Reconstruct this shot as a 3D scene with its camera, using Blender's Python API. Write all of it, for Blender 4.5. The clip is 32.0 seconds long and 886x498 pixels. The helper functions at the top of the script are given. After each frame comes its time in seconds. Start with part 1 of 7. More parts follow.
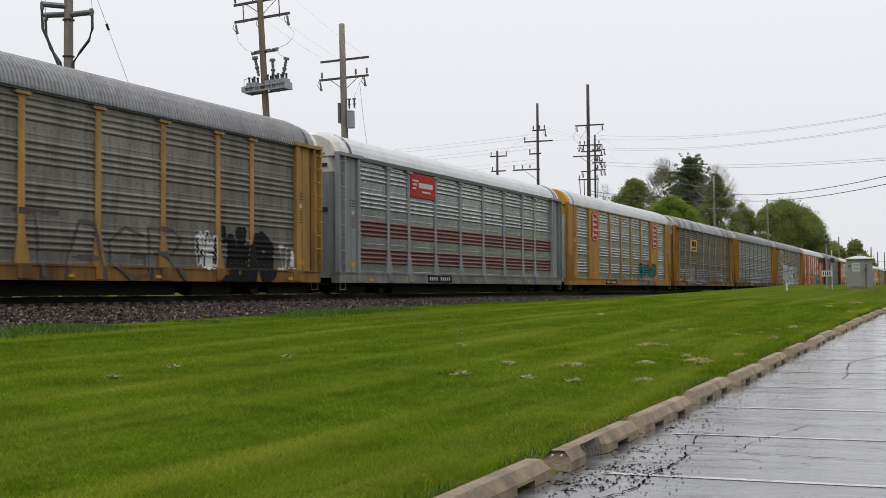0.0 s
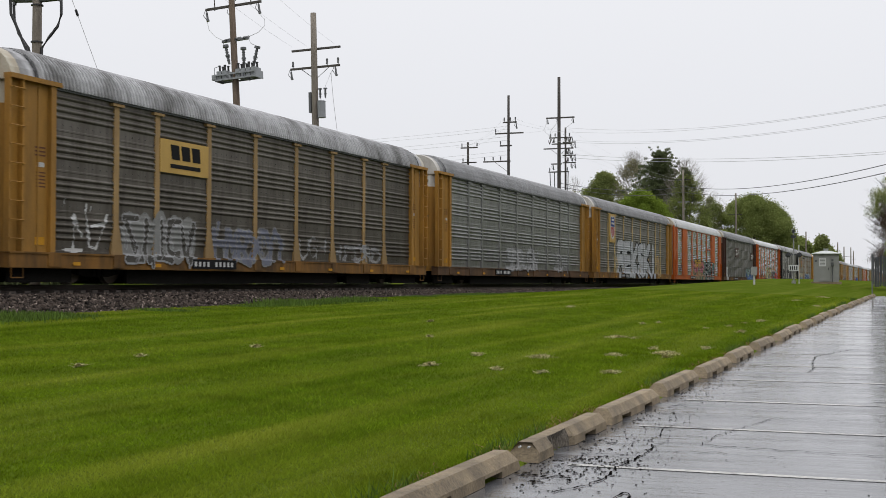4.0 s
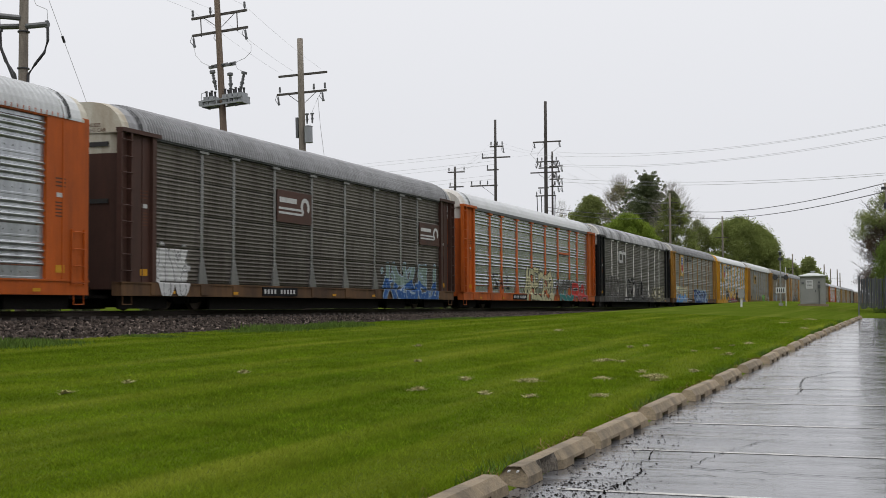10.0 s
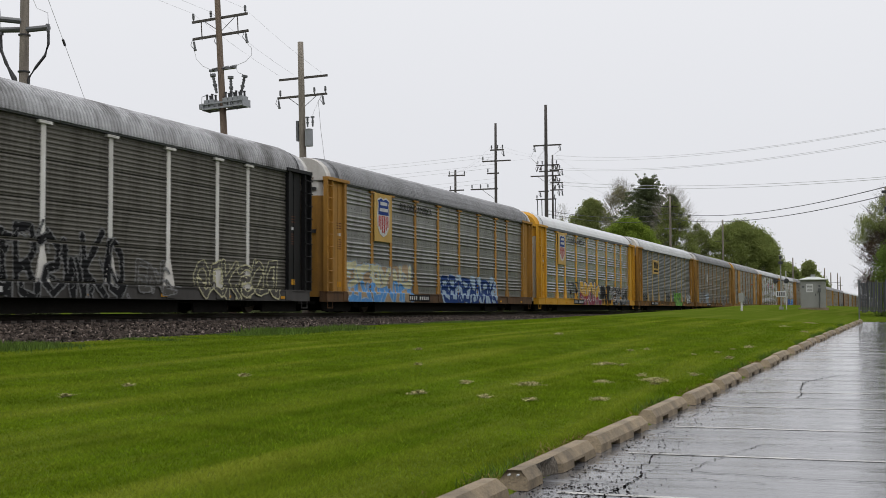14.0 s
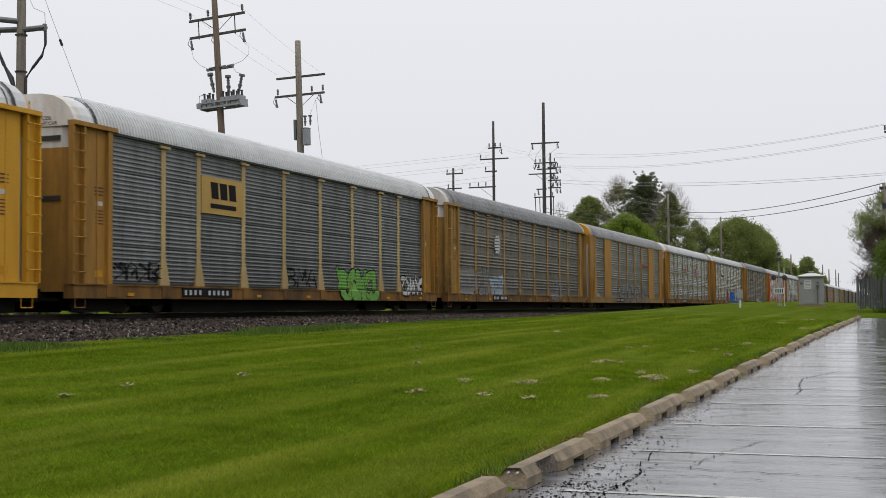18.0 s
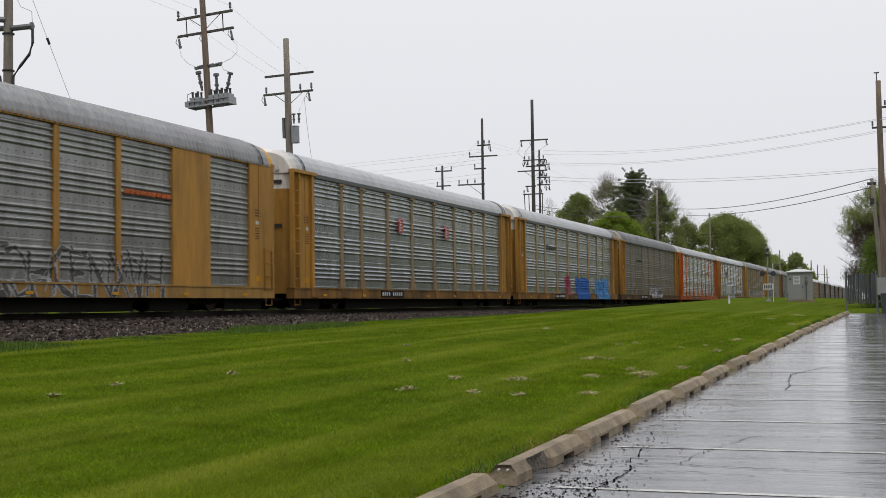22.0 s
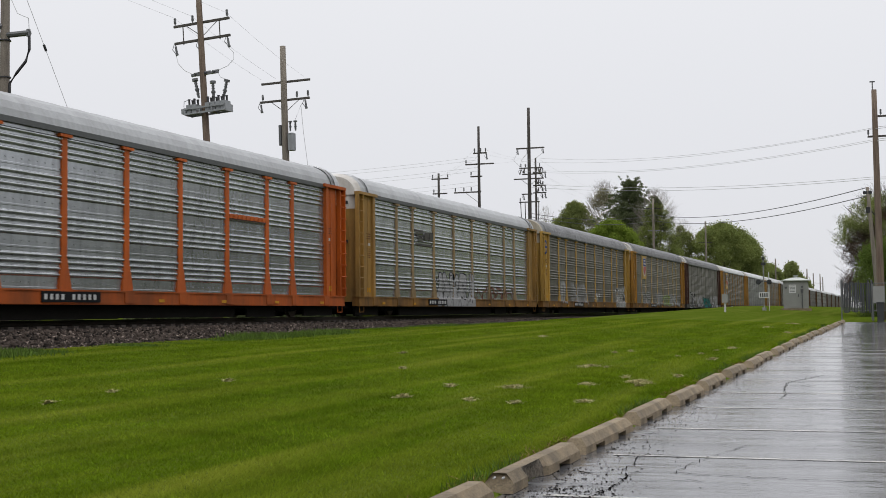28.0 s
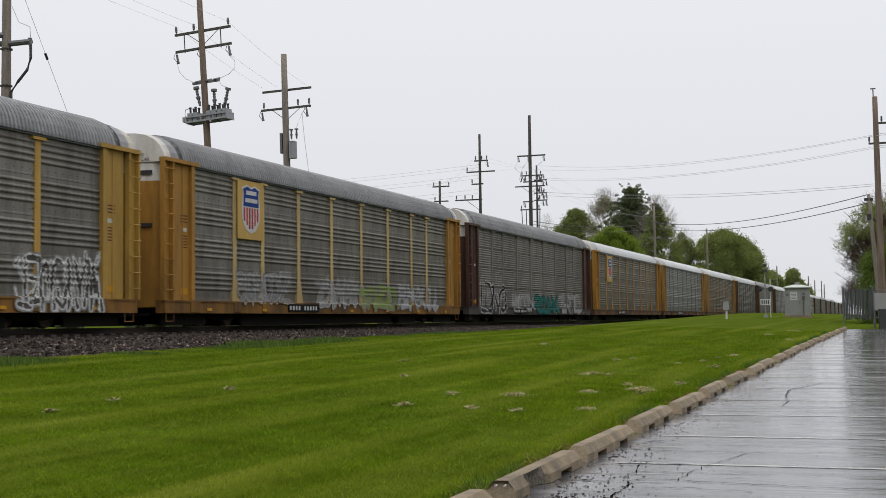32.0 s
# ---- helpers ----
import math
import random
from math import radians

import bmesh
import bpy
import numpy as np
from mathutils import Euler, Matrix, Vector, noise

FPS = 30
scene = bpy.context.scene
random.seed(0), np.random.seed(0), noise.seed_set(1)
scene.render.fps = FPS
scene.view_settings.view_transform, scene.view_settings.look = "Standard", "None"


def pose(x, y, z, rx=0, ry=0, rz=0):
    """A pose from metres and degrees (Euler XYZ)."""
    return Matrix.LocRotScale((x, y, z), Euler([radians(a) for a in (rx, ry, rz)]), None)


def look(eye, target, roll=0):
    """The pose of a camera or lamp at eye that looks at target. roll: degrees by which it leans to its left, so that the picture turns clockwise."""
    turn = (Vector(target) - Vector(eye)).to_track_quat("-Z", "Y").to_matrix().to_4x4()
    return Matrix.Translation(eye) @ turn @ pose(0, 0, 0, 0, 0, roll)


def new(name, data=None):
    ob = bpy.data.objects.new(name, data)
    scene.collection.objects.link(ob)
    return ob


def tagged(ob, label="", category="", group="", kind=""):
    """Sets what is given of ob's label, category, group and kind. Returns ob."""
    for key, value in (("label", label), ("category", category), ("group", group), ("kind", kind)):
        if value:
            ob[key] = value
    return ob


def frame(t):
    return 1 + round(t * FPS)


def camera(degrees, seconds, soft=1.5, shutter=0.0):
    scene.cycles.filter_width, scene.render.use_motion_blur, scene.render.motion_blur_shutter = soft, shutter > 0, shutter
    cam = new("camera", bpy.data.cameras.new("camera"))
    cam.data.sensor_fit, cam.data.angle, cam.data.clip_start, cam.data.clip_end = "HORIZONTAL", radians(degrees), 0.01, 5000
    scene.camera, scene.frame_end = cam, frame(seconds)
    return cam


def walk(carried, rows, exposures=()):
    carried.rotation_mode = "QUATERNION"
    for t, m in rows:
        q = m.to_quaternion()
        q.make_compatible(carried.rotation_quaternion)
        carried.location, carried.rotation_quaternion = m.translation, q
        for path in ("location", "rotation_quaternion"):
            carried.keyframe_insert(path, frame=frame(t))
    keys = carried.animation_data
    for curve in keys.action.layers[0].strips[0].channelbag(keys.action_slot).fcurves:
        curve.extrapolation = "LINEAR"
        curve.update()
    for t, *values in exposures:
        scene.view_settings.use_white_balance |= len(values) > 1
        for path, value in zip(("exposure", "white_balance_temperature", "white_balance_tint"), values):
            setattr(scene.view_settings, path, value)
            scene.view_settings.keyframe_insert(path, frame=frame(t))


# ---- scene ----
# One handheld shot beside a double row of parking stops: a freight train of autorack cars runs past.
# World: y runs along the track away from the camera, x to the right, z up; asphalt is z = 0 under the camera.
cam = camera(38.8, 32.0, soft=0.7, shutter=0.12)
EYE_Z = 1.45
PATH = [
    (0.0, pose(0, 0, EYE_Z, 91.968, 0.448, 22.471)),
    (0.5, pose(0, 0, EYE_Z, 91.651, 0.040, 22.122)),
    (1.0, pose(0, 0, EYE_Z, 91.380, -0.422, 21.790)),
    (1.5, pose(0, 0, EYE_Z, 91.388, -0.621, 21.909)),
    (2.0, pose(0, 0, EYE_Z, 91.485, -0.188, 21.696)),
    (2.5, pose(0, 0, EYE_Z, 91.397, 0.397, 21.550)),
    (3.0, pose(0, 0, EYE_Z, 91.528, 0.624, 21.350)),
    (3.5, pose(0, 0, EYE_Z, 91.559, 0.455, 21.233)),
    (4.0, pose(0, 0, EYE_Z, 91.558, -0.063, 21.080)),
    (4.5, pose(0, 0, EYE_Z, 91.611, 0.104, 21.040)),
    (6.5, pose(0, 0, EYE_Z, 91.726, 0.227, 21.156)),
    (7.0, pose(0, 0, EYE_Z, 92.080, 0.215, 21.334)),
    (7.5, pose(0, 0, EYE_Z, 92.161, 0.254, 21.227)),
    (8.0, pose(0, 0, EYE_Z, 92.282, 0.167, 21.168)),
    (8.5, pose(0, 0, EYE_Z, 92.338, 0.327, 21.197)),
    (9.0, pose(0, 0, EYE_Z, 92.419, 0.292, 20.953)),
    (9.5, pose(0, 0, EYE_Z, 92.580, 0.199, 20.666)),
    (10.0, pose(0, 0, EYE_Z, 92.664, 0.267, 20.525)),
    (10.5, pose(0, 0, EYE_Z, 92.710, 0.162, 20.473)),
    (11.0, pose(0, 0, EYE_Z, 92.979, 0.395, 20.620)),
    (11.5, pose(0, 0, EYE_Z, 93.183, -0.128, 20.895)),
    (12.0, pose(0, 0, EYE_Z, 93.132, 0.098, 20.906)),
    (12.5, pose(0, 0, EYE_Z, 93.071, 0.322, 20.809)),
    (13.0, pose(0, 0, EYE_Z, 92.966, 0.515, 20.821)),
    (13.5, pose(0, 0, EYE_Z, 92.870, 0.572, 20.660)),
    (14.0, pose(0, 0, EYE_Z, 92.820, 0.229, 20.536)),
    (14.5, pose(0, 0, EYE_Z, 92.764, 0.285, 20.524)),
    (16.5, pose(0, 0, EYE_Z, 92.801, 0.469, 20.307)),
    (17.0, pose(0, 0, EYE_Z, 92.797, 0.617, 20.340)),
    (17.5, pose(0, 0, EYE_Z, 92.779, 0.503, 20.458)),
    (18.0, pose(0, 0, EYE_Z, 92.739, 0.494, 20.468)),
    (18.5, pose(0, 0, EYE_Z, 92.727, 0.734, 20.511)),
    (19.0, pose(0, 0, EYE_Z, 92.722, 0.867, 20.546)),
    (19.5, pose(0, 0, EYE_Z, 92.767, 0.773, 20.602)),
    (20.0, pose(0, 0, EYE_Z, 92.832, 0.817, 20.256)),
    (20.5, pose(0, 0, EYE_Z, 92.645, 1.046, 19.817)),
    (21.0, pose(0, 0, EYE_Z, 92.570, 1.145, 19.665)),
    (21.5, pose(0, 0, EYE_Z, 92.580, 1.031, 19.804)),
    (22.0, pose(0, 0, EYE_Z, 92.619, 0.781, 19.998)),
    (22.5, pose(0, 0, EYE_Z, 92.559, 0.925, 19.986)),
    (23.0, pose(0, 0, EYE_Z, 92.623, 1.080, 20.040)),
    (23.5, pose(0, 0, EYE_Z, 92.671, 0.996, 20.067)),
    (24.0, pose(0, 0, EYE_Z, 92.660, 0.910, 19.969)),
    (24.5, pose(0, 0, EYE_Z, 92.703, 0.724, 19.936)),
    (25.0, pose(0, 0, EYE_Z, 92.752, 0.757, 19.978)),
    (25.5, pose(0, 0, EYE_Z, 92.769, 0.909, 19.964)),
    (27.5, pose(0, 0, EYE_Z, 92.800, 0.693, 19.777)),
    (28.0, pose(0, 0, EYE_Z, 92.968, 0.654, 19.817)),
    (28.5, pose(0, 0, EYE_Z, 93.232, 0.619, 20.088)),
    (29.0, pose(0, 0, EYE_Z, 93.345, 0.600, 20.185)),
    (29.5, pose(0, 0, EYE_Z, 93.405, 0.669, 20.169)),
    (30.0, pose(0, 0, EYE_Z, 93.456, 0.856, 20.132)),
    (30.5, pose(0, 0, EYE_Z, 93.525, 1.091, 20.103)),
    (31.0, pose(0, 0, EYE_Z, 93.409, 0.963, 20.063)),
    (31.5, pose(0, 0, EYE_Z, 93.334, 0.890, 19.885)),
    (32.0, pose(0, 0, EYE_Z, 93.317, 0.748, 19.878)),
]
walk(cam, PATH, exposures=((0.0, 0.08), (3.0, 0.07), (8.0, 0.03), (12.0, 0.0), (32.0, 0.0)))

# ---- light: a closed grey overcast ----
world = bpy.data.worlds.new("overcast")
scene.world = world
world.use_nodes = True
wn, wl = world.node_tree.nodes, world.node_tree.links
wn.clear()
w_out = wn.new("ShaderNodeOutputWorld")
w_bg = wn.new("ShaderNodeBackground")
w_sky = wn.new("ShaderNodeTexSky")
w_sky.sky_type = "NISHITA"
w_sky.sun_disc = False
w_sky.sun_elevation = radians(52)
w_sky.sun_rotation = radians(200)
w_dim = wn.new("ShaderNodeMixRGB")
w_dim.blend_type = "MULTIPLY"
w_dim.inputs[0].default_value = 1.0
w_dim.inputs[2].default_value = (0.10, 0.10, 0.10, 1)
# cloud cover: the zenith is about two to three times as bright as the horizon, as under any thick overcast
w_tc = wn.new("ShaderNodeTexCoord")
w_sep = wn.new("ShaderNodeSeparateXYZ")
w_ramp = wn.new("ShaderNodeValToRGB")
w_ramp.color_ramp.elements[0].position = 0.0
w_ramp.color_ramp.elements[0].color = (0.735, 0.74, 0.78, 1)
w_ramp.color_ramp.elements[1].position = 1.0
w_ramp.color_ramp.elements[1].color = (2.05, 2.06, 2.10, 1)
mid_ = w_ramp.color_ramp.elements.new(0.30)
mid_.color = (0.865, 0.87, 0.90, 1)
w_mix = wn.new("ShaderNodeMixRGB")
w_mix.inputs[0].default_value = 0.96
wl.new(w_tc.outputs["Generated"], w_sep.inputs[0])
wl.new(w_sep.outputs["Z"], w_ramp.inputs[0])
wl.new(w_sky.outputs[0], w_dim.inputs[1])
wl.new(w_dim.outputs[0], w_mix.inputs[1])
wl.new(w_ramp.outputs[0], w_mix.inputs[2])
wl.new(w_mix.outputs[0], w_bg.inputs[0])
wl.new(w_bg.outputs[0], w_out.inputs[0])
w_bg.inputs[1].default_value = 1.0

sun = new("sun", bpy.data.lights.new("sun", "SUN"))
sun.data.energy = 0.4
sun.data.angle = radians(40)
sun.data.color = (1.0, 0.97, 0.93)
sun.matrix_world = look((20, -30, 60), (0, 0, 0))


# ---- materials ----
def mat(name, base, rough=0.7, metal=0.0, var=0.25, scale=3.0, fine=40.0, bump=0.0, bump_scale=60.0,
        stretch=(1, 1, 1), second=None, amount=0.5, spec=0.5, coords="Object", per_object=0.0, per_island=0.0):
    """A surface with two scales of variation: large stains and fine grain; second is the stain's colour."""
    m = bpy.data.materials.new(name)
    m.use_nodes = True
    n, l = m.node_tree.nodes, m.node_tree.links
    b = n["Principled BSDF"]
    tc = n.new("ShaderNodeTexCoord")
    mp = n.new("ShaderNodeMapping")
    mp.inputs["Scale"].default_value = stretch
    l.new(tc.outputs[coords], mp.inputs[0])
    big = n.new("ShaderNodeTexNoise")
    big.inputs["Scale"].default_value = scale
    big.inputs["Detail"].default_value = 5
    big.inputs["Roughness"].default_value = 0.65
    l.new(mp.outputs[0], big.inputs["Vector"])
    small = n.new("ShaderNodeTexNoise")
    small.inputs["Scale"].default_value = fine
    small.inputs["Detail"].default_value = 3
    l.new(tc.outputs[coords], small.inputs["Vector"])
    ramp = n.new("ShaderNodeMapRange")
    ramp.inputs[1].default_value, ramp.inputs[2].default_value = 0.42, 0.66
    l.new(big.outputs[0], ramp.inputs[0])
    mix = n.new("ShaderNodeMixRGB")
    mix.inputs[1].default_value = (*base, 1)
    mix.inputs[2].default_value = (*(second or [c * (1 - var) for c in base]), 1)
    fac = n.new("ShaderNodeMath")
    fac.operation = "MULTIPLY"
    fac.inputs[1].default_value = amount
    l.new(ramp.outputs[0], fac.inputs[0])
    l.new(fac.outputs[0], mix.inputs[0])
    grain = n.new("ShaderNodeMapRange")
    grain.inputs[1].default_value, grain.inputs[2].default_value = 0.25, 0.75
    grain.inputs[3].default_value, grain.inputs[4].default_value = 1 - var, 1 + var
    l.new(small.outputs[0], grain.inputs[0])
    hsv = n.new("ShaderNodeHueSaturation")
    l.new(mix.outputs[0], hsv.inputs["Color"])
    last = grain.outputs[0]
    for wide, kind in ((per_object, "object"), (per_island, "island")):
        if wide:
            if kind == "object":
                rnd = n.new("ShaderNodeObjectInfo").outputs["Random"]
            else:
                rnd = n.new("ShaderNodeNewGeometry").outputs["Random Per Island"]
            r2 = n.new("ShaderNodeMapRange")
            r2.inputs[3].default_value, r2.inputs[4].default_value = 1 - wide, 1 + wide
            l.new(rnd, r2.inputs[0])
            mul = n.new("ShaderNodeMath")
            mul.operation = "MULTIPLY"
            l.new(last, mul.inputs[0])
            l.new(r2.outputs[0], mul.inputs[1])
            last = mul.outputs[0]
    l.new(last, hsv.inputs["Value"])
    l.new(hsv.outputs[0], b.inputs["Base Color"])
    b.inputs["Roughness"].default_value = rough
    b.inputs["Metallic"].default_value = metal
    b.inputs["Specular IOR Level"].default_value = spec
    if bump:
        bt = n.new("ShaderNodeTexNoise")
        bt.inputs["Scale"].default_value = bump_scale
        bt.inputs["Detail"].default_value = 4
        l.new(tc.outputs[coords], bt.inputs["Vector"])
        bp = n.new("ShaderNodeBump")
        bp.inputs["Strength"].default_value = bump
        bp.inputs["Distance"].default_value = 0.02
        l.new(bt.outputs[0], bp.inputs["Height"])
        l.new(bp.outputs[0], b.inputs["Normal"])
    return m


def thin_leaf(m, share):
    """Leaves and blades let part of the light through."""
    n, l = m.node_tree.nodes, m.node_tree.links
    b = n["Principled BSDF"]
    tr = n.new("ShaderNodeBsdfTranslucent")
    mx = n.new("ShaderNodeMixShader")
    mx.inputs[0].default_value = share
    l.new(b.inputs["Base Color"].links[0].from_socket, tr.inputs[0])
    l.new(b.outputs[0], mx.inputs[1])
    l.new(tr.outputs[0], mx.inputs[2])
    l.new(mx.outputs[0], n["Material Output"].inputs[0])
    return m


def streaked(name, base, stain, amount, rough=0.55, metal=0.0, spec=0.18, edge=1.0):
    """Weathered sheet metal or paint: rain streaks run down, road dirt gathers in large clouds."""
    m = mat(name, base, rough, metal, var=0.10, scale=0.8, fine=30, second=stain, amount=amount,
            stretch=(1, 1, 0.35), per_object=0.10, spec=spec)
    n, l = m.node_tree.nodes, m.node_tree.links
    b = n["Principled BSDF"]
    src = b.inputs["Base Color"].links[0].from_socket
    tc = n.new("ShaderNodeTexCoord")
    mp = n.new("ShaderNodeMapping")
    mp.inputs["Scale"].default_value = (2.6, 2.6, 0.25)
    l.new(tc.outputs["Object"], mp.inputs[0])
    st = n.new("ShaderNodeTexNoise")
    st.inputs["Scale"].default_value = 2.4
    st.inputs["Detail"].default_value = 4
    l.new(mp.outputs[0], st.inputs["Vector"])
    rr = n.new("ShaderNodeMapRange")
    rr.inputs[1].default_value, rr.inputs[2].default_value = 0.45, 0.75
    rr.inputs[4].default_value = min(0.85, amount) * (1.0 if metal else 0.5)
    l.new(st.outputs[0], rr.inputs[0])
    mx = n.new("ShaderNodeMixRGB")
    mx.inputs[2].default_value = (*stain, 1)
    l.new(rr.outputs[0], mx.inputs[0])
    l.new(src, mx.inputs[1])
    l.new(mx.outputs[0], b.inputs["Base Color"])
    # edge below 1: weakens the sheen of bare metal at glancing angles
    b.inputs["Specular Tint"].default_value = (edge, edge, edge, 1)
    return m


M = {}
# car paints
M["yellow"] = streaked("yellow_paint", (0.320, 0.162, 0.031), (0.115, 0.064, 0.022), 0.6)
M["yellow_dirty"] = streaked("worn_yellow_paint", (0.30, 0.17, 0.045), (0.085, 0.053, 0.026), 0.65)
M["yellow_bright"] = streaked("bright_yellow_paint", (0.50, 0.26, 0.022), (0.26, 0.12, 0.02), 0.35)
M["yellow_pale"] = streaked("faded_yellow_paint", (0.37, 0.225, 0.05), (0.16, 0.095, 0.032), 0.55)
M["yellow_tan"] = streaked("tan_yellow_paint", (0.27, 0.175, 0.075), (0.12, 0.078, 0.036), 0.6)
M["patch_yellow"] = streaked("pale_yellow_plate_paint", (0.42, 0.27, 0.075), (0.26, 0.165, 0.05), 0.5)
M["post_tan"] = streaked("pale_tan_paint", (0.36, 0.265, 0.12), (0.18, 0.12, 0.055), 0.6)
M["post_brown"] = streaked("brownish_tan_paint", (0.225, 0.155, 0.075), (0.10, 0.068, 0.036), 0.6)
M["orange"] = streaked("orange_paint", (0.40, 0.082, 0.010), (0.13, 0.034, 0.012), 0.5)
M["brown"] = streaked("brown_paint", (0.060, 0.028, 0.021), (0.028, 0.017, 0.014), 0.6)
M["black"] = streaked("black_paint", (0.007, 0.007, 0.008), (0.015, 0.014, 0.013), 0.5, spec=0.15)
M["grey_paint"] = streaked("grey_paint", (0.21, 0.22, 0.23), (0.10, 0.098, 0.095), 0.5)
M["white_paint"] = streaked("white_end_paint", (0.56, 0.55, 0.53), (0.26, 0.22, 0.18), 0.45)
M["cream_paint"] = streaked("cream_end_paint", (0.44, 0.42, 0.36), (0.22, 0.17, 0.11), 0.55)
M["rust"] = streaked("rusty_sill", (0.100, 0.054, 0.026), (0.034, 0.023, 0.017), 0.8, rough=0.8)
M["sill_yellow"] = streaked("dirty_yellow_sill", (0.185, 0.090, 0.021), (0.042, 0.027, 0.015), 0.85, rough=0.75)
M["sill_orange"] = streaked("dirty_orange_sill", (0.36, 0.078, 0.014), (0.10, 0.036, 0.016), 0.65, rough=0.7)
M["sill_dark"] = streaked("dark_sill", (0.055, 0.052, 0.05), (0.03, 0.027, 0.024), 0.6, rough=0.8)
M["sill_grey"] = streaked("grey_sill", (0.17, 0.17, 0.165), (0.07, 0.06, 0.05), 0.6, rough=0.75)
# galvanised rack panels
M["galv"] = streaked("galvanised_steel", (0.405, 0.420, 0.442), (0.205, 0.213, 0.226), 0.6, rough=0.25, metal=0.72, spec=0.2)
M["galv_mid"] = streaked("weathered_galvanised_steel", (0.300, 0.300, 0.296), (0.15, 0.147, 0.143), 0.65, rough=0.31, metal=0.62, spec=0.15, edge=0.45)
M["galv_dark"] = streaked("sooty_galvanised_steel", (0.185, 0.174, 0.158), (0.08, 0.072, 0.062), 0.7, rough=0.42, metal=0.35, spec=0.12, edge=0.3)
M["galv_soot"] = streaked("blackened_galvanised_steel", (0.118, 0.112, 0.098), (0.052, 0.047, 0.04), 0.7, rough=0.45, metal=0.3, spec=0.10, edge=0.4)
M["galv_brown"] = streaked("brown_stained_galvanised_steel", (0.132, 0.120, 0.106), (0.055, 0.047, 0.040), 0.7, rough=0.36, metal=0.5, spec=0.10, edge=0.5)
M["galv_soft"] = streaked("dull_galvanised_steel", (0.385, 0.398, 0.416), (0.19, 0.197, 0.206), 0.65, rough=0.27, metal=0.70, spec=0.2, edge=0.9)
M["galv_fine"] = streaked("grey_fine_ribbed_steel", (0.178, 0.186, 0.192), (0.085, 0.087, 0.088), 0.65, rough=0.38, metal=0.5, spec=0.15, edge=0.45)
M["red_stripe"] = streaked("faded_red_paint", (0.13, 0.045, 0.045), (0.085, 0.05, 0.048), 0.6, rough=0.4, metal=0.3)
# roofs
M["roof_grey"] = streaked("grey_galvanised_roof", (0.205, 0.206, 0.212), (0.110, 0.109, 0.110), 0.5, rough=0.42, metal=0.4)
M["roof_white"] = streaked("pale_galvanised_roof", (0.47, 0.478, 0.485), (0.32, 0.322, 0.325), 0.4, rough=0.5)
M["roof_mid"] = streaked("worn_pale_roof", (0.33, 0.338, 0.348), (0.22, 0.222, 0.226), 0.5, rough=0.45, metal=0.3)
M["roof_blotch"] = streaked("peeling_roof", (0.36, 0.36, 0.372), (0.085, 0.082, 0.08), 0.9, rough=0.55)
M["seam"] = mat("black_rubber", (0.015, 0.015, 0.016), 0.7, var=0.3)
M["under"] = mat("underframe_near_black", (0.011, 0.010, 0.009), 0.95, spec=0.1, var=0.4, scale=2)
M["wheel"] = mat("wheel_steel", (0.06, 0.045, 0.035), 0.6, metal=0.5, var=0.3)
M["bolt"] = mat("dull_bolt_heads", (0.11, 0.112, 0.112), 0.6, var=0.3)
M["eave"] = mat("eave_screen", (0.075, 0.078, 0.08), 0.6, metal=0.2, var=0.3, fine=120)
# spray paints and lettering
for nm, c in (("p_white", (0.43, 0.43, 0.43)), ("p_silver", (0.33, 0.34, 0.355)), ("p_black", (0.007, 0.007, 0.008)),
              ("p_grey", (0.16, 0.16, 0.16)), ("p_pale", (0.26, 0.26, 0.265)), ("p_teal", (0.014, 0.12, 0.11)), ("p_blue", (0.02, 0.10, 0.33)),
              ("p_sky", (0.07, 0.21, 0.44)), ("p_green", (0.13, 0.29, 0.06)), ("p_cream", (0.40, 0.38, 0.24)),
              ("p_pink", (0.37, 0.14, 0.18)), ("p_red", (0.31, 0.03, 0.028)), ("p_yellow", (0.45, 0.28, 0.05)),
              ("p_purple", (0.25, 0.06, 0.20)), ("p_rose", (0.33, 0.07, 0.14)), ("p_lilac", (0.22, 0.25, 0.35)), ("p_brown", (0.10, 0.045, 0.03)),
              ("p_wine", (0.17, 0.028, 0.05)), ("p_navy", (0.008, 0.03, 0.12)), ("p_deep", (0.022, 0.07, 0.20)), ("p_sage", (0.14, 0.19, 0.16)), ("p_moss", (0.15, 0.20, 0.05)), ("p_shield", (0.016, 0.04, 0.17)), ("p_dusk", (0.125, 0.13, 0.165)), ("p_ghost", (0.185, 0.185, 0.18)), ("p_ice", (0.24, 0.31, 0.38)), ("p_smoke", (0.066, 0.062, 0.056)), ("p_tan", (0.27, 0.20, 0.125)), ("p_signal", (0.45, 0.22, 0.02))):
    M[nm] = mat(nm, c, 0.75, spec=0.12, var=0.18, scale=2.0, second=[v * 0.6 for v in c], amount=0.5)


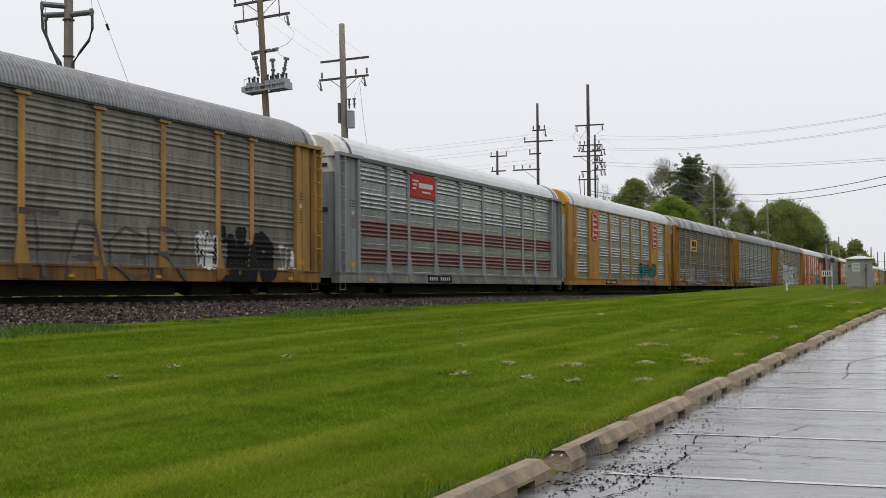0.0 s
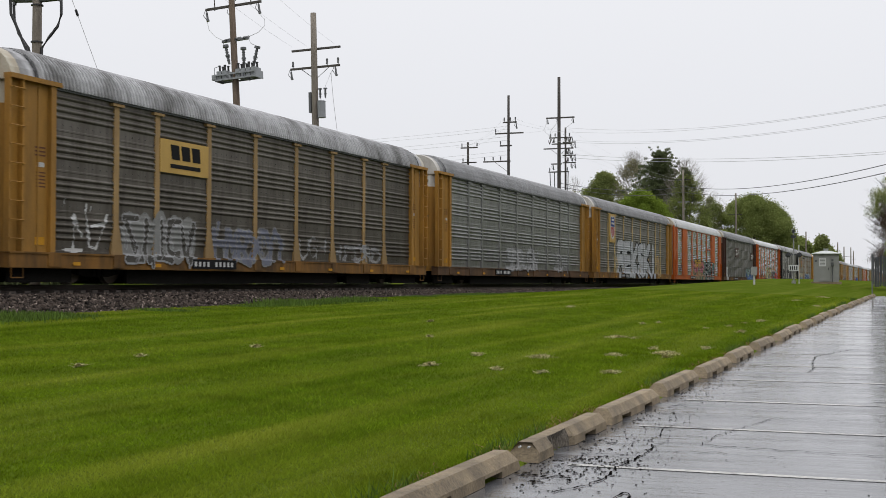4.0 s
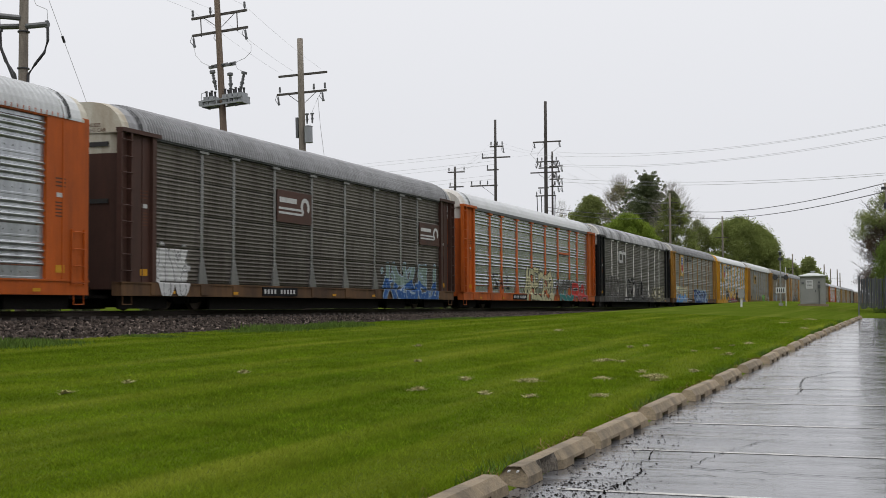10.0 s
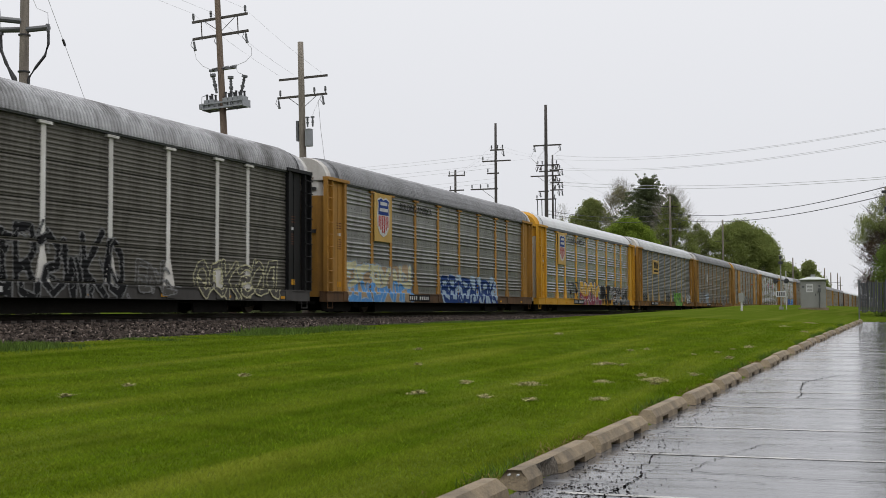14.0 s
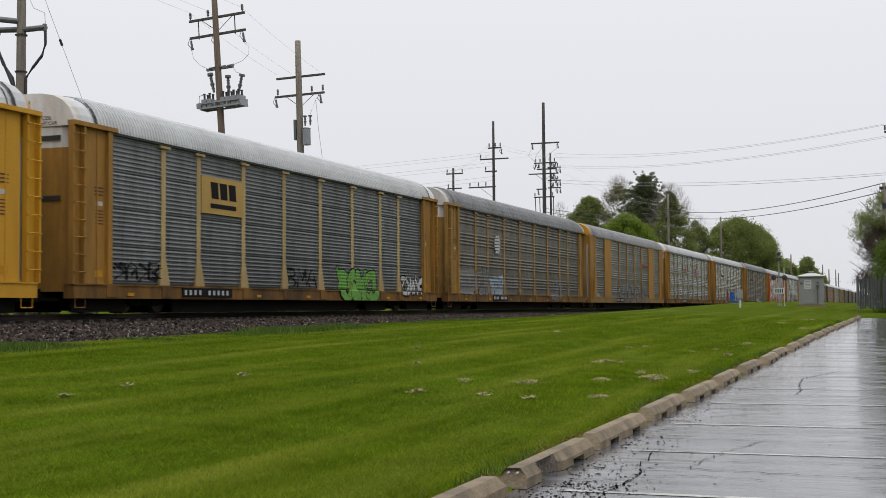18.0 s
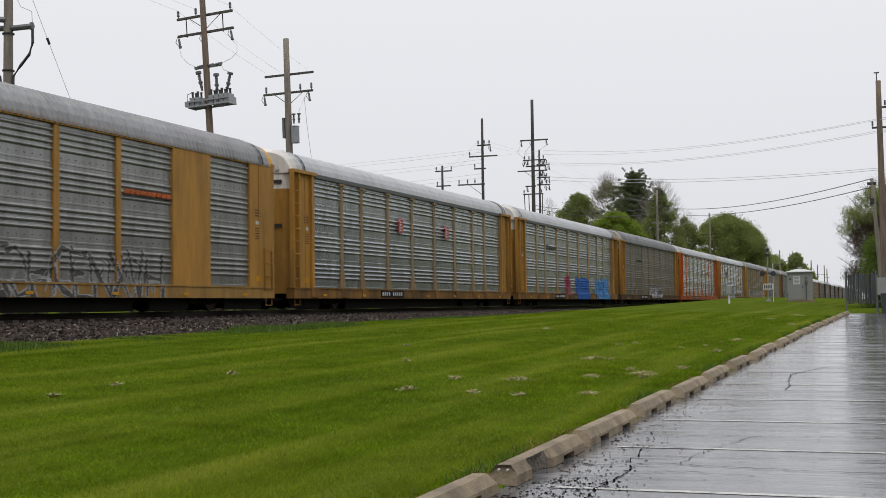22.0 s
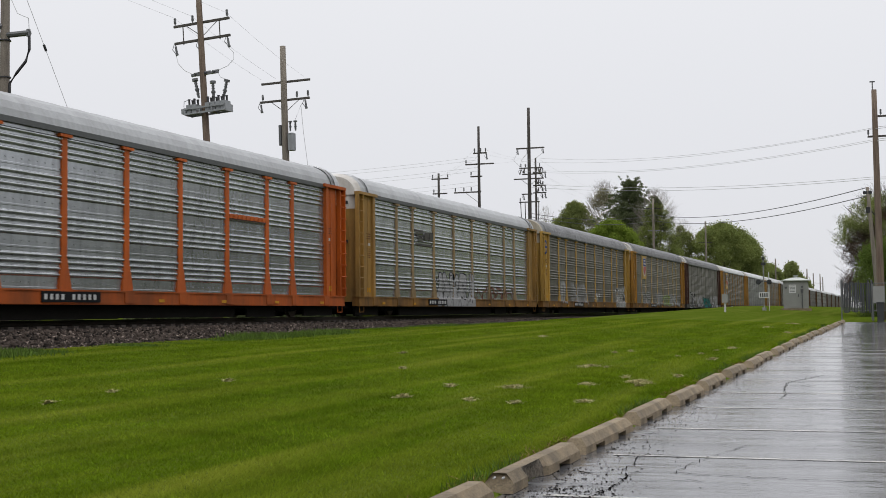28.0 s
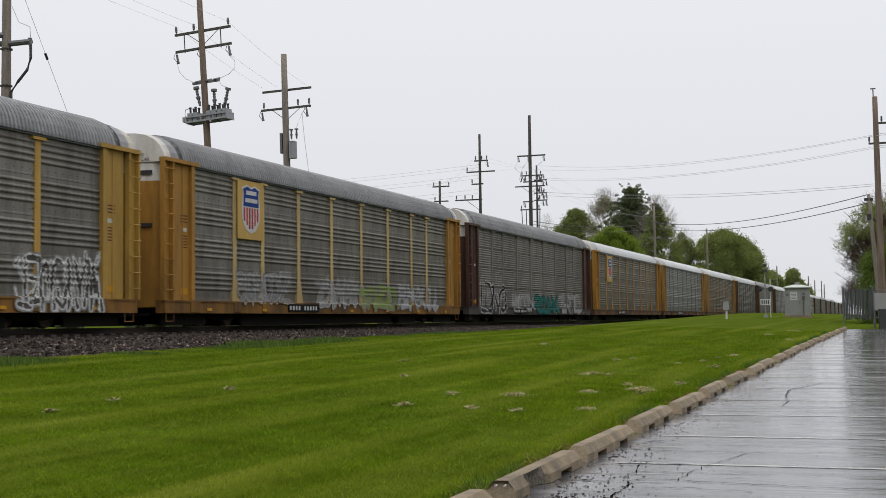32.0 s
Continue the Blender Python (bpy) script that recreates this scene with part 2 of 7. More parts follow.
# ---- small geometry kit ----
class Geo:
    """Collects vertices and faces of one mesh, each face with the index of its material."""

    def __init__(self):
        self.v, self.f, self.m = [], [], []

    def quad(self, a, b, c, d, m=0):
        i = len(self.v)
        self.v += [a, b, c, d]
        self.f.append((i, i + 1, i + 2, i + 3))
        self.m.append(m)

    def box(self, x0, x1, y0, y1, z0, z1, m=0, c=0.0):
        """A box whose long upright edges are cut back by c."""
        if c:
            ring = [(x0 + c, y0), (x1 - c, y0), (x1, y0 + c), (x1, y1 - c), (x1 - c, y1), (x0 + c, y1), (x0, y1 - c), (x0, y0 + c)]
        else:
            ring = [(x0, y0), (x1, y0), (x1, y1), (x0, y1)]
        k, n = len(self.v), len(ring)
        self.v += [(x, y, z0) for x, y in ring] + [(x, y, z1) for x, y in ring]
        for i in range(n):
            j = (i + 1) % n
            self.f.append((k + i, k + j, k + n + j, k + n + i))
        self.f += [tuple(k + i for i in reversed(range(n))), tuple(k + n + i for i in range(n))]
        self.m += [m] * (n + 2)

    def sweep(self, prof, y0, y1, m=0, caps=True, axis="y", closed=True):
        """A profile in the plane across the axis, drawn from y0 to y1. For axis y the profile is (x, z); for x it is (y, z); for z it is (x, y)."""
        def at(p, s):
            return (p[0], s, p[1]) if axis == "y" else (s, p[0], p[1]) if axis == "x" else (p[0], p[1], s)
        k, n = len(self.v), len(prof)
        self.v += [at(p, y0) for p in prof] + [at(p, y1) for p in prof]
        for i in range(n if closed else n - 1):
            j = (i + 1) % n
            self.f.append((k + i, k + j, k + n + j, k + n + i))
            self.m.append(m)
        if caps and closed:
            self.f += [tuple(k + i for i in reversed(range(n))), tuple(k + n + i for i in range(n))]
            self.m += [m, m]

    def tube(self, pts, r, n=6, m=0, r1=None):
        pts = [Vector(p) for p in pts]
        k = len(self.v)
        up = Vector((0, 0, 1))
        for i, p in enumerate(pts):
            d = (pts[min(i + 1, len(pts) - 1)] - pts[max(i - 1, 0)]).normalized()
            s = d.cross(up if abs(d.z) < 0.9 else Vector((1, 0, 0))).normalized()
            t = d.cross(s)
            rr = r if r1 is None else r + (r1 - r) * i / (len(pts) - 1)
            for a in range(n):
                w = 2 * math.pi * a / n
                self.v.append(tuple(p + s * (rr * math.cos(w)) + t * (rr * math.sin(w))))
        for i in range(len(pts) - 1):
            for a in range(n):
                b = (a + 1) % n
                self.f.append((k + i * n + a, k + i * n + b, k + (i + 1) * n + b, k + (i + 1) * n + a))
                self.m.append(m)
        e = k + (len(pts) - 1) * n
        self.f += [tuple(k + a for a in reversed(range(n))), tuple(e + a for a in range(n))]
        self.m += [m, m]

    def mesh(self, name, mats, smooth=False):
        me = bpy.data.meshes.new(name)
        me.from_pydata(self.v, [], self.f)
        for x in mats:
            me.materials.append(x)
        if len(mats) > 1:
            me.polygons.foreach_set("material_index", self.m)
        if smooth:
            me.polygons.foreach_set("use_smooth", [True] * len(me.polygons))
        me.update()
        return me


def part(name, data, parent=None, label="", at=None):
    """Links a mesh as one object, under a thing or part if given."""
    ob = new(name, data)
    if parent is not None:
        ob.parent = parent
    if at is not None:
        ob.matrix_basis = at
    return tagged(ob, label)


def thing(name, label, category, at, group="", kind=""):
    ob = new(name)
    ob.empty_display_size = 0.2
    ob.matrix_basis = at
    return tagged(ob, label, category, group, kind)


def fast_mesh(name, verts, faces, mats, idx=None):
    """A mesh from numpy arrays; all faces have the same number of corners."""
    me = bpy.data.meshes.new(name)
    nv, nf, k = len(verts), len(faces), faces.shape[1]
    me.vertices.add(nv)
    me.vertices.foreach_set("co", np.asarray(verts, np.float32).ravel())
    me.loops.add(nf * k)
    me.loops.foreach_set("vertex_index", np.asarray(faces, np.int32).ravel())
    me.polygons.add(nf)
    me.polygons.foreach_set("loop_start", np.arange(0, nf * k, k, dtype=np.int32))
    me.polygons.foreach_set("loop_total", np.full(nf, k, np.int32))
    for x in mats:
        me.materials.append(x)
    if idx is not None:
        me.polygons.foreach_set("material_index", np.asarray(idx, np.int32))
    me.update(calc_edges=True)
    me.validate()
    return me


# ---- lie of the land ----
RAIL_Z = 1.40
TRACK_X = -22.67
KERB_X = -2.71
LOT_END = 68.6


def rise(y):
    """The long slope on which lot and lawn climb."""
    y = np.asarray(y, float)
    return 0.0116 * np.where(y < -20, -20 + (y + 20) * 0.2, np.where(y > 110, 110 + 25 * (1 - np.exp(-(y - 110) / 25)), y))


def ground_z(x, y):
    x, y = np.asarray(x, float), np.asarray(y, float)
    u = np.clip((-2.9 - x) / 14.2, 0, 1)
    lawn = rise(y) + 0.05 * np.clip((-2.8 - x) / 0.3, 0, 1) + 0.50 * u + 0.05 * np.sin(u * 3.1)
    bed = 0.55 + 0.0 * x
    b = np.clip((-14.6 - x) / 2.0, 0, 1)
    b = b * b * (3 - 2 * b)
    near = lawn * (1 - b) + np.minimum(lawn, 0.98) * b
    c = np.clip((-16.9 - x) / 1.2, 0, 1)
    d = np.clip((-28.4 - x) / 5.0, 0, 1)
    z = near * (1 - c) + bed * c
    z = z * (1 - d) + 1.75 * d
    return z


def lot_z(y):
    return rise(y)


# ground: one sheet to the horizon, fine near the camera
M["grass_soil"] = mat("lawn", (0.056, 0.083, 0.008), 0.95, var=0.30, scale=0.22, fine=9.0, second=(0.066, 0.090, 0.011),
                      amount=0.8, bump=0.6, bump_scale=25, spec=0.0)


def mow_stripes(m, light):
    """Mower passes run along the track; the paler sheen of leaning grass is put into the colour."""
    n, l = m.node_tree.nodes, m.node_tree.links
    b = n["Principled BSDF"]
    src = b.inputs["Base Color"].links[0].from_socket
    geo = n.new("ShaderNodeNewGeometry")
    mp = n.new("ShaderNodeMapping")
    mp.inputs["Scale"].default_value = (1.0, 0.055, 0.0)
    l.new(geo.outputs["Position"], mp.inputs[0])
    ns = n.new("ShaderNodeTexNoise")
    ns.inputs["Scale"].default_value = 1.25
    ns.inputs["Detail"].default_value = 3
    l.new(mp.outputs[0], ns.inputs["Vector"])
    rr = n.new("ShaderNodeMapRange")
    rr.inputs[1].default_value, rr.inputs[2].default_value = 0.47, 0.68
    l.new(ns.outputs[0], rr.inputs[0])
    mp2 = n.new("ShaderNodeMapping")
    mp2.inputs["Scale"].default_value = (0.5, 0.2, 0.0)
    l.new(geo.outputs["Position"], mp2.inputs[0])
    ns2 = n.new("ShaderNodeTexNoise")
    ns2.inputs["Scale"].default_value = 1.0
    ns2.inputs["Detail"].default_value = 4
    l.new(mp2.outputs[0], ns2.inputs["Vector"])
    mul = n.new("ShaderNodeMath")
    mul.operation = "MULTIPLY"
    l.new(rr.outputs[0], mul.inputs[0])
    l.new(ns2.outputs[0], mul.inputs[1])
    mul2 = n.new("ShaderNodeMath")
    mul2.operation = "MULTIPLY"
    mul2.inputs[1].default_value = 1.5
    l.new(mul.outputs[0], mul2.inputs[0])
    mx = n.new("ShaderNodeMixRGB")
    mx.inputs[2].default_value = (*light, 1)
    l.new(mul2.outputs[0], mx.inputs[0])
    l.new(src, mx.inputs[1])
    l.new(mx.outputs[0], b.inputs["Base Color"])


mow_stripes(M["grass_soil"], (0.092, 0.112, 0.018))


def spread(lo, hi, core_lo, core_hi, step, growth=1.25):
    out = list(np.arange(core_lo, core_hi + 1e-6, step))
    s, a = step, core_hi
    while a < hi:
        s *= growth
        a += s
        out.append(min(a, hi))
    s, a = step, core_lo
    while a > lo:
        s *= growth
        a -= s
        out.insert(0, max(a, lo))
    return np.array(out)


gx = spread(-2600, 2600, -32, 6, 0.5)
gy = spread(-900, 4200, -4, 120, 1.0)
GX, GY = np.meshgrid(gx, gy)
GZ = ground_z(GX, GY)
GZ = np.where(GX > -2.6, np.where(GY < LOT_END + 0.5, rise(GY) - 0.06, np.minimum(rise(GY) + 0.02, 1.6)), GZ)
verts = np.stack([GX, GY, GZ], -1).reshape(-1, 3)
ni, nj = GX.shape
a = (np.arange(ni - 1)[:, None] * nj + np.arange(nj - 1)[None, :]).ravel()
ground = part("ground", fast_mesh("ground", verts, np.stack([a, a + 1, a + nj + 1, a + nj], 1), [M["grass_soil"]]))
tagged(ground, "mown green lawn rising gently to the railway", "ground", kind="structure")

# asphalt lot, wet
M["asphalt"] = mat("wet_asphalt", (0.084, 0.085, 0.091), 0.16, var=0.30, scale=0.6, fine=160, second=(0.060, 0.061, 0.066),
                   amount=0.8, spec=0.8)


def wet(m):
    """Water film: shallow ripples of the worn surface, some patches drier than others."""
    n, l = m.node_tree.nodes, m.node_tree.links
    b = n["Principled BSDF"]
    tc = n.new("ShaderNodeTexCoord")
    mp = n.new("ShaderNodeMapping")
    mp.inputs["Scale"].default_value = (0.30, 2.6, 1.0)
    l.new(tc.outputs["Object"], mp.inputs[0])
    ns = n.new("ShaderNodeTexNoise")
    ns.inputs["Scale"].default_value = 0.9
    ns.inputs["Detail"].default_value = 6
    l.new(mp.outputs[0], ns.inputs["Vector"])
    rr = n.new("ShaderNodeMapRange")
    rr.inputs[1].default_value, rr.inputs[2].default_value = 0.42, 0.72
    rr.inputs[3].default_value, rr.inputs[4].default_value = 0.02, 0.30
    l.new(ns.outputs[0], rr.inputs[0])
    l.new(rr.outputs[0], b.inputs["Roughness"])
    gr = n.new("ShaderNodeTexNoise")
    gr.inputs["Scale"].default_value = 70.0
    gr.inputs["Detail"].default_value = 2
    l.new(tc.outputs["Object"], gr.inputs["Vector"])
    bp = n.new("ShaderNodeBump")
    bp.inputs["Strength"].default_value = 0.11
    bp.inputs["Distance"].default_value = 0.01
    l.new(gr.outputs[0], bp.inputs["Height"])
    mp3 = n.new("ShaderNodeMapping")
    mp3.inputs["Scale"].default_value = (0.7, 5.0, 1.0)
    l.new(tc.outputs["Object"], mp3.inputs[0])
    rp = n.new("ShaderNodeTexNoise")
    rp.inputs["Scale"].default_value = 2.2
    rp.inputs["Detail"].default_value = 4
    l.new(mp3.outputs[0], rp.inputs["Vector"])
    b2 = n.new("ShaderNodeBump")
    b2.inputs["Strength"].default_value = 0.34
    b2.inputs["Distance"].default_value = 0.012
    l.new(rp.outputs[0], b2.inputs["Height"])
    l.new(bp.outputs[0], b2.inputs["Normal"])
    mp4 = n.new("ShaderNodeMapping")
    mp4.inputs["Scale"].default_value = (0.16, 1.0, 1.0)
    l.new(tc.outputs["Object"], mp4.inputs[0])
    wv = n.new("ShaderNodeTexNoise")
    wv.inputs["Scale"].default_value = 1.0
    wv.inputs["Detail"].default_value = 3
    l.new(mp4.outputs[0], wv.inputs["Vector"])
    b3 = n.new("ShaderNodeBump")
    b3.inputs["Strength"].default_value = 0.6
    b3.inputs["Distance"].default_value = 0.03
    l.new(wv.outputs[0], b3.inputs["Height"])
    l.new(b2.outputs[0], b3.inputs["Normal"])
    l.new(b3.outputs[0], b.inputs["Normal"])


wet(M["asphalt"])
lx = np.array([-3.0, -2.7, -2.0, 0, 3, 8, 16, 30, 60])
ly = np.concatenate([np.arange(-30, LOT_END, 2.0), [LOT_END]])
LX, LY = np.meshgrid(lx, ly)
LZ = lot_z(LY) + 0.0
verts = np.stack([LX, LY, LZ], -1).reshape(-1, 3)
ni, nj = LX.shape
a = (np.arange(ni - 1)[:, None] * nj + np.arange(nj - 1)[None, :]).ravel()
lot = part("pavement", fast_mesh("pavement", verts, np.stack([a, a + 1, a + nj + 1, a + nj], 1), [M["asphalt"]]))
tagged(lot, "wet dark asphalt parking lot with cracks", "pavement", kind="structure")
# painted stall lines
M["line"] = mat("worn_white_line", (0.36, 0.35, 0.32), 0.25, var=0.35, scale=3.2, fine=40, second=(0.08, 0.08, 0.084), amount=1.0)
for y in (3.7, 6.4, 9.08, 11.55, 14.0, 16.7, 19.3, 22.1, 25.2, 28.3, 30.9, 34.0, 36.9, 39.8, 42.6, 45.5, 48.3, 51.2, 54.0, 56.9, 59.8, 62.6):
    g = Geo()
    for i in range(10):
        x0, x1 = -2.5 + i * 0.55, -2.5 + (i + 1) * 0.55
        g.quad((x0, y - 0.042, lot_z(y - 0.042) + 0.004), (x1, y - 0.042, lot_z(y - 0.042) + 0.004),
               (x1, y + 0.042, lot_z(y + 0.042) + 0.004), (x0, y + 0.042, lot_z(y + 0.042) + 0.004))
    part("stall_line", g.mesh("stall_line", [M["line"]]), lot)

# ballast bed, ties and rails
M["ballast"] = mat("ballast", (0.026, 0.021, 0.020), 0.9, var=0.45, scale=6, fine=28, second=(0.018, 0.014, 0.013), amount=0.9, bump=1.0, bump_scale=22, spec=0.05)
bed = Geo()
bp_ = [(-16.4, 0.45), (-16.8, 0.68), (-19.9, 1.07), (-20.9, 1.12), (-21.45, 1.19), (-24.8, 1.235), (-25.6, 1.18), (-28.0, 0.85), (-28.6, 0.6)]
bed.sweep(bp_, -700, 1500, closed=False)
ballast = tagged(part("ballast_bed", bed.mesh("ballast_bed", [M["ballast"]])), "grey crushed stone ballast under the railway track", "ballast", kind="structure")
M["rail"] = mat("rail_steel", (0.026, 0.018, 0.014), 0.6, metal=0.6, var=0.3)
M["tie"] = mat("old_timber_tie", (0.045, 0.036, 0.03), 0.9, var=0.35, fine=20)
RAIL_P = [(-0.07, 0), (0.07, 0), (0.07, 0.015), (0.012, 0.035), (0.012, 0.12), (0.036, 0.13), (0.036, 0.165), (-0.036, 0.165), (-0.036, 0.13), (-0.012, 0.12), (-0.012, 0.035), (-0.07, 0.015)]
for s in (-0.755, 0.755):
    g = Geo()
    g.sweep([(TRACK_X + s + px, RAIL_Z - 0.165 + pz) for px, pz in RAIL_P], -700, 1500)
    tagged(part("rail", g.mesh("rail", [M["rail"]])), "rusty brown steel rail on timber ties", "rail", "rails", "structure")

# ties near the camera are pieces of their own; the rest are one mesh
g = Geo()
g.box(-1.3, 1.3, -0.115, 0.115, -0.17, 0, c=0.0)
tie_mesh = g.mesh("tie", [M["tie"]])
for i in range(110):
    part("tie", tie_mesh, ballast, at=pose(TRACK_X + 0.03 * math.sin(i * 7.1), 14 + i * 0.55, RAIL_Z - 0.157))

# ---- autorack cars ----
# car space: origin on the rails at mid length, y along the train, +x the side by the lawn
HALF = 13.85          # half length over the end posts
WID = 1.52            # half width
SILL0, SILL1 = 0.43, 0.84
TOP = 5.10            # top of the side panels
POSTS = (-9.31, -7.30, -4.43, -1.48, 1.48, 4.43, 7.30, 9.31)
PANEL_END = 12.09
CAP = 12.65


def ribs(kind):
    """Side panel profile (depth outwards, height) from bottom to top: four lapped sheets."""
    pts = []
    h = (TOP - SILL1) / 4
    for s in range(4):
        z = SILL1 + s * h
        if kind == "wide":       # a flat bolted band below, four narrow round ribs above it
            pts += [(0.008, z), (0.008, z + 0.004), (0.008, z + 0.046), (0.008, z + 0.05), (0.0, z + 0.056), (0.0, z + 0.062)]
            for r in range(4):
                a = z + 0.39 + r * 0.17
                pts += [(0.0, a - 0.068), (0.0, a - 0.062), (0.014, a - 0.048), (0.037, a - 0.026), (0.046, a), (0.037, a + 0.024), (0.014, a + 0.044), (0.0, a + 0.058), (0.0, a + 0.064)]
            pts += [(0.0, z + h - 0.010), (0.0, z + h - 0.004)]
        else:                    # fine ribs over the whole sheet, open seam between sheets
            pts += [(-0.09, z - 0.004), (-0.09, z + 0.034), (0.014, z + 0.036)]
            n = 8
            step = (h - 0.05) / n
            for r in range(n):
                a = z + 0.038 + r * step
                pts += [(0.0, a), (0.002, a + step * 0.34), (0.018, a + step * 0.50), (0.024, a + step * 0.62), (0.022, a + step * 0.74), (0.010, a + step * 0.90)]
            pts += [(0.0, z + h - 0.004)]
    return pts


RIBS = {k: ribs(k) for k in ("wide", "fine")}


def rib_depth(kind, z):
    p = RIBS[kind]
    return np.interp(z, [q[1] for q in p], [q[0] for q in p])


CACHE = {}


def cached(key, make):
    if key not in CACHE:
        CACHE[key] = make()
    return CACHE[key]


def panel_mesh(w, kind, m, stripe=False):
    def make():
        g = Geo()
        p = RIBS[kind]
        h = (TOP - SILL1) / 4
        for d, z in p:
            g.v += [(1.40 + d, -w / 2, z), (1.40 + d, w / 2, z)]
        for i in range(len(p) - 1):
            zz = (p[i][1] + p[i + 1][1]) / 2
            red = stripe and (SILL1 + 0.30 < zz < SILL1 + 0.98 or SILL1 + h + 0.30 < zz < SILL1 + h + 0.98)
            g.f.append((2 * i, 2 * i + 1, 2 * i + 3, 2 * i + 2))
            g.m.append(1 if red else 0)
        strip = len(g.f)
        g.quad((1.36, -w / 2, SILL1), (1.36, -w / 2, TOP), (1.36, w / 2, TOP), (1.36, w / 2, SILL1))
        # bolt heads along the laps
        for s in range(4):
            for k in range(int(w / 0.32)):
                y, z = -w / 2 + 0.16 + k * 0.32, SILL1 + s * h + (0.17 if kind == "wide" else h - 0.10)
                g.box(1.398, 1.412, y - 0.014, y + 0.014, z - 0.014, z + 0.014, 2)
        me = g.mesh("side_panel", [M[m], M["red_stripe"], M["bolt"]])
        me.polygons.foreach_set("use_smooth", [kind == "wide" and i < strip for i in range(len(me.polygons))])
        return me
    return cached(("panel", round(w, 2), kind, m, stripe), make)


def post_mesh(m, wide=0.20, face=1.449):
    def make():
        g = Geo()
        w = wide / 2
        z0 = SILL1
        g.box(1.37, face, -w, w, z0 + 0.82, TOP + 0.02, c=0.012)
        # flared foot and T-shaped head
        k = len(g.v)
        for z, ww, x in ((z0 - 0.06, 0.265, 1.485), (z0 + 0.12, 0.255, 1.478), (z0 + 0.83, w, face)):
            g.v += [(1.37, -ww, z), (x, -ww, z), (x, ww, z), (1.37, ww, z)]
        for r in range(2):
            for i in range(4):
                j = (i + 1) % 4
                g.f.append((k + r * 4 + i, k + r * 4 + j, k + r * 4 + 4 + j, k + r * 4 + 4 + i))
                g.m.append(0)
        g.box(1.36, 1.507, -0.27, 0.27, TOP - 0.11, TOP - 0.03)
        for i in range(11):
            for s in (-1, 1):
                z = z0 + 0.8 + i * (TOP - z0 - 0.9) / 11
                g.box(1.40, 1.43, s * (w + 0.028) - 0.018, s * (w + 0.028) + 0.018, z - 0.018, z + 0.018, 1)
        return g.mesh("side_post", [M[m], M["eave"]])
    return cached(("post", m, wide, face), make)


def ladder_mesh(m):
    def make():
        g = Geo()
        for y in (-0.24, 0.24):
            g.box(1.42, 1.57, y - 0.03, y + 0.03, SILL1 - 0.02, TOP + 0.04)
        g.box(1.40, 1.42, -0.27, 0.27, SILL1 - 0.02, TOP + 0.04)
        for i in range(9):
            z = 1.15 + i * 0.47
            g.tube([(1.60, -0.26, z), (1.60, 0.26, z)], 0.014, 5)
            g.box(1.55, 1.61, -0.27, -0.245, z - 0.02, z + 0.02)
            g.box(1.55, 1.61, 0.245, 0.27, z - 0.02, z + 0.02)
        return g.mesh("ladder", [M[m]])
    return cached(("ladder", m), make)


def short_ladder_mesh(m):
    def make():
        g = Geo()
        for i in range(4):
            z = 0.75 + i * 0.46
            g.tube([(1.50, -0.25, z), (1.60, -0.25, z), (1.60, 0.25, z), (1.50, 0.25, z)], 0.014, 5)
        for y in (-0.27, 0.27):
            g.box(1.49, 1.56, y - 0.02, y + 0.02, 0.7, 2.2)
        return g.mesh("ladder", [M[m]])
    return cached(("sladder", m), make)


def end_panel_mesh(m, flush):
    def make():
        g = Geo()
        y0, y1 = PANEL_END + 0.10, HALF - (0.05 if flush else 0.64)
        x = 1.50 if flush else 1.44
        g.box(1.36, x, y0, y1, SILL1 - (0.4 if flush else 0.0), TOP + (0.16 if flush else 0.05), c=0.01)
        g.box(x, x + 0.02, y0 + 0.45, y0 + 0.50, SILL1, TOP)
        g.box(x, x + 0.012, y0 + 0.20, y0 + 0.56, 1.02, 1.22, 1)     # yellow notice plate
        g.box(x, x + 0.008, y0 + 0.22, y0 + 0.50, 3.02, 3.14, 3)     # white label
        for k in range(4):
            g.box(x, x + 0.008, y0 + 0.24, y0 + 0.52, 1.045 + k * 0.042, 1.058 + k * 0.042, 2)
        for k in range(5):
            g.box(x, x + 0.006, y0 + 0.18, y0 + 0.52, 2.5 + k * 0.09, 2.535 + k * 0.09, 2)
        for k in range(3):
            g.box(x, x + 0.006, y0 + 0.18, y0 + 0.58, 3.3 + k * 0.10, 3.34 + k * 0.10, 2)
        if not flush:
            g.box(1.36, 1.60, y0 - 0.3, HALF + 0.02, TOP + 0.04, TOP + 0.16)      # wide head plate
            g.box(1.36, 1.55, y0 - 0.12, y0 + 0.08, SILL1, TOP + 0.04)              # corner post
        return g.mesh("end_panel", [M[m], M["p_signal"], M["p_brown"], M["p_white"]])
    return cached(("endp", m, flush), make)


ROOF = [(1.53, 5.14), (1.53, 5.22), (1.47, 5.45), (1.34, 5.68), (1.12, 5.88), (0.80, 6.03), (0.42, 6.10), (0, 6.12)]


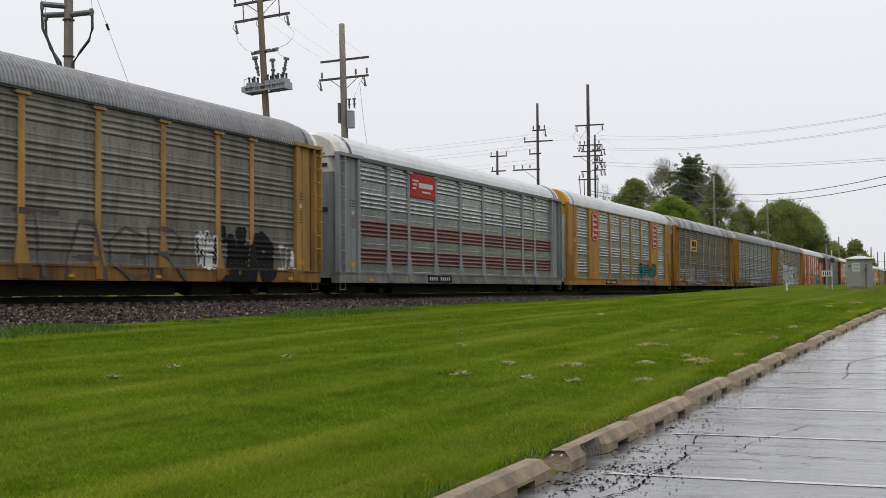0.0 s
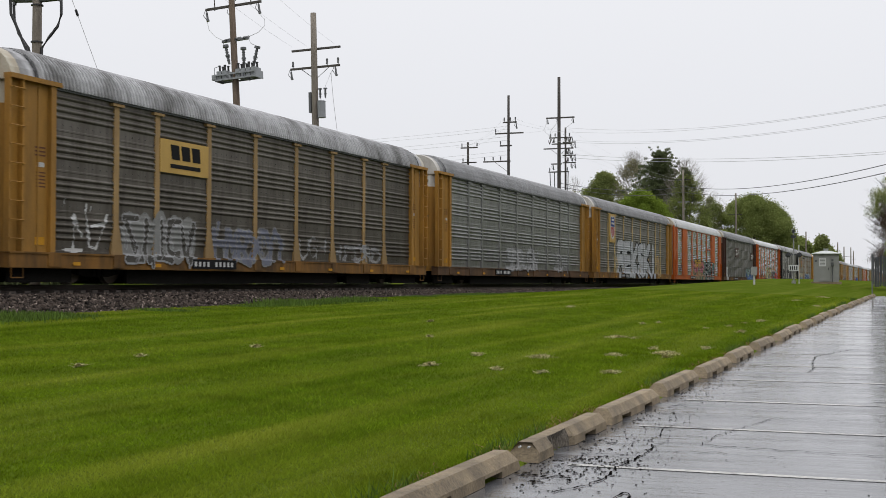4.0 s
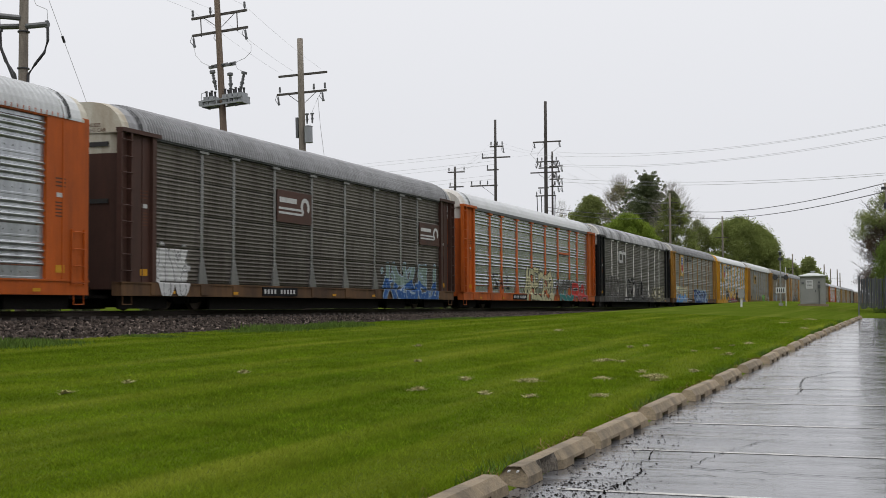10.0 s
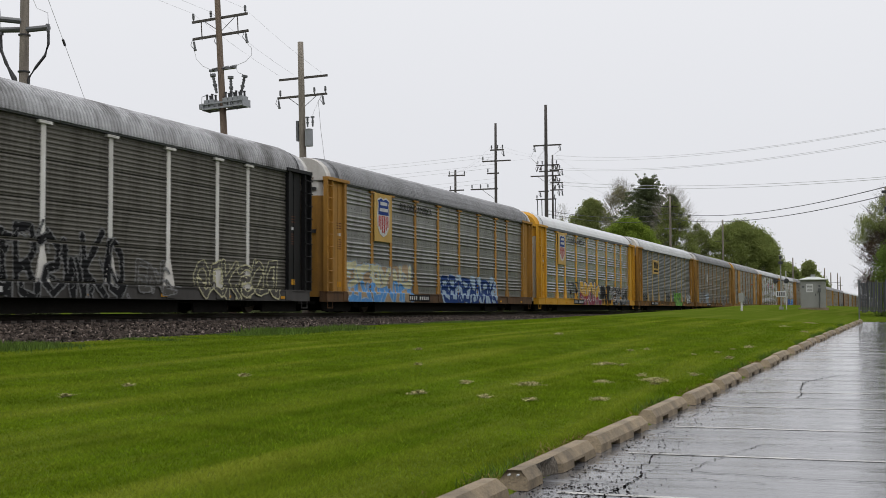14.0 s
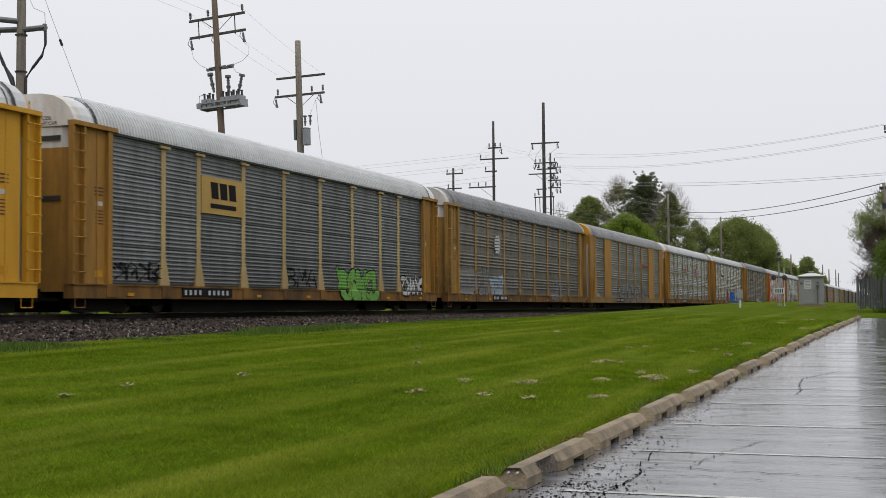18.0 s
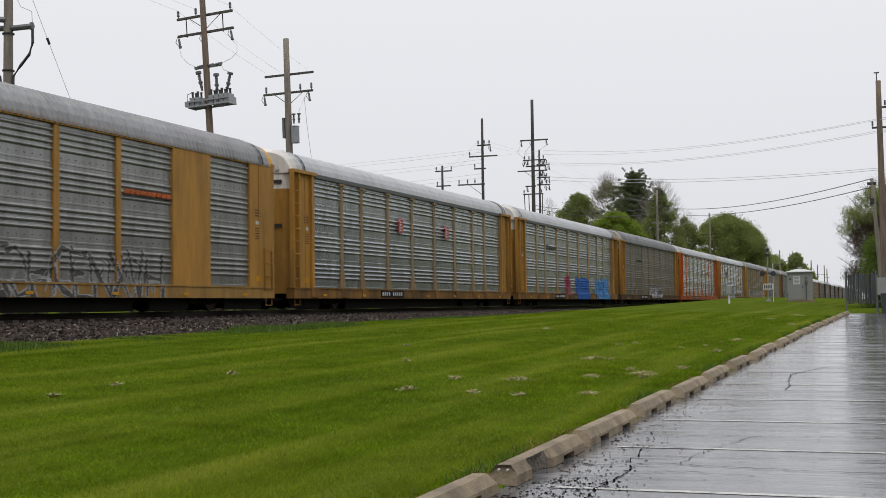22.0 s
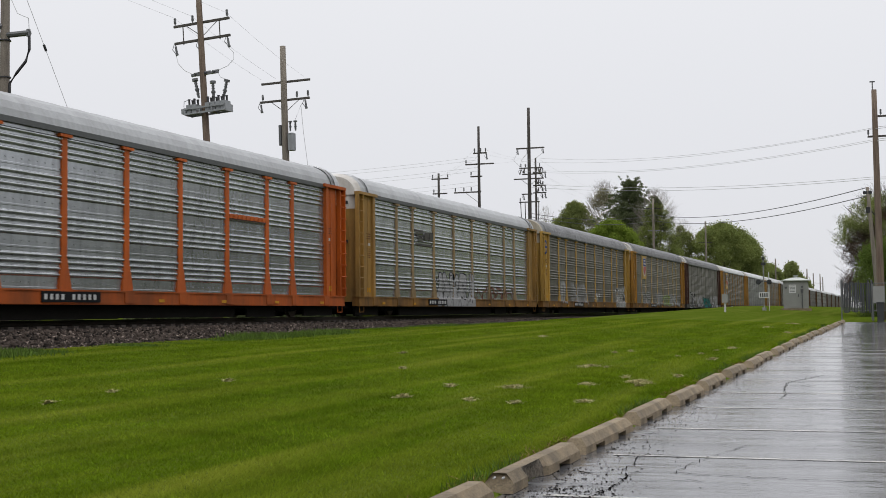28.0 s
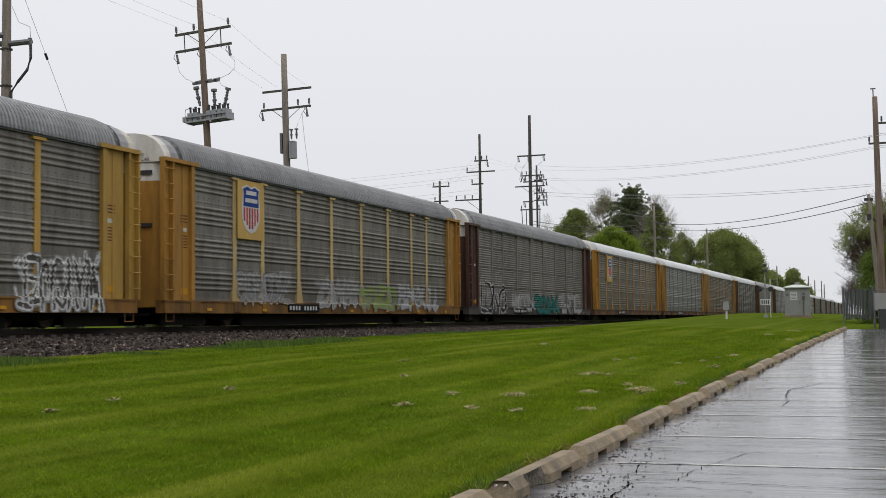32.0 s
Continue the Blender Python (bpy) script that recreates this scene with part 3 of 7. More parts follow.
def roof_mesh(m, fineness):
    def make():
        g = Geo()
        half = ROOF + [(-x, z) for x, z in ROOF[-2::-1]]
        y0, y1 = -CAP, CAP
        n = fineness
        ys = []
        for i in range(n):
            a = y0 + (y1 - y0) * i / n
            s = (y1 - y0) / n
            ys += [(a, 0), (a + s * 0.12, 0), (a + s * 0.36, 0.92), (a + s * 0.56, 1), (a + s * 0.78, 0.92)]
        ys.append((y1, 0))
        k, c = len(g.v), len(half)
        for y, up in ys:
            d = (0.085 if n > 130 else 0.055 if n > 90 else 0.02 if n > 40 else 0.008) * up
            for x, z in half:
                g.v.append((x * (1 + (d - 0.04) / 1.6) if abs(x) > 0.1 else x, y, z + (d - 0.02) * min(1, max(0, (z - 5.2) / 0.6))))
        for i in range(len(ys) - 1):
            for j in range(c - 1):
                g.f.append((k + i * c + j, k + i * c + j + 1, k + (i + 1) * c + j + 1, k + (i + 1) * c + j))
                g.m.append(0)
        return g.mesh("roof", [M[m]])
    return cached(("roof", m, fineness), make)


def roof_end_mesh(m, end, smooth_roof):
    """The plain hood over the end doors: it narrows towards the end, with a dark seam where it meets the roof."""
    def make():
        g = Geo()
        half = ROOF + [(-x, z) for x, z in ROOF[-2::-1]]
        c = len(half)
        rows = [(CAP, 1.0, 0.0), (CAP + 0.22, 0.995, -0.005), (HALF - 0.42, 0.99, -0.01), (HALF - 0.10, 0.89, -0.15) if smooth_roof else (HALF - 0.10, 0.97, -0.04)]
        k = len(g.v)
        for y, s, dz in rows:
            for x, z in half:
                g.v.append((x * s, y, z + dz * max(0, (z - 5.1))))
        for i in range(len(rows) - 1):
            for j in range(c - 1):
                g.f.append((k + i * c + j, k + (i + 1) * c + j, k + (i + 1) * c + j + 1, k + i * c + j + 1))
                g.m.append(2 if i == 2 else 0)
        g.f.append(tuple(k + 3 * c + j for j in range(c)))
        g.m.append(2)
        k = len(g.v)
        for y in (CAP + 0.14, CAP + 0.26):
            for x, z in half:
                g.v.append((x * 1.022, y, z + 0.022))
        for j in range(c - 1):
            g.f.append((k + j, k + c + j, k + c + j + 1, k + j + 1))
            g.m.append(1)
        return g.mesh("roof_end", [M[m], M["seam"], M[end]])
    return cached(("roofend", m, end, smooth_roof), make)


def end_door_mesh(low, top):
    """Folded end doors: a plate with rounded edges, upper part in its own paint, slots and lettering bars."""
    def make():
        g = Geo()
        prof = [(-1.36, HALF - 0.55), (-1.30, HALF - 0.28), (-1.05, HALF - 0.16), (0, HALF - 0.10), (1.05, HALF - 0.16), (1.30, HALF - 0.28), (1.36, HALF - 0.55)]
        for z0, z1, m in ((0.62, 4.55, 0), (4.55, 5.12, 1)):
            g.sweep(prof, z0, z1, m, axis="z")
        top_p = [(-1.32, 5.12), (1.32, 5.12), (1.24, 5.52), (0.98, 5.80), (0.42, 5.95), (-0.42, 5.95), (-0.98, 5.80), (-1.24, 5.52)]
        k = len(g.v)
        g.v += [(x, HALF - 0.45, z) for x, z in top_p] + [(x * 0.97, HALF - 0.14, z) for x, z in top_p]
        for i in range(8):
            j = (i + 1) % 8
            g.f.append((k + i, k + j, k + 8 + j, k + 8 + i))
            g.m.append(1)
        g.f.append(tuple(k + 8 + i for i in range(8)))
        g.m.append(1)
        for z in (3.1, 4.75):
            g.box(-1.0, -0.25, HALF - 0.15, HALF - 0.10, z, z + 0.13, 2)
            g.box(0.25, 1.0, HALF - 0.15, HALF - 0.10, z, z + 0.13, 2)
        g.box(-0.012, 0.012, HALF - 0.13, HALF - 0.09, 0.62, 5.9, 2)
        for k in range(3):
            g.box(0.35, 0.9, HALF - 0.15, HALF - 0.115, 4.2 - k * 0.12, 4.26 - k * 0.12, 3)
            g.box(0.3, 0.95, HALF - 0.15, HALF - 0.118, 1.5 - k * 0.07, 1.53 - k * 0.07, 3)
        return g.mesh("end_door", [M[low], M[top], M["seam"], M["p_brown"]])
    return cached(("door", low, top), make)


def sill_mesh(m, flush):
    def make():
        g = Geo()
        x = 1.50 if flush else 1.53
        g.box(1.20, x, -HALF + 0.05, HALF - 0.05, SILL0, SILL1 - 0.03, c=0.0)
        g.box(1.20, x + 0.03, -HALF + 0.05, HALF - 0.05, SILL1 - 0.05, SILL1 - 0.005)
        if not flush:
            for y in POSTS + (-PANEL_END, PANEL_END):
                g.box(x, x + 0.03, y - 0.25, y + 0.25, SILL0 + 0.04, SILL1 - 0.05)
        # reflective yellow blocks and stirrup steps
        for y in (-11.2, -7.4, -3.6, 0.2, 4.0, 7.8, 11.6):
            g.box(x + 0.03, x + 0.036, y - 0.15, y + 0.15, SILL0 + 0.08, SILL0 + 0.17, 1)
        for y in (-HALF + 0.4, HALF - 0.4):
            g.tube([(x - 0.05, y - 0.22, SILL0), (x - 0.05, y - 0.22, 0.18), (x - 0.05, y + 0.22, 0.18), (x - 0.05, y + 0.22, SILL0)], 0.02, 5, 0)
        return g.mesh("side_sill", [M[m], M["p_signal"]])
    return cached(("sill", m, flush), make)


def under_mesh():
    def make():
        g = Geo()
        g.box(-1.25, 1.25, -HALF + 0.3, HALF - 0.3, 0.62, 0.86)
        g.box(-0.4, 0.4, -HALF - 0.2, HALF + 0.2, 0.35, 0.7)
        # deep middle box, added to keep the gap under the car dark
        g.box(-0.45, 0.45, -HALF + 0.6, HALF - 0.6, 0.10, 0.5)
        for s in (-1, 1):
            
            # side plates added almost down to the rail, standing in for the dark below
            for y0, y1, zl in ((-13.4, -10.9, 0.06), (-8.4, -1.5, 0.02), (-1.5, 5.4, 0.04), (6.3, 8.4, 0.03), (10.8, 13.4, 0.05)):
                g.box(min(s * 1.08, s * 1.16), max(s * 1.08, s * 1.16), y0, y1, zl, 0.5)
        for y in (-5.2, -2.5, 2.2, 5.0):
            g.box(-1.1, 1.1, y - 0.12, y + 0.12, 0.34, 0.65)
        g.tube([(0.9, -2, 0.42), (0.9, -0.6, 0.42)], 0.19, 10)
        g.box(-0.5, -1.0, 0.6, 1.5, 0.3, 0.62)
        g.tube([(1.1, -8.0, 0.36), (1.1, 8.0, 0.36)], 0.03, 5)
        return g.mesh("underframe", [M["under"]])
    return cached(("under",), make)


def truck_mesh():
    def make():
        g = Geo()
        for s in (-1, 1):
            x = s * 0.98
            g.sweep([(-1.2, 0.42), (-0.95, 0.55), (-0.4, 0.60), (0.4, 0.60), (0.95, 0.55), (1.2, 0.42), (0.95, 0.30), (0.5, 0.22), (-0.5, 0.22), (-0.95, 0.30)],
                    x - 0.06, x + 0.06, axis="x")
            for y in (-0.22, 0, 0.22):
                g.tube([(s * 1.05, y, 0.25), (s * 1.05, y, 0.52)], 0.07, 8)
            for y in (-0.88, 0.88):
                g.tube([(s * 1.02, y, 0.42), (s * 1.14, y, 0.42)], 0.11, 8)
        g.box(-0.98, 0.98, -0.2, 0.2, 0.30, 0.55)
        return g.mesh("truck_frame", [M["under"]])
    return cached(("truck",), make)


def wheel_mesh():
    def make():
        g = Geo()
        for s in (-1, 1):
            g.tube([(s * 0.69, 0, 0), (s * 0.72, 0, 0)], 0.45, 20)
            g.tube([(s * 0.715, 0, 0), (s * 0.83, 0, 0)], 0.42, 20)
        g.tube([(-0.98, 0, 0), (0.98, 0, 0)], 0.08, 8)
        return g.mesh("wheelset", [M["wheel"]])
    return cached(("wheel",), make)


def coupler_mesh():
    def make():
        g = Geo()
        g.box(-0.10, 0.10, HALF - 0.1, HALF + 0.55, 0.55, 0.82, c=0.03)
        g.box(-0.18, 0.18, HALF + 0.35, HALF + 0.68, 0.50, 0.86, c=0.08)
        g.tube([(0.35, HALF - 0.1, 0.75), (0.42, HALF + 0.3, 0.45), (0.3, HALF + 0.62, 0.42)], 0.03, 6)
        g.box(-0.9, 0.9, HALF - 0.35, HALF - 0.05, 0.36, 0.44)
        return g.mesh("coupler", [M["under"]])
    return cached(("coupler",), make)


# ---- lettering blocks and emblems, as plain shapes ----
def surface_x(car, u, z):
    """Depth of the car's side at u metres from its leading end and height z."""
    y = u - HALF
    y, z = np.broadcast_arrays(np.asarray(y, float), np.asarray(z, float))
    if car["flush"]:
        bays = FLUSH_BAYS
        inside = np.zeros(y.shape, bool)
        for a, b in bays:
            inside |= (y > a) & (y < b)
        x = np.where(inside & (z > SILL1), 1.40 + rib_depth(car["ribs"], z), 1.505)
    else:
        x = 1.40 + rib_depth(car["ribs"], z)
        for p in POSTS + (-PANEL_END, PANEL_END):
            w = np.where(z < SILL1 + 0.82, 0.27 - 0.14 * np.clip((z - SILL1) / 0.82, 0, 1), 0.13)
            x = np.where(np.abs(y - p) < w, np.where(z < SILL1 + 0.82, 1.512 - 0.05 * np.clip((z - SILL1) / 0.82, 0, 1), 1.460), x)
        x = np.where(np.abs(y) > PANEL_END + 0.08, 1.545, x)
        x = np.where(z < SILL1, 1.568, x)
    return x


FLUSH_BAYS = [(-12.0, -9.35), (-7.1, -4.37), (-4.13, -1.52), (-1.28, 1.28), (1.52, 4.13), (4.37, 7.1), (9.35, 12.0)]

# wild-style forms: bows, bars and hooks, in a unit square
FORMS = [
    [[(0, 0), (.35, 1), (.65, 1), (1, 0)], [(.2, .4), (.8, .4)]], [[(0, 0), (0, 1), (.7, 1), (.8, .75), (.55, .52), (.1, .52)], [(.55, .52), (.95, .3), (.8, 0), (0, 0)]],
    [[(.95, .85), (.6, 1), (.15, .85), (0, .5), (.15, .12), (.6, 0), (.95, .15)]], [[(0, 0), (0, 1), (.6, 1), (.95, .65), (.95, .35), (.6, 0), (0, 0)]],
    [[(.9, 1), (0, 1), (0, 0), (.9, 0)], [(0, .5), (.7, .5)]], [[(.95, .85), (.5, 1), (.05, .7), (.05, .3), (.5, 0), (.95, .15), (.95, .45), (.6, .45)]],
    [[(0, 0), (0, 1)], [(1, 0), (1, 1)], [(0, .5), (1, .5)]], [[(.5, 0), (.5, 1)]],
    [[(0, 0), (0, 1)], [(.9, 1), (.08, .45), (.95, 0)]], [[(0, 1), (0, 0), (.9, 0)]],
    [[(0, 0), (.1, 1), (.5, .35), (.9, 1), (1, 0)]], [[(0, 0), (0, 1), (1, 0), (1, 1)]],
    [[(.5, 0), (.08, .2), (0, .55), (.2, .95), (.6, 1), (.95, .75), (.98, .3), (.5, 0)]], [[(0, 0), (0, 1), (.7, 1), (.9, .75), (.65, .5), (.1, .48)], [(.5, .48), (.98, 0)]],
    [[(.95, .85), (.5, 1), (.05, .8), (.15, .55), (.8, .45), (.95, .2), (.5, 0), (.02, .15)]], [[(0, 1), (1, 1)], [(.5, 1), (.5, 0)]],
    [[(0, 1), (.02, .25), (.5, 0), (.98, .25), (1, 1)]], [[(0, 1), (.5, 0), (1, 1)]],
    [[(0, 1), (.22, 0), (.5, .7), (.78, 0), (1, 1)]], [[(0, 0), (1, 1)], [(0, 1), (1, 0)]],
    [[(0, 1), (.5, .5), (1, 1)], [(.5, .5), (.5, 0)]], [[(0, 1), (1, 1), (0, 0), (1, 0)]],
]


def seg_dist(px, py, a, b):
    ax, ay = a
    dx, dy = b[0] - ax, b[1] - ay
    t = np.clip(((px - ax) * dx + (py - ay) * dy) / (dx * dx + dy * dy + 1e-9), 0, 1)
    return np.hypot(px - ax - t * dx, py - ay - t * dy)


def graffiti(parent, car, u0, u1, z0, z1, count, fill, edge, halo="", thick=0.16, line=0.05, cloud="", seed=1, forms=(), fill2="", cell=0.030):
    """Sprayed wild-style forms that follow the ribs: strokes with a fill, an outline, and an outer glow or a cloud of colour behind."""
    rng = random.Random(seed)
    pad = 0.3
    thick = thick * 0.80
    line = max(line, 0.04)
    us = np.arange(u0 - pad, u1 + pad, cell)
    zs = np.arange(max(SILL0 + 0.01, z0 - pad), z1 + pad, cell)
    U, Z = np.meshgrid((us[:-1] + us[1:]) / 2, (zs[:-1] + zs[1:]) / 2)
    layers = []
    jit = 0.35 if forms else 1.0
    n = count
    w = (u1 - u0) / n
    for i in range(count):
        cu, lw = u0 + i * w + w * 0.04, w * 0.92
        best = np.full(U.shape, 9.0)
        sh, up = rng.uniform(-0.12, 0.12), rng.uniform(-0.06, 0.06) * (z1 - z0)
        tall = (z1 - z0) * rng.uniform(0.88, 1.0)
        flip, turn = (False, False) if forms else (rng.random() < 0.5, rng.random() < 0.5)
        for line_ in FORMS[forms[i] if forms else rng.randrange(len(FORMS))]:
            pts = [((1 - x if flip else x) + rng.uniform(-.10, .10) * jit, (1 - y if turn else y) + rng.uniform(-.08, .08) * jit) for x, y in line_]
            pts = [(cu + lw * (x + sh * (y - 0.5)), z0 + up + tall * y) for x, y in pts]
            for a_, b_ in zip(pts, pts[1:]):
                best = np.minimum(best, seg_dist(U, Z, a_, b_))
        # flares and barbs between the forms
        for k in range(0 if forms else 3):
            a_ = (cu + lw * rng.random(), z0 + tall * rng.random())
            b_ = (a_[0] + lw * rng.uniform(-0.45, 0.45), a_[1] + tall * rng.uniform(-0.35, 0.5))
            best = np.minimum(best, seg_dist(U, Z, a_, b_) + 0.02 * k + thick * 0.5)
        layers.append(best + 0.03 * np.sin(U * 5.3 + seed) * np.sin(Z * 6.1 + seed))
    names = [x for x in (fill, edge, halo, cloud, fill2) if x]
    idx = {k: i for i, k in enumerate(dict.fromkeys(names))}
    col = np.full(U.shape, -1)
    if cloud:
        cz = (z0 + z1) / 2
        for i in range(n):           # one bubble behind each form
            cu = u0 + (i + 0.5) * w
            rb = np.hypot((U - cu) / (w * 0.62), (Z - cz + 0.08 * math.sin(i * 2.1 + seed)) / ((z1 - z0) * 0.60)) + 0.05 * np.sin(U * 6 + i) * np.sin(Z * 7)
            col[rb < 1.0] = idx[cloud]
    if halo:
        for best in layers:
            col[best < thick + line * 2.1] = idx[halo]
    upper = Z > z0 + (z1 - z0) * (0.5 + 0.12 * np.sin(U * 2.0))
    shine = np.abs(np.sin(U * 7.7 + 2.1 * np.sin(Z * 4.3 + seed) + seed)) < 0.07
    for best in layers:              # each form overlaps the one before it
        if edge:
            col[best < thick + line] = idx[edge]
        if fill:
            col[best < thick] = idx[fill]
            if fill2:
                col[(best < thick) & upper] = idx[fill2]
            if edge and not forms:
                col[(best < thick * 0.8) & shine] = idx[edge]
    keep = np.argwhere(col >= 0)
    if not len(keep):
        return None
    VU, VZ = np.meshgrid(us, zs)
    X = surface_x(car, VU, VZ) + 0.006
    verts = np.stack([X, VU - HALF, VZ], -1).reshape(-1, 3)
    nc = len(us)
    r, c = keep[:, 0], keep[:, 1]
    q = np.stack([r * nc + c, r * nc + c + 1, (r + 1) * nc + c + 1, (r + 1) * nc + c], 1)
    used, inv = np.unique(q, return_inverse=True)
    me = fast_mesh("graffiti", verts[used], inv.reshape(q.shape), [M[k] for k in idx], col[r, c])
    return part("graffiti", me, parent, "sprayed graffiti shapes over the ribs")


def flat_shape(g, pts, x, m):
    """A thin plate with the outline pts in (u, z)."""
    k = len(g.v)
    n = len(pts)
    g.v += [(x - 0.03, u - HALF, z) for u, z in pts] + [(x, u - HALF, z) for u, z in pts]
    g.f.append(tuple(k + n + i for i in range(n)))
    g.m.append(m)
    for i in range(n):
        j = (i + 1) % n
        g.f.append((k + i, k + j, k + n + j, k + n + i))
        g.m.append(m)


def rect(u0, u1, z0, z1):
    return [(u0, z0), (u1, z0), (u1, z1), (u0, z1)]


def emblem(parent, kind, u0, u1, z0, z1, patch="patch_yellow"):
    """A railway's emblem reduced to plain shapes on its painted plate."""
    g = Geo()
    x = 1.475
    w, h = u1 - u0, z1 - z0
    mats = [M[patch], M["p_black"], M["p_white"], M["p_shield"], M["p_red"], M["brown"], M["orange"], M["p_smoke"]]
    if kind == "block":              # dark letters' blocks with a bar under them
        flat_shape(g, rect(u0, u1, z0, z1), x, 0)
        for k in range(3):
            a = u0 + w * (0.20 + 0.215 * k)
            flat_shape(g, [(a + w * .03, z0 + h * .42), (a + w * .19, z0 + h * .42), (a + w * .17, z0 + h * .86), (a, z0 + h * .86)], x + 0.012, 1)
        flat_shape(g, rect(u0 + w * .20, u0 + w * .82, z0 + h * .16, z0 + h * .28), x + 0.012, 1)
    elif kind == "shield":
        x = 1.515
        flat_shape(g, rect(u0, u1, z0, z1), x, 0)
        c, hw = (u0 + u1) / 2, w * 0.33
        t, b = z0 + h * 0.93, z0 + h * 0.10
        def out(s):
            return [(c, b + h * .02 * (1 - s)), (c + hw * .55 * s, b + h * .06), (c + hw * .95 * s, b + h * .22), (c + hw * s, z0 + h * .55), (c + hw * .86 * s, z0 + h * .78), (c + hw * s, t - h * .06),
                    (c + hw * .45 * s, t), (c, t - h * .04), (c - hw * .45 * s, t), (c - hw * s, t - h * .06), (c - hw * .86 * s, z0 + h * .78), (c - hw * s, z0 + h * .55),
                    (c - hw * .95 * s, b + h * .22), (c - hw * .55 * s, b + h * .06)]
        flat_shape(g, out(1.08), x + 0.010, 2)
        flat_shape(g, [(c - hw * .9, z0 + h * .56), (c + hw * .9, z0 + h * .56), (c + hw * .84, z0 + h * .78), (c + hw * .94, t - h * .08), (c + hw * .43, t - h * .03), (c, t - h * .07),
                       (c - hw * .43, t - h * .03), (c - hw * .94, t - h * .08), (c - hw * .84, z0 + h * .78)], x + 0.020, 3)
        for k in range(6):
            a = c - hw * .86 + k * hw * .31
            low = b + h * (.05 + .20 * abs(k - 2.5) / 2.5 * .8)
            flat_shape(g, rect(a, a + hw * .15, low, z0 + h * .54), x + 0.020, 4)
        flat_shape(g, rect(c - hw * .6, c + hw * .6, z0 + h * .76, z0 + h * .83), x + 0.028, 2)
        flat_shape(g, rect(c - hw * .7, c + hw * .7, z0 + h * .63, z0 + h * .70), x + 0.028, 2)
    elif kind == "octagon":
        x = 1.53
        c, d, a, e = (u0 + u1) / 2, (z0 + z1) / 2, w / 2, h / 2
        def octa(s):
            k = 0.55
            return [(c - a * s * k, d - e * s), (c + a * s * k, d - e * s), (c + a * s, d - e * s * .72), (c + a * s, d + e * s * .72),
                    (c + a * s * k, d + e * s), (c - a * s * k, d + e * s), (c - a * s, d + e * s * .72), (c - a * s, d - e * s * .72)]
        flat_shape(g, octa(1.0), x, 4)
        flat_shape(g, octa(0.93), x + 0.008, 2)
        flat_shape(g, octa(0.86), x + 0.016, 4)
        for k in range(4):
            z = d + e * (0.52 - 0.36 * k)
            flat_shape(g, rect(c - a * .66, c - a * .36, z - e * .12, z + e * .13), x + 0.024, 2)
            flat_shape(g, rect(c - a * .26, c + a * (.62, .40, .70, .50)[k], z - e * .08, z + e * .06), x + 0.024, 2)
    elif kind == "brown":
        flat_shape(g, rect(u0, u1, z0, z1), x, 5)
        flat_shape(g, rect(u0 + w * .06, u0 + w * .55, z0 + h * .62, z0 + h * .78), x + 0.01, 2)
        for k in range(2):
            flat_shape(g, rect(u0 + w * .04, u0 + w * .72, z0 + h * (.26 + .14 * k), z0 + h * (.33 + .14 * k)), x + 0.01, 2)
        ring = [(u0 + w * .80 + w * .13 * math.cos(t), z0 + h * .55 + h * .30 * math.sin(t)) for t in np.linspace(-0.6, 4.2, 14)]
        inner = [(u0 + w * .80 + w * .07 * math.cos(t), z0 + h * .55 + h * .17 * math.sin(t)) for t in np.linspace(-0.6, 4.2, 14)]
        for k in range(13):
            flat_shape(g, [ring[k], ring[k + 1], inner[k + 1], inner[k]][::-1], x + 0.01, 2)
    elif kind == "red":
        flat_shape(g, rect(u0, u1, z0, z1), x, 4)
        for k in range(3):
            flat_shape(g, rect(u0 + w * .08, u0 + w * (.20 + .05 * k), z0 + h * (.34 + .16 * k), z0 + h * (.42 + .16 * k)), x + 0.01, 2)
        flat_shape(g, rect(u0 + w * .32, u0 + w * .88, z0 + h * .42, z0 + h * .64), x + 0.01, 2)
        flat_shape(g, rect(u0 + w * .45, u0 + w * .80, z0 + h * .22, z0 + h * .30), x + 0.01, 2)
    elif kind == "loop":             # broad white band: an open loop, then an arch
        x = 1.47
        t = 0.10 * h
        runs = ([(.40, .80), (.14, .80), (.06, .70), (.05, .32), (.12, .20), (.44, .20)], [(.44, .20), (.50, .28), (.50, .72), (.58, .80), (.84, .80), (.92, .72), (.93, .18)])
        for run_ in runs:
            pts = [Vector((u0 + w * p, z0 + h * q)) for p, q in run_]
            for p, q in zip(pts, pts[1:]):
                dr_ = (q - p).normalized()
                nn = Vector((-dr_.y, dr_.x)) * t
                e = dr_ * t * 0.5
                flat_shape(g, [tuple(p - e - nn), tuple(q + e - nn), tuple(q + e + nn), tuple(p - e + nn)], x + 0.012, 2)
    elif kind == "dark":             # dark slanted mark
        for k in range(5):
            flat_shape(g, [(u0 + w * .05 * k, z0 + h * (.9 - .13 * k)), (u0 + w * (.02 + .05 * k), z0 + h * (.82 - .13 * k)), (u0 + w * .45, z0 + h * (.82 - .13 * k)), (u0 + w * .45, z0 + h * (.9 - .13 * k))], x, 7)
        flat_shape(g, rect(u0 + w * .52, u0 + w * .74, z0 + h * .42, z0 + h * .82), x, 7)
        flat_shape(g, rect(u0 + w * .78, u0 + w * .98, z0 + h * .42, z0 + h * .82), x, 7)
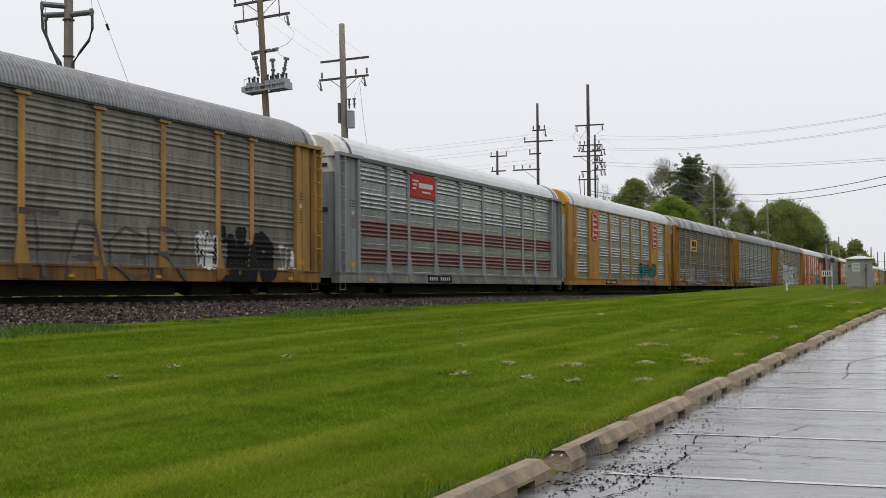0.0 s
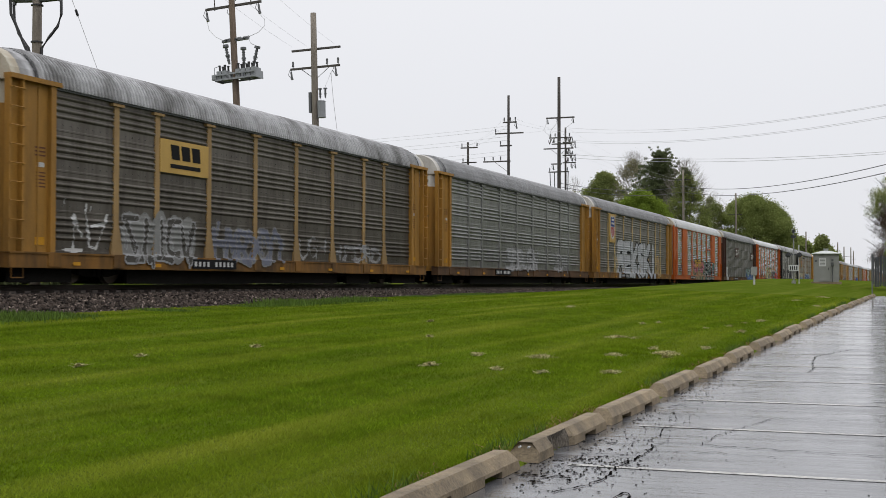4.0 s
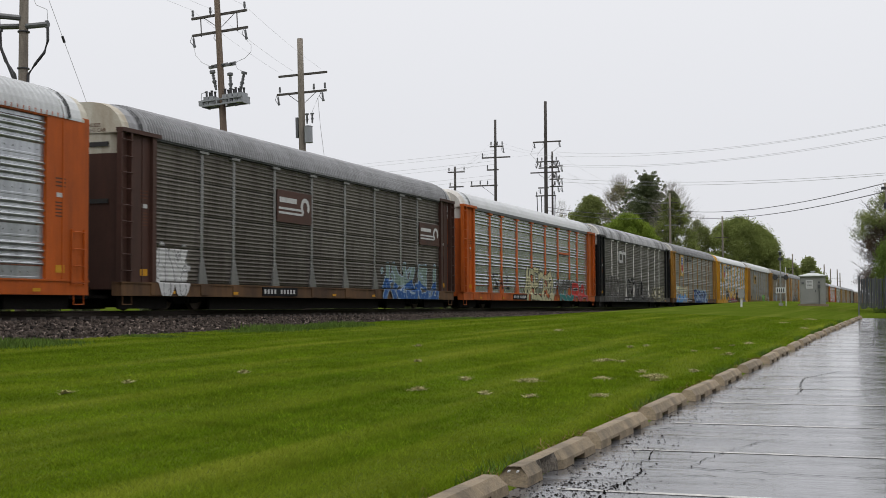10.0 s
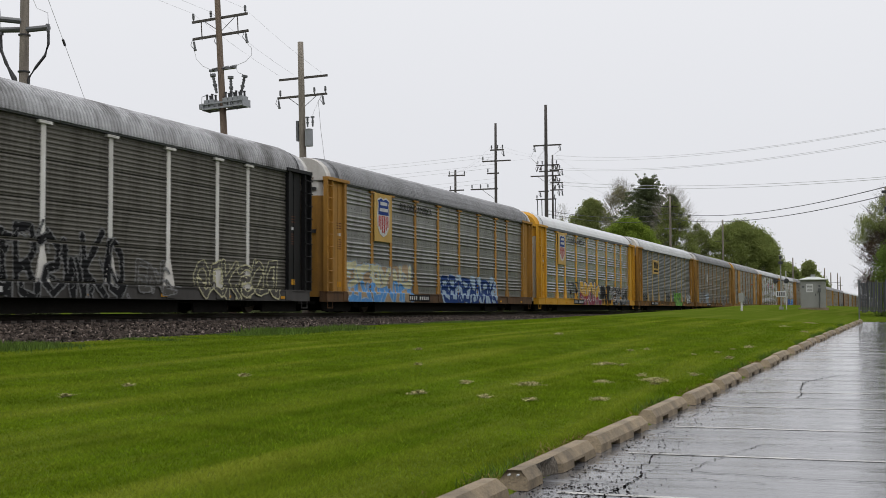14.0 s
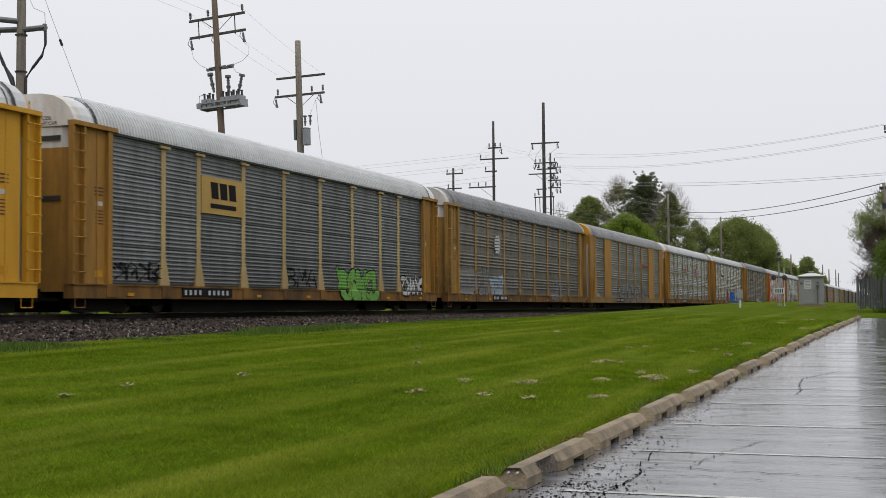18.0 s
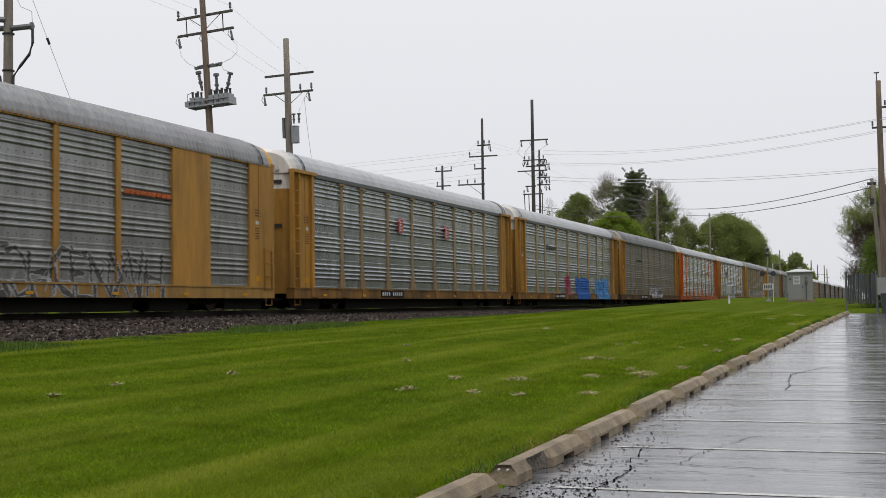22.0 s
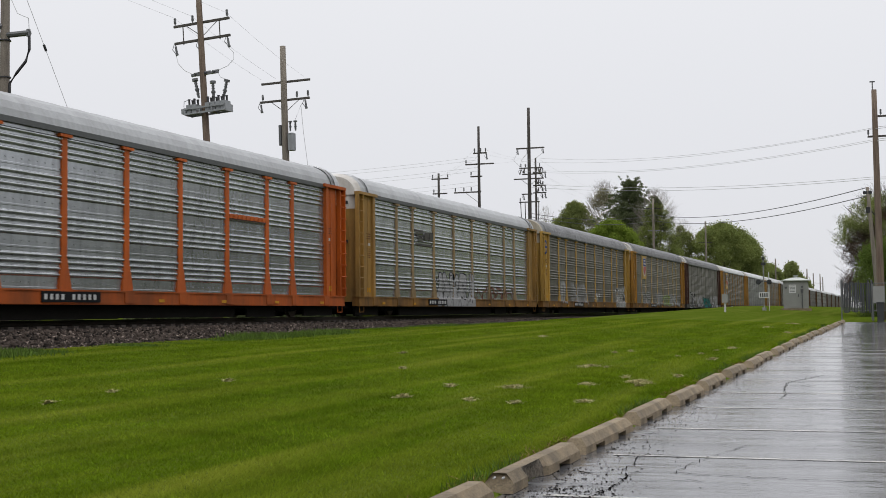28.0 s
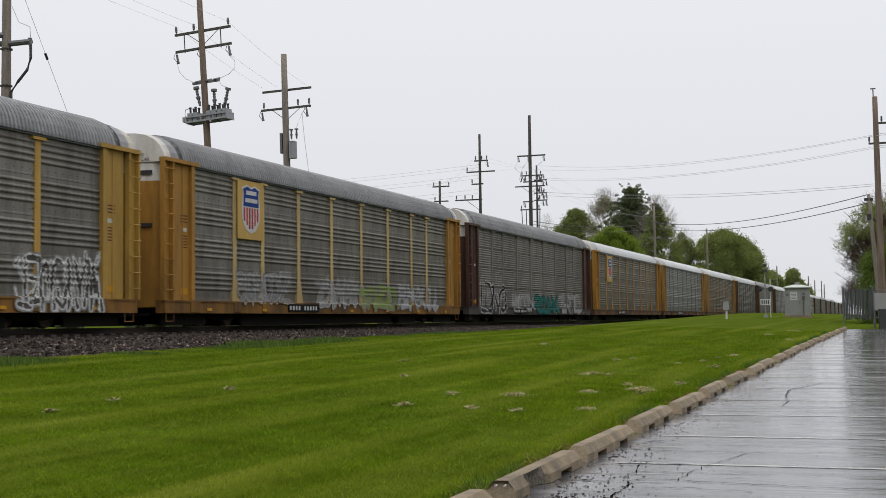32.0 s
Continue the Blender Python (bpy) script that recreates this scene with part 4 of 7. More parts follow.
        flat_shape(g, rect(u0 + w * .05, u0 + w * .9, z0 + h * .08, z0 + h * .18), x, 7)
    elif kind == "disc":
        c, d = (u0 + u1) / 2, (z0 + z1) / 2
        for k in range(6):
            hw_ = w / 2 * math.sqrt(max(0.05, 1 - ((k - 2.5) / 3.2) ** 2))
            zz = z0 + h * k / 6
            flat_shape(g, rect(c - hw_, c + hw_, zz + h * .02, zz + h * .14), x, 2)
    elif kind == "bars":             # faded lettering as bars of uneven height
        for k in range(8):
            flat_shape(g, rect(u0 + w * (k + .1) / 8, u0 + w * (k + .62) / 8, z0, z0 + h * (1.0, .62, .66, .6, .68, .62, .66, .7)[k]), x, 7)
    elif kind == "strip":
        for k in range(9):
            a = u0 + w * k / 9
            flat_shape(g, [(a, z0 + h * .25), (a + w * .085, z0 + h * .25), (a + w * .105, z1), (a + w * .02, z1)], x, 6)
        flat_shape(g, rect(u0, u1, z0, z0 + h * .16), x, 5)
    elif kind == "ring":
        c, d = (u0 + u1) / 2, (z0 + z1) / 2
        x = 1.47
        flat_shape(g, [(c + w / 2 * math.cos(t), d + h / 2 * math.sin(t)) for t in np.linspace(0, 2 * math.pi, 19)[:-1]], x, 3)
        flat_shape(g, [(c + w * .34 * math.cos(t), d + h * .34 * math.sin(t)) for t in np.linspace(0, 2 * math.pi, 19)[:-1]], x + 0.01, 0)
        flat_shape(g, rect(c - w * .3, c + w * .3, d - h * .06, d + h * .06), x + 0.02, 3)
        flat_shape(g, rect(c - w * .06, c + w * .06, d - h * .3, d + h * .3), x + 0.02, 3)
    words = {"block": "painted emblem plate with dark blocks", "shield": "shield emblem in blue, red and white on yellow plate", "octagon": "red octagon emblem with white border",
             "brown": "brown emblem plate with white bars", "red": "red emblem plate with white bars", "loop": "broad white looped emblem", "dark": "dark slanted emblem"}
    # the plate is the emblem; each mark painted on it is a piece of its own
    whole, i, k = None, 0, 0
    while i < len(g.f):
        n = len(g.f[i])
        one = Geo()
        one.v = g.v[k:k + 2 * n]
        one.f = [tuple(c - k for c in f) for f in g.f[i:i + n + 1]]
        one.m = g.m[i:i + n + 1]
        me = one.mesh("emblem_mark" if whole else "emblem", mats)
        if whole is None:
            whole = part("emblem", me, parent, words.get(kind, "small painted mark"))
        else:
            part("emblem_mark", me, whole)
        i, k = i + n + 1, k + 2 * n
    return whole


def words(parent, text, size, m, at, label):
    cu = bpy.data.curves.new("lettering", "FONT")
    cu.body = text
    cu.size = size
    cu.extrude = 0.002
    cu.align_x = "CENTER"
    cu.materials.append(M[m])
    ob = new("lettering", cu)
    ob.parent = parent
    ob.matrix_basis = at
    return tagged(ob, label)


def mark_bars(parent, u0, u1, flush):
    """The black stencil panel on the sill with pale bars."""
    g = Geo()
    x = 1.53 if flush else 1.575
    flat_shape(g, rect(u0, u1, SILL0 + 0.06, SILL1 - 0.06), x, 0)
    n = 10
    for k in range(n):
        if k == 4:
            continue
        a = u0 + 0.1 + (u1 - u0 - 0.2) * k / n
        flat_shape(g, rect(a, a + 0.12, SILL0 + 0.13, SILL1 - 0.13), x + 0.006, 1)
    return part("stencil_panel", g.mesh("stencil_panel", [M["p_black"], M["p_white"]]), parent)


TURN = pose(0, 0, 0, 0, 0, 180)


def autorack(spec, full=True):
    """One covered car-carrying freight wagon."""
    flush = spec["flush"]
    car = thing("autorack_car", spec["label"], "freight car", pose(TRACK_X, 0, RAIL_Z), "autorack cars of the train")
    c, pm, rk = spec["paint"], spec["panel"], spec["ribs"]
    post = spec.get("post", c)
    if flush:
        body = Geo()
        edges = [(-HALF + 0.1, -12.0), (-9.35, -7.1), (-4.37, -4.13), (-1.52, -1.28), (1.28, 1.52), (4.13, 4.37), (7.1, 9.35), (12.0, HALF - 0.1)]
        for s in (-1, 1):
            for a, b in edges:
                x = sorted((s * 1.36, s * (1.50 if b - a > 1 else 1.47)))
                body.box(x[0], x[1], a, b, SILL1 - 0.02, TOP)
            x = sorted((s * 1.36, s * 1.50))
            body.box(x[0], x[1], -HALF + 0.1, HALF - 0.1, TOP, TOP + 0.16)
        part("side_frame", body.mesh("side_frame", [M[c]]), car)
        bays = [((a + b) / 2, b - a) for a, b in FLUSH_BAYS]
    else:
        cuts = (-PANEL_END,) + POSTS + (PANEL_END,)
        bays = [((a + b) / 2, b - a) for a, b in zip(cuts, cuts[1:])]
    for side in (0, 1):
        m0 = TURN if side else Matrix()
        for y, w in bays:
            part("side_panel", panel_mesh(w, rk, pm, spec.get("stripe", False)), car, at=m0 @ pose(0, y, 0))
        if not flush:
            for i, y in enumerate(POSTS):
                part("side_post", post_mesh(post, spec.get("post_w", 0.25), 1.449 if rk == "wide" else 1.434), car, at=m0 @ pose(0, y, 0))
            g = cached(("eavestrip",), lambda: eave_strip())
            part("eave_screen", g, car, at=m0)
        for e in (0, 1):
            m1 = m0 @ (Matrix.Diagonal((1, -1, 1, 1)) if e else Matrix())
            part("end_panel", end_panel_mesh(spec.get("end", c), flush), car, at=m1)
            if flush:
                part("ladder", short_ladder_mesh(c), car, at=m0 @ pose(0, (HALF - 0.55) * (-1 if e else 1), 0))
            else:
                part("ladder", ladder_mesh(spec.get("end", c)), car, at=m0 @ pose(0, (HALF - 0.24) * (-1 if e else 1), 0))
        part("side_sill", sill_mesh(spec["sill"], flush), car, at=m0)
    part("roof", roof_mesh(spec["roof"], spec.get("waves", 165) if full else 60), car)
    for e in (0, 1):
        m0 = TURN if e else Matrix()
        part("roof_end", roof_end_mesh(spec.get("hood", spec["roof"]), spec.get("door_top", "white_paint"), spec.get("waves", 165) < 90), car, at=m0)
        part("end_door", end_door_mesh(spec.get("door", c), spec.get("door_top", "white_paint")), car, at=m0)
        if full:
            part("coupler", coupler_mesh(), car, at=m0)
        tr = part("truck", truck_mesh(), car, at=pose(0, 9.6 * (-1 if e else 1), 0))
        if full:
            for y in (-0.88, 0.88):
                part("wheelset", wheel_mesh(), tr, at=pose(0, y, 0.45))
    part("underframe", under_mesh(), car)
    if full:
        mark_bars(car, *spec.get("mark", (8.3, 10.9)), flush)
    if full:
        words(car, "EXCESS\nHEIGHT CAR", 0.15, "p_brown", pose(0.50, -HALF + 0.085, 5.32, 90, 0, 0), "stencilled height notice")
    if spec.get("words"):
        words(car, "BUILDING AMERICA", 0.44, "p_black", pose(1.475, -4.4, 4.52, 90, 0, 90), "dark painted lettering")
    for e in spec.get("emblems", ()):
        emblem(car, *e)
    for i, gr in enumerate(spec.get("graffiti", ())):
        a = dict(gr)
        graffiti(car, spec, *a.pop("box"), a.pop("count"), a.pop("fill"), a.pop("edge"), seed=i * 7 + len(spec["label"]), **a)
    return car


def eave_strip():
    g = Geo()
    g.box(1.36, 1.50, -PANEL_END, PANEL_END, TOP - 0.01, TOP + 0.14, c=0)
    return g.mesh("eave_screen", [M["eave"]])


def G(box, count, fill, edge, **k):
    return dict(box=box, count=count, fill=fill, edge=edge, **k)


SHIELD = ("shield", 4.62, 6.47, 3.0, 5.04)
RACK = "autorack car with ribbed galvanised side panels"
SPECS = [
    dict(label="yellow-posted sooty " + RACK + " and graffiti", paint="yellow_dirty", panel="galv_dark", ribs="wide", roof="roof_grey", sill="sill_yellow", flush=False, graffiti=[
        G((12.0, 19.4, .55, 2.2), 4, "", "p_smoke", thick=.0, line=.055, forms=(15, 0, 5, 13)), G((20.0, 20.95, .95, 1.75), 2, "p_black", "p_white", thick=.05, line=.06, cloud="p_white"),
        G((21.4, 24.4, .5, 1.9), 3, "p_black", "p_black", thick=.26), G((24.9, 25.9, .9, 1.7), 3, "p_white", "", thick=.04)]),
    dict(label="grey " + RACK + " and dull red bands", paint="grey_paint", panel="galv", ribs="wide", roof="roof_white", waves=20, sill="sill_grey", flush=False, stripe=True, post="grey_paint",
         door="grey_paint", emblems=[("red", 6.66, 9.30, 4.05, 5.04)]),
    dict(label="yellow flush-sided autorack car with red octagon emblems", paint="yellow", panel="galv", ribs="wide", roof="roof_white", sill="yellow", flush=True, door="cream_paint", door_top="yellow_bright", waves=110,
         emblems=[("octagon", 4.95, 6.45, 3.15, 4.95), ("octagon", 21.35, 22.75, 3.15, 4.95)],
         graffiti=[G((17.6, 22.3, .5, 1.75), 5, "p_grey", "p_black", halo="p_red", thick=.26, line=.07, fill2="p_teal")]),
    dict(label="yellow-posted brown-stained " + RACK + " and white graffiti", paint="yellow", panel="galv_brown", ribs="wide", roof="roof_blotch", sill="sill_yellow", flush=False, post="yellow_tan", door_top="cream_paint",
         emblems=[("block", 6.64, 9.32, 3.35, 4.35)], graffiti=[
        G((2.2, 4.1, 1.0, 2.0), 2, "", "p_white", thick=.0, line=.035), G((4.9, 8.6, .75, 2.0), 5, "p_smoke", "p_pale", thick=.10, line=.05, cloud="p_ghost"),
        G((9.8, 14.2, .8, 1.75), 6, "p_dusk", "p_ghost", thick=.13, line=.03), G((15.6, 17.7, .95, 1.75), 3, "p_pale", "", thick=.04, forms=(16, 5, 6)),
        G((18.6, 22.8, .95, 1.5), 5, "p_grey", "p_pale", thick=.03, line=.025)]),
    dict(label="yellow-ended weathered " + RACK, paint="yellow", panel="galv_mid", ribs="wide", roof="roof_grey", sill="rust", flush=False, post="galv_mid", graffiti=[
        G((10.4, 16.4, .9, 1.9), 6, "p_pale", "p_grey", thick=.13), G((19.8, 22.6, .9, 1.7), 3, "p_pale", "p_grey", thick=.10)]),
    dict(label="yellow-posted " + RACK + " and huge silver graffiti", paint="yellow", panel="galv_dark", ribs="wide", roof="roof_grey", sill="sill_yellow", flush=False, post="post_tan", emblems=[SHIELD], graffiti=[
        G((6.6, 7.6, 1.0, 2.0), 1, "p_tan", "p_cream", thick=.16), G((7.7, 21.4, .75, 3.0), 6, "p_silver", "p_black", thick=.52, line=.13, forms=(13, 4, 8, 14, 8, 7)), G((21.9, 22.7, .8, 2.1), 1, "p_tan", "p_yellow", thick=.22)]),
    dict(label="orange flush-sided autorack car with colourful graffiti", paint="orange", panel="galv", ribs="wide", roof="roof_white", sill="orange", flush=True, door="white_paint", door_top="cream_paint", waves=110,
         emblems=[("strip", 18.6, 20.9, 3.45, 3.6)], graffiti=[
        G((10.2, 16.6, .50, 2.10), 6, "p_tan", "p_black", thick=.24, line=.06, cloud="p_teal", fill2="p_pink"), G((11.2, 15.6, 1.75, 2.3), 4, "p_yellow", "p_black", thick=.16, line=.04),
        G((17.0, 22.6, .5, 2.1), 5, "p_black", "p_white", thick=.17, line=.07, cloud="p_teal", halo="p_black"), G((2.0, 4.0, 1.2, 1.7), 4, "p_black", "", thick=.045)]),
    dict(label="dark brown " + RACK + " and blue graffiti", paint="brown", panel="galv_brown", ribs="fine", roof="roof_grey", sill="rust", flush=False, post="galv_mid", post_w=0.17, door_top="cream_paint",
         emblems=[("brown", 9.52, 12.24, 3.15, 4.30), ("brown", 23.3, 25.85, 2.95, 3.95)], graffiti=[
        G((1.9, 3.6, .55, 1.9), 2, "p_white", "p_grey", thick=.20, line=.03, cloud="p_white"), G((19.0, 25.4, .5, 1.85), 5, "p_deep", "p_ice", thick=.21, line=.05, fill2="p_sage", halo="p_smoke")]),
    dict(label="orange-posted " + RACK + " and cream graffiti", paint="orange", panel="galv", ribs="wide", roof="roof_white", waves=20, sill="sill_orange", flush=False, emblems=[("strip", 18.5, 21.0, 3.4, 3.56)], graffiti=[
        G((11.0, 17.0, .5, 2.2), 6, "p_cream", "p_black", thick=.19, line=.05), G((18.3, 21.6, .5, 1.6), 2, "p_teal", "p_pale", thick=.20, line=.05, halo="p_black", forms=(8, 12), fill2="p_smoke"), G((21.8, 25.4, .5, 1.6), 2, "p_red", "p_pale", thick=.20, line=.05, halo="p_black", forms=(13, 0)),
        G((5.0, 8.0, 1.1, 1.9), 3, "", "p_black", thick=.0, line=.035)]),
    dict(label="black-ended sooty " + RACK + " and white posts", paint="black", panel="galv_soot", ribs="fine", roof="roof_blotch", sill="sill_dark", flush=False, post="white_paint", post_w=0.20,
         emblems=[("loop", 6.66, 9.30, 3.30, 4.45)], graffiti=[
        G((2.0, 9.0, .5, 2.3), 6, "p_smoke", "p_grey", thick=.20, line=.045), G((9.4, 16.0, .5, 2.2), 7, "p_black", "p_grey", thick=.12, line=.045), G((16.6, 18.6, .7, 1.5), 3, "p_smoke", "p_grey", thick=.08, line=.04),
        G((19.8, 25.2, .6, 1.7), 6, "p_smoke", "p_cream", thick=.10, line=.045)]),
    dict(label="yellow-posted weathered " + RACK + " and blue graffiti", paint="yellow", panel="galv_mid", ribs="wide", roof="roof_grey", sill="rust", flush=False, emblems=[SHIELD], words=True, graffiti=[
        G((1.9, 8.8, .5, 1.9), 6, "p_sky", "p_ice", thick=.17, line=.05, fill2="p_cream", cloud="p_tan"), G((12.6, 21.0, .5, 1.7), 8, "p_navy", "p_navy", thick=.09, line=.04, cloud="p_ice")]),
    dict(label="bright yellow-posted " + RACK + " and purple graffiti", paint="yellow_bright", panel="galv_soft", ribs="wide", roof="roof_white", waves=20, sill="yellow_bright", flush=False, hood="roof_white", door="cream_paint", door_top="yellow_bright",
         emblems=[SHIELD], words=True, graffiti=[
        G((7.2, 10.2, .9, 1.9), 3, "", "p_black", thick=.0, line=.05), G((10.6, 16.0, .5, 1.85), 6, "p_wine", "p_white", thick=.21, line=.055, fill2="p_yellow", halo="p_black", forms=(1, 0, 14, 3, 7, 2)),
        G((16.4, 19.4, .7, 1.75), 3, "p_black", "", thick=.24, forms=(0, 11, 15)), G((19.8, 25.3, .55, 1.65), 7, "p_black", "p_white", thick=.15, line=.035, halo="p_black")]),
    dict(label="yellow-posted grey " + RACK + " and green graffiti", paint="yellow", panel="galv_fine", ribs="fine", roof="roof_white", sill="sill_yellow", flush=False, post="post_tan",
         emblems=[("block", 6.66, 9.30, 3.20, 4.40)], mark=(5.4, 8.4), graffiti=[
        G((17.0, 20.6, .5, 1.65), 4, "p_green", "p_black", thick=.24, line=.05), G((23.3, 25.8, .8, 1.5), 4, "p_white", "p_black", thick=.10),
        G((2.0, 4.4, 1.0, 1.5), 4, "", "p_black", thick=.0, line=.03), G((12.6, 15.0, .9, 1.6), 3, "", "p_black", thick=.0, line=.03)]),
    dict(label="yellow-posted sooty " + RACK + " and pale graffiti", paint="yellow_dirty", panel="galv_dark", ribs="wide", roof="roof_grey", sill="sill_yellow", flush=False, mark=(7.0, 9.6),
         emblems=[("disc", 7.6, 8.6, 3.05, 4.05)], graffiti=[
        G((2.0, 4.4, .95, 2.1), 5, "p_grey", "p_ghost", thick=.12, line=.045), G((4.8, 6.4, .95, 2.0), 3, "p_grey", "p_smoke", thick=.14), G((6.8, 9.2, .9, 1.75), 4, "p_ice", "p_ghost", thick=.13),
        G((10.1, 12.2, .95, 1.7), 3, "", "p_ghost", thick=.0, line=.04), G((18.6, 21.2, .7, 1.7), 5, "p_smoke", "p_pale", thick=.08, line=.045), G((22.0, 23.4, 1.0, 1.5), 3, "", "p_grey", thick=.0, line=.03)]),
    dict(label="yellow flush-sided autorack car with black and white graffiti", paint="yellow", panel="galv_mid", ribs="wide", roof="roof_grey", sill="yellow_dirty", flush=True, door="white_paint", door_top="yellow_bright", waves=110,
         emblems=[("strip", 18.4, 20.9, 3.45, 3.62)], graffiti=[
        G((8.8, 20.4, .5, 1.75), 13, "p_smoke", "p_pale", thick=.08, line=.045), G((6.2, 8.6, .55, 1.2), 4, "", "p_ghost", thick=.0, line=.03), G((2.2, 3.0, .9, 1.2), 2, "p_white", "", thick=.05)]),
    dict(label="yellow-posted " + RACK + " and small red marks", paint="yellow", panel="galv_soft", ribs="wide", roof="roof_mid", waves=24, sill="sill_yellow", flush=False, post="post_brown",
         emblems=[("octagon", 10.5, 11.0, 3.35, 4.05), ("octagon", 16.6, 17.1, 3.35, 4.05)]),
    dict(label="yellow-posted " + RACK + " and blue graffiti", paint="yellow", panel="galv_soft", ribs="wide", roof="roof_mid", waves=20, sill="sill_yellow", flush=False, post="yellow_tan", emblems=[("bars", 6.8, 9.2, 3.62, 3.95)], graffiti=[
        G((11.5, 12.7, 1.0, 1.9), 1, "p_wine", "p_rose", thick=.22, cloud="p_rose"), G((14.4, 18.0, .5, 1.8), 4, "p_blue", "p_navy", thick=.20, line=.05, cloud="p_blue"),
        G((20.4, 24.6, .5, 1.75), 4, "p_sky", "p_navy", thick=.20, line=.045, cloud="p_sky")]),
    dict(label="yellow-posted dull " + RACK + " and white graffiti", paint="yellow", panel="galv_dark", ribs="wide", roof="roof_grey", sill="rust", flush=False, post="post_brown", door_top="cream_paint",
         emblems=[("bars", 6.8, 9.0, 3.7, 3.95)], graffiti=[G((12.8, 18.6, .7, 1.6), 4, "p_pale", "p_black", thick=.20, line=.05)]),
    dict(label="orange-posted clean " + RACK, paint="orange", panel="galv", ribs="wide", roof="roof_mid", waves=20, sill="sill_orange", flush=False, emblems=[("strip", 18.4, 21.0, 3.35, 3.55)]),
    dict(label="tan-posted clean " + RACK + " and white graffiti", paint="yellow_dirty", panel="galv", ribs="wide", roof="roof_mid", waves=20, sill="sill_yellow", flush=False, post="post_brown", emblems=[("dark", 6.75, 9.25, 3.25, 4.15)], graffiti=[
        G((9.8, 15.2, .5, 1.9), 5, "p_pale", "p_black", thick=.30, line=.055), G((16.0, 22.8, .9, 1.5), 6, "", "p_brown", thick=.0, line=.03)]),
    dict(label="yellow-posted sooty " + RACK + " and ghostly graffiti", paint="yellow_pale", panel="galv_dark", ribs="wide", roof="roof_grey", sill="sill_yellow", flush=False, door_top="cream_paint",
         emblems=[("ring", 0.72, 1.48, 3.85, 4.75)], graffiti=[
        G((5.0, 6.3, .9, 2.1), 2, "p_pale", "p_ghost", thick=.15), G((8.0, 12.2, .95, 2.0), 6, "p_ghost", "p_pale", thick=.11, line=.04), G((15.0, 16.8, 1.0, 1.5), 4, "p_white", "", thick=.035),
        G((22.2, 25.8, .6, 1.9), 7, "p_smoke", "p_white", thick=.07, line=.05, halo="p_ghost")]),
    dict(label="yellow-posted sooty " + RACK + " and shield emblem", paint="yellow", panel="galv_dark", ribs="wide", roof="roof_grey", sill="sill_yellow", flush=False, post="post_tan", emblems=[SHIELD], graffiti=[
        G((4.7, 8.6, .9, 1.9), 6, "p_grey", "p_pale", thick=.10, line=.04), G((11.0, 14.9, .8, 1.7), 6, "p_ghost", "p_pale", thick=.10), G((15.0, 19.2, .75, 1.6), 6, "p_moss", "p_ghost", thick=.12),
        G((19.6, 24.4, .75, 1.7), 5, "p_pale", "p_grey", thick=.14)]),
    dict(label="dark brown " + RACK + " and white graffiti", paint="brown", panel="galv_dark", ribs="fine", roof="roof_grey", sill="sill_dark", flush=False, post="galv_dark", graffiti=[
        G((1.9, 7.0, .6, 2.1), 4, "p_black", "p_white", thick=.12), G((8.2, 12.6, .7, 1.6), 5, "p_pale", "p_grey", thick=.14), G((13.2, 18.6, .6, 1.6), 4, "p_teal", "p_black", thick=.2), G((19.2, 25, .6, 1.7), 5, "p_pale", "p_grey", thick=.14)]),
    dict(label="yellow-posted dull " + RACK + " and pale roof", paint="yellow", panel="galv_dark", ribs="wide", roof="roof_white", waves=20, sill="rust", flush=False, emblems=[SHIELD]),
    dict(label="yellow-posted weathered " + RACK + " and pale roof", paint="yellow_dirty", panel="galv_mid", ribs="wide", roof="roof_white", waves=20, sill="rust", flush=False, post="galv_mid"),
    dict(label="yellow-posted sooty " + RACK + " and grey roof", paint="yellow_dirty", panel="galv_brown", ribs="wide", roof="roof_white", waves=20, sill="rust", flush=False),
]
CARS = 40
PITCH = 29.1
FIRST = 12.3 + HALF        # middle of the leading car at the start
cars = []
for i in range(CARS):
    # cars past the list get dull brown paint to match their dark far-off look
    k = i if i < len(SPECS) else (25, 22, 24, 25, 4, 24, 25, 22)[(i - len(SPECS)) % 8]
    spec = SPECS[k] if i < len(SPECS) else dict(SPECS[k], graffiti=(), paint="rust", post="galv_brown", emblems=())
    cars.append(autorack(spec, full=i < 25))
    cars[-1].location.y = FIRST + PITCH * i

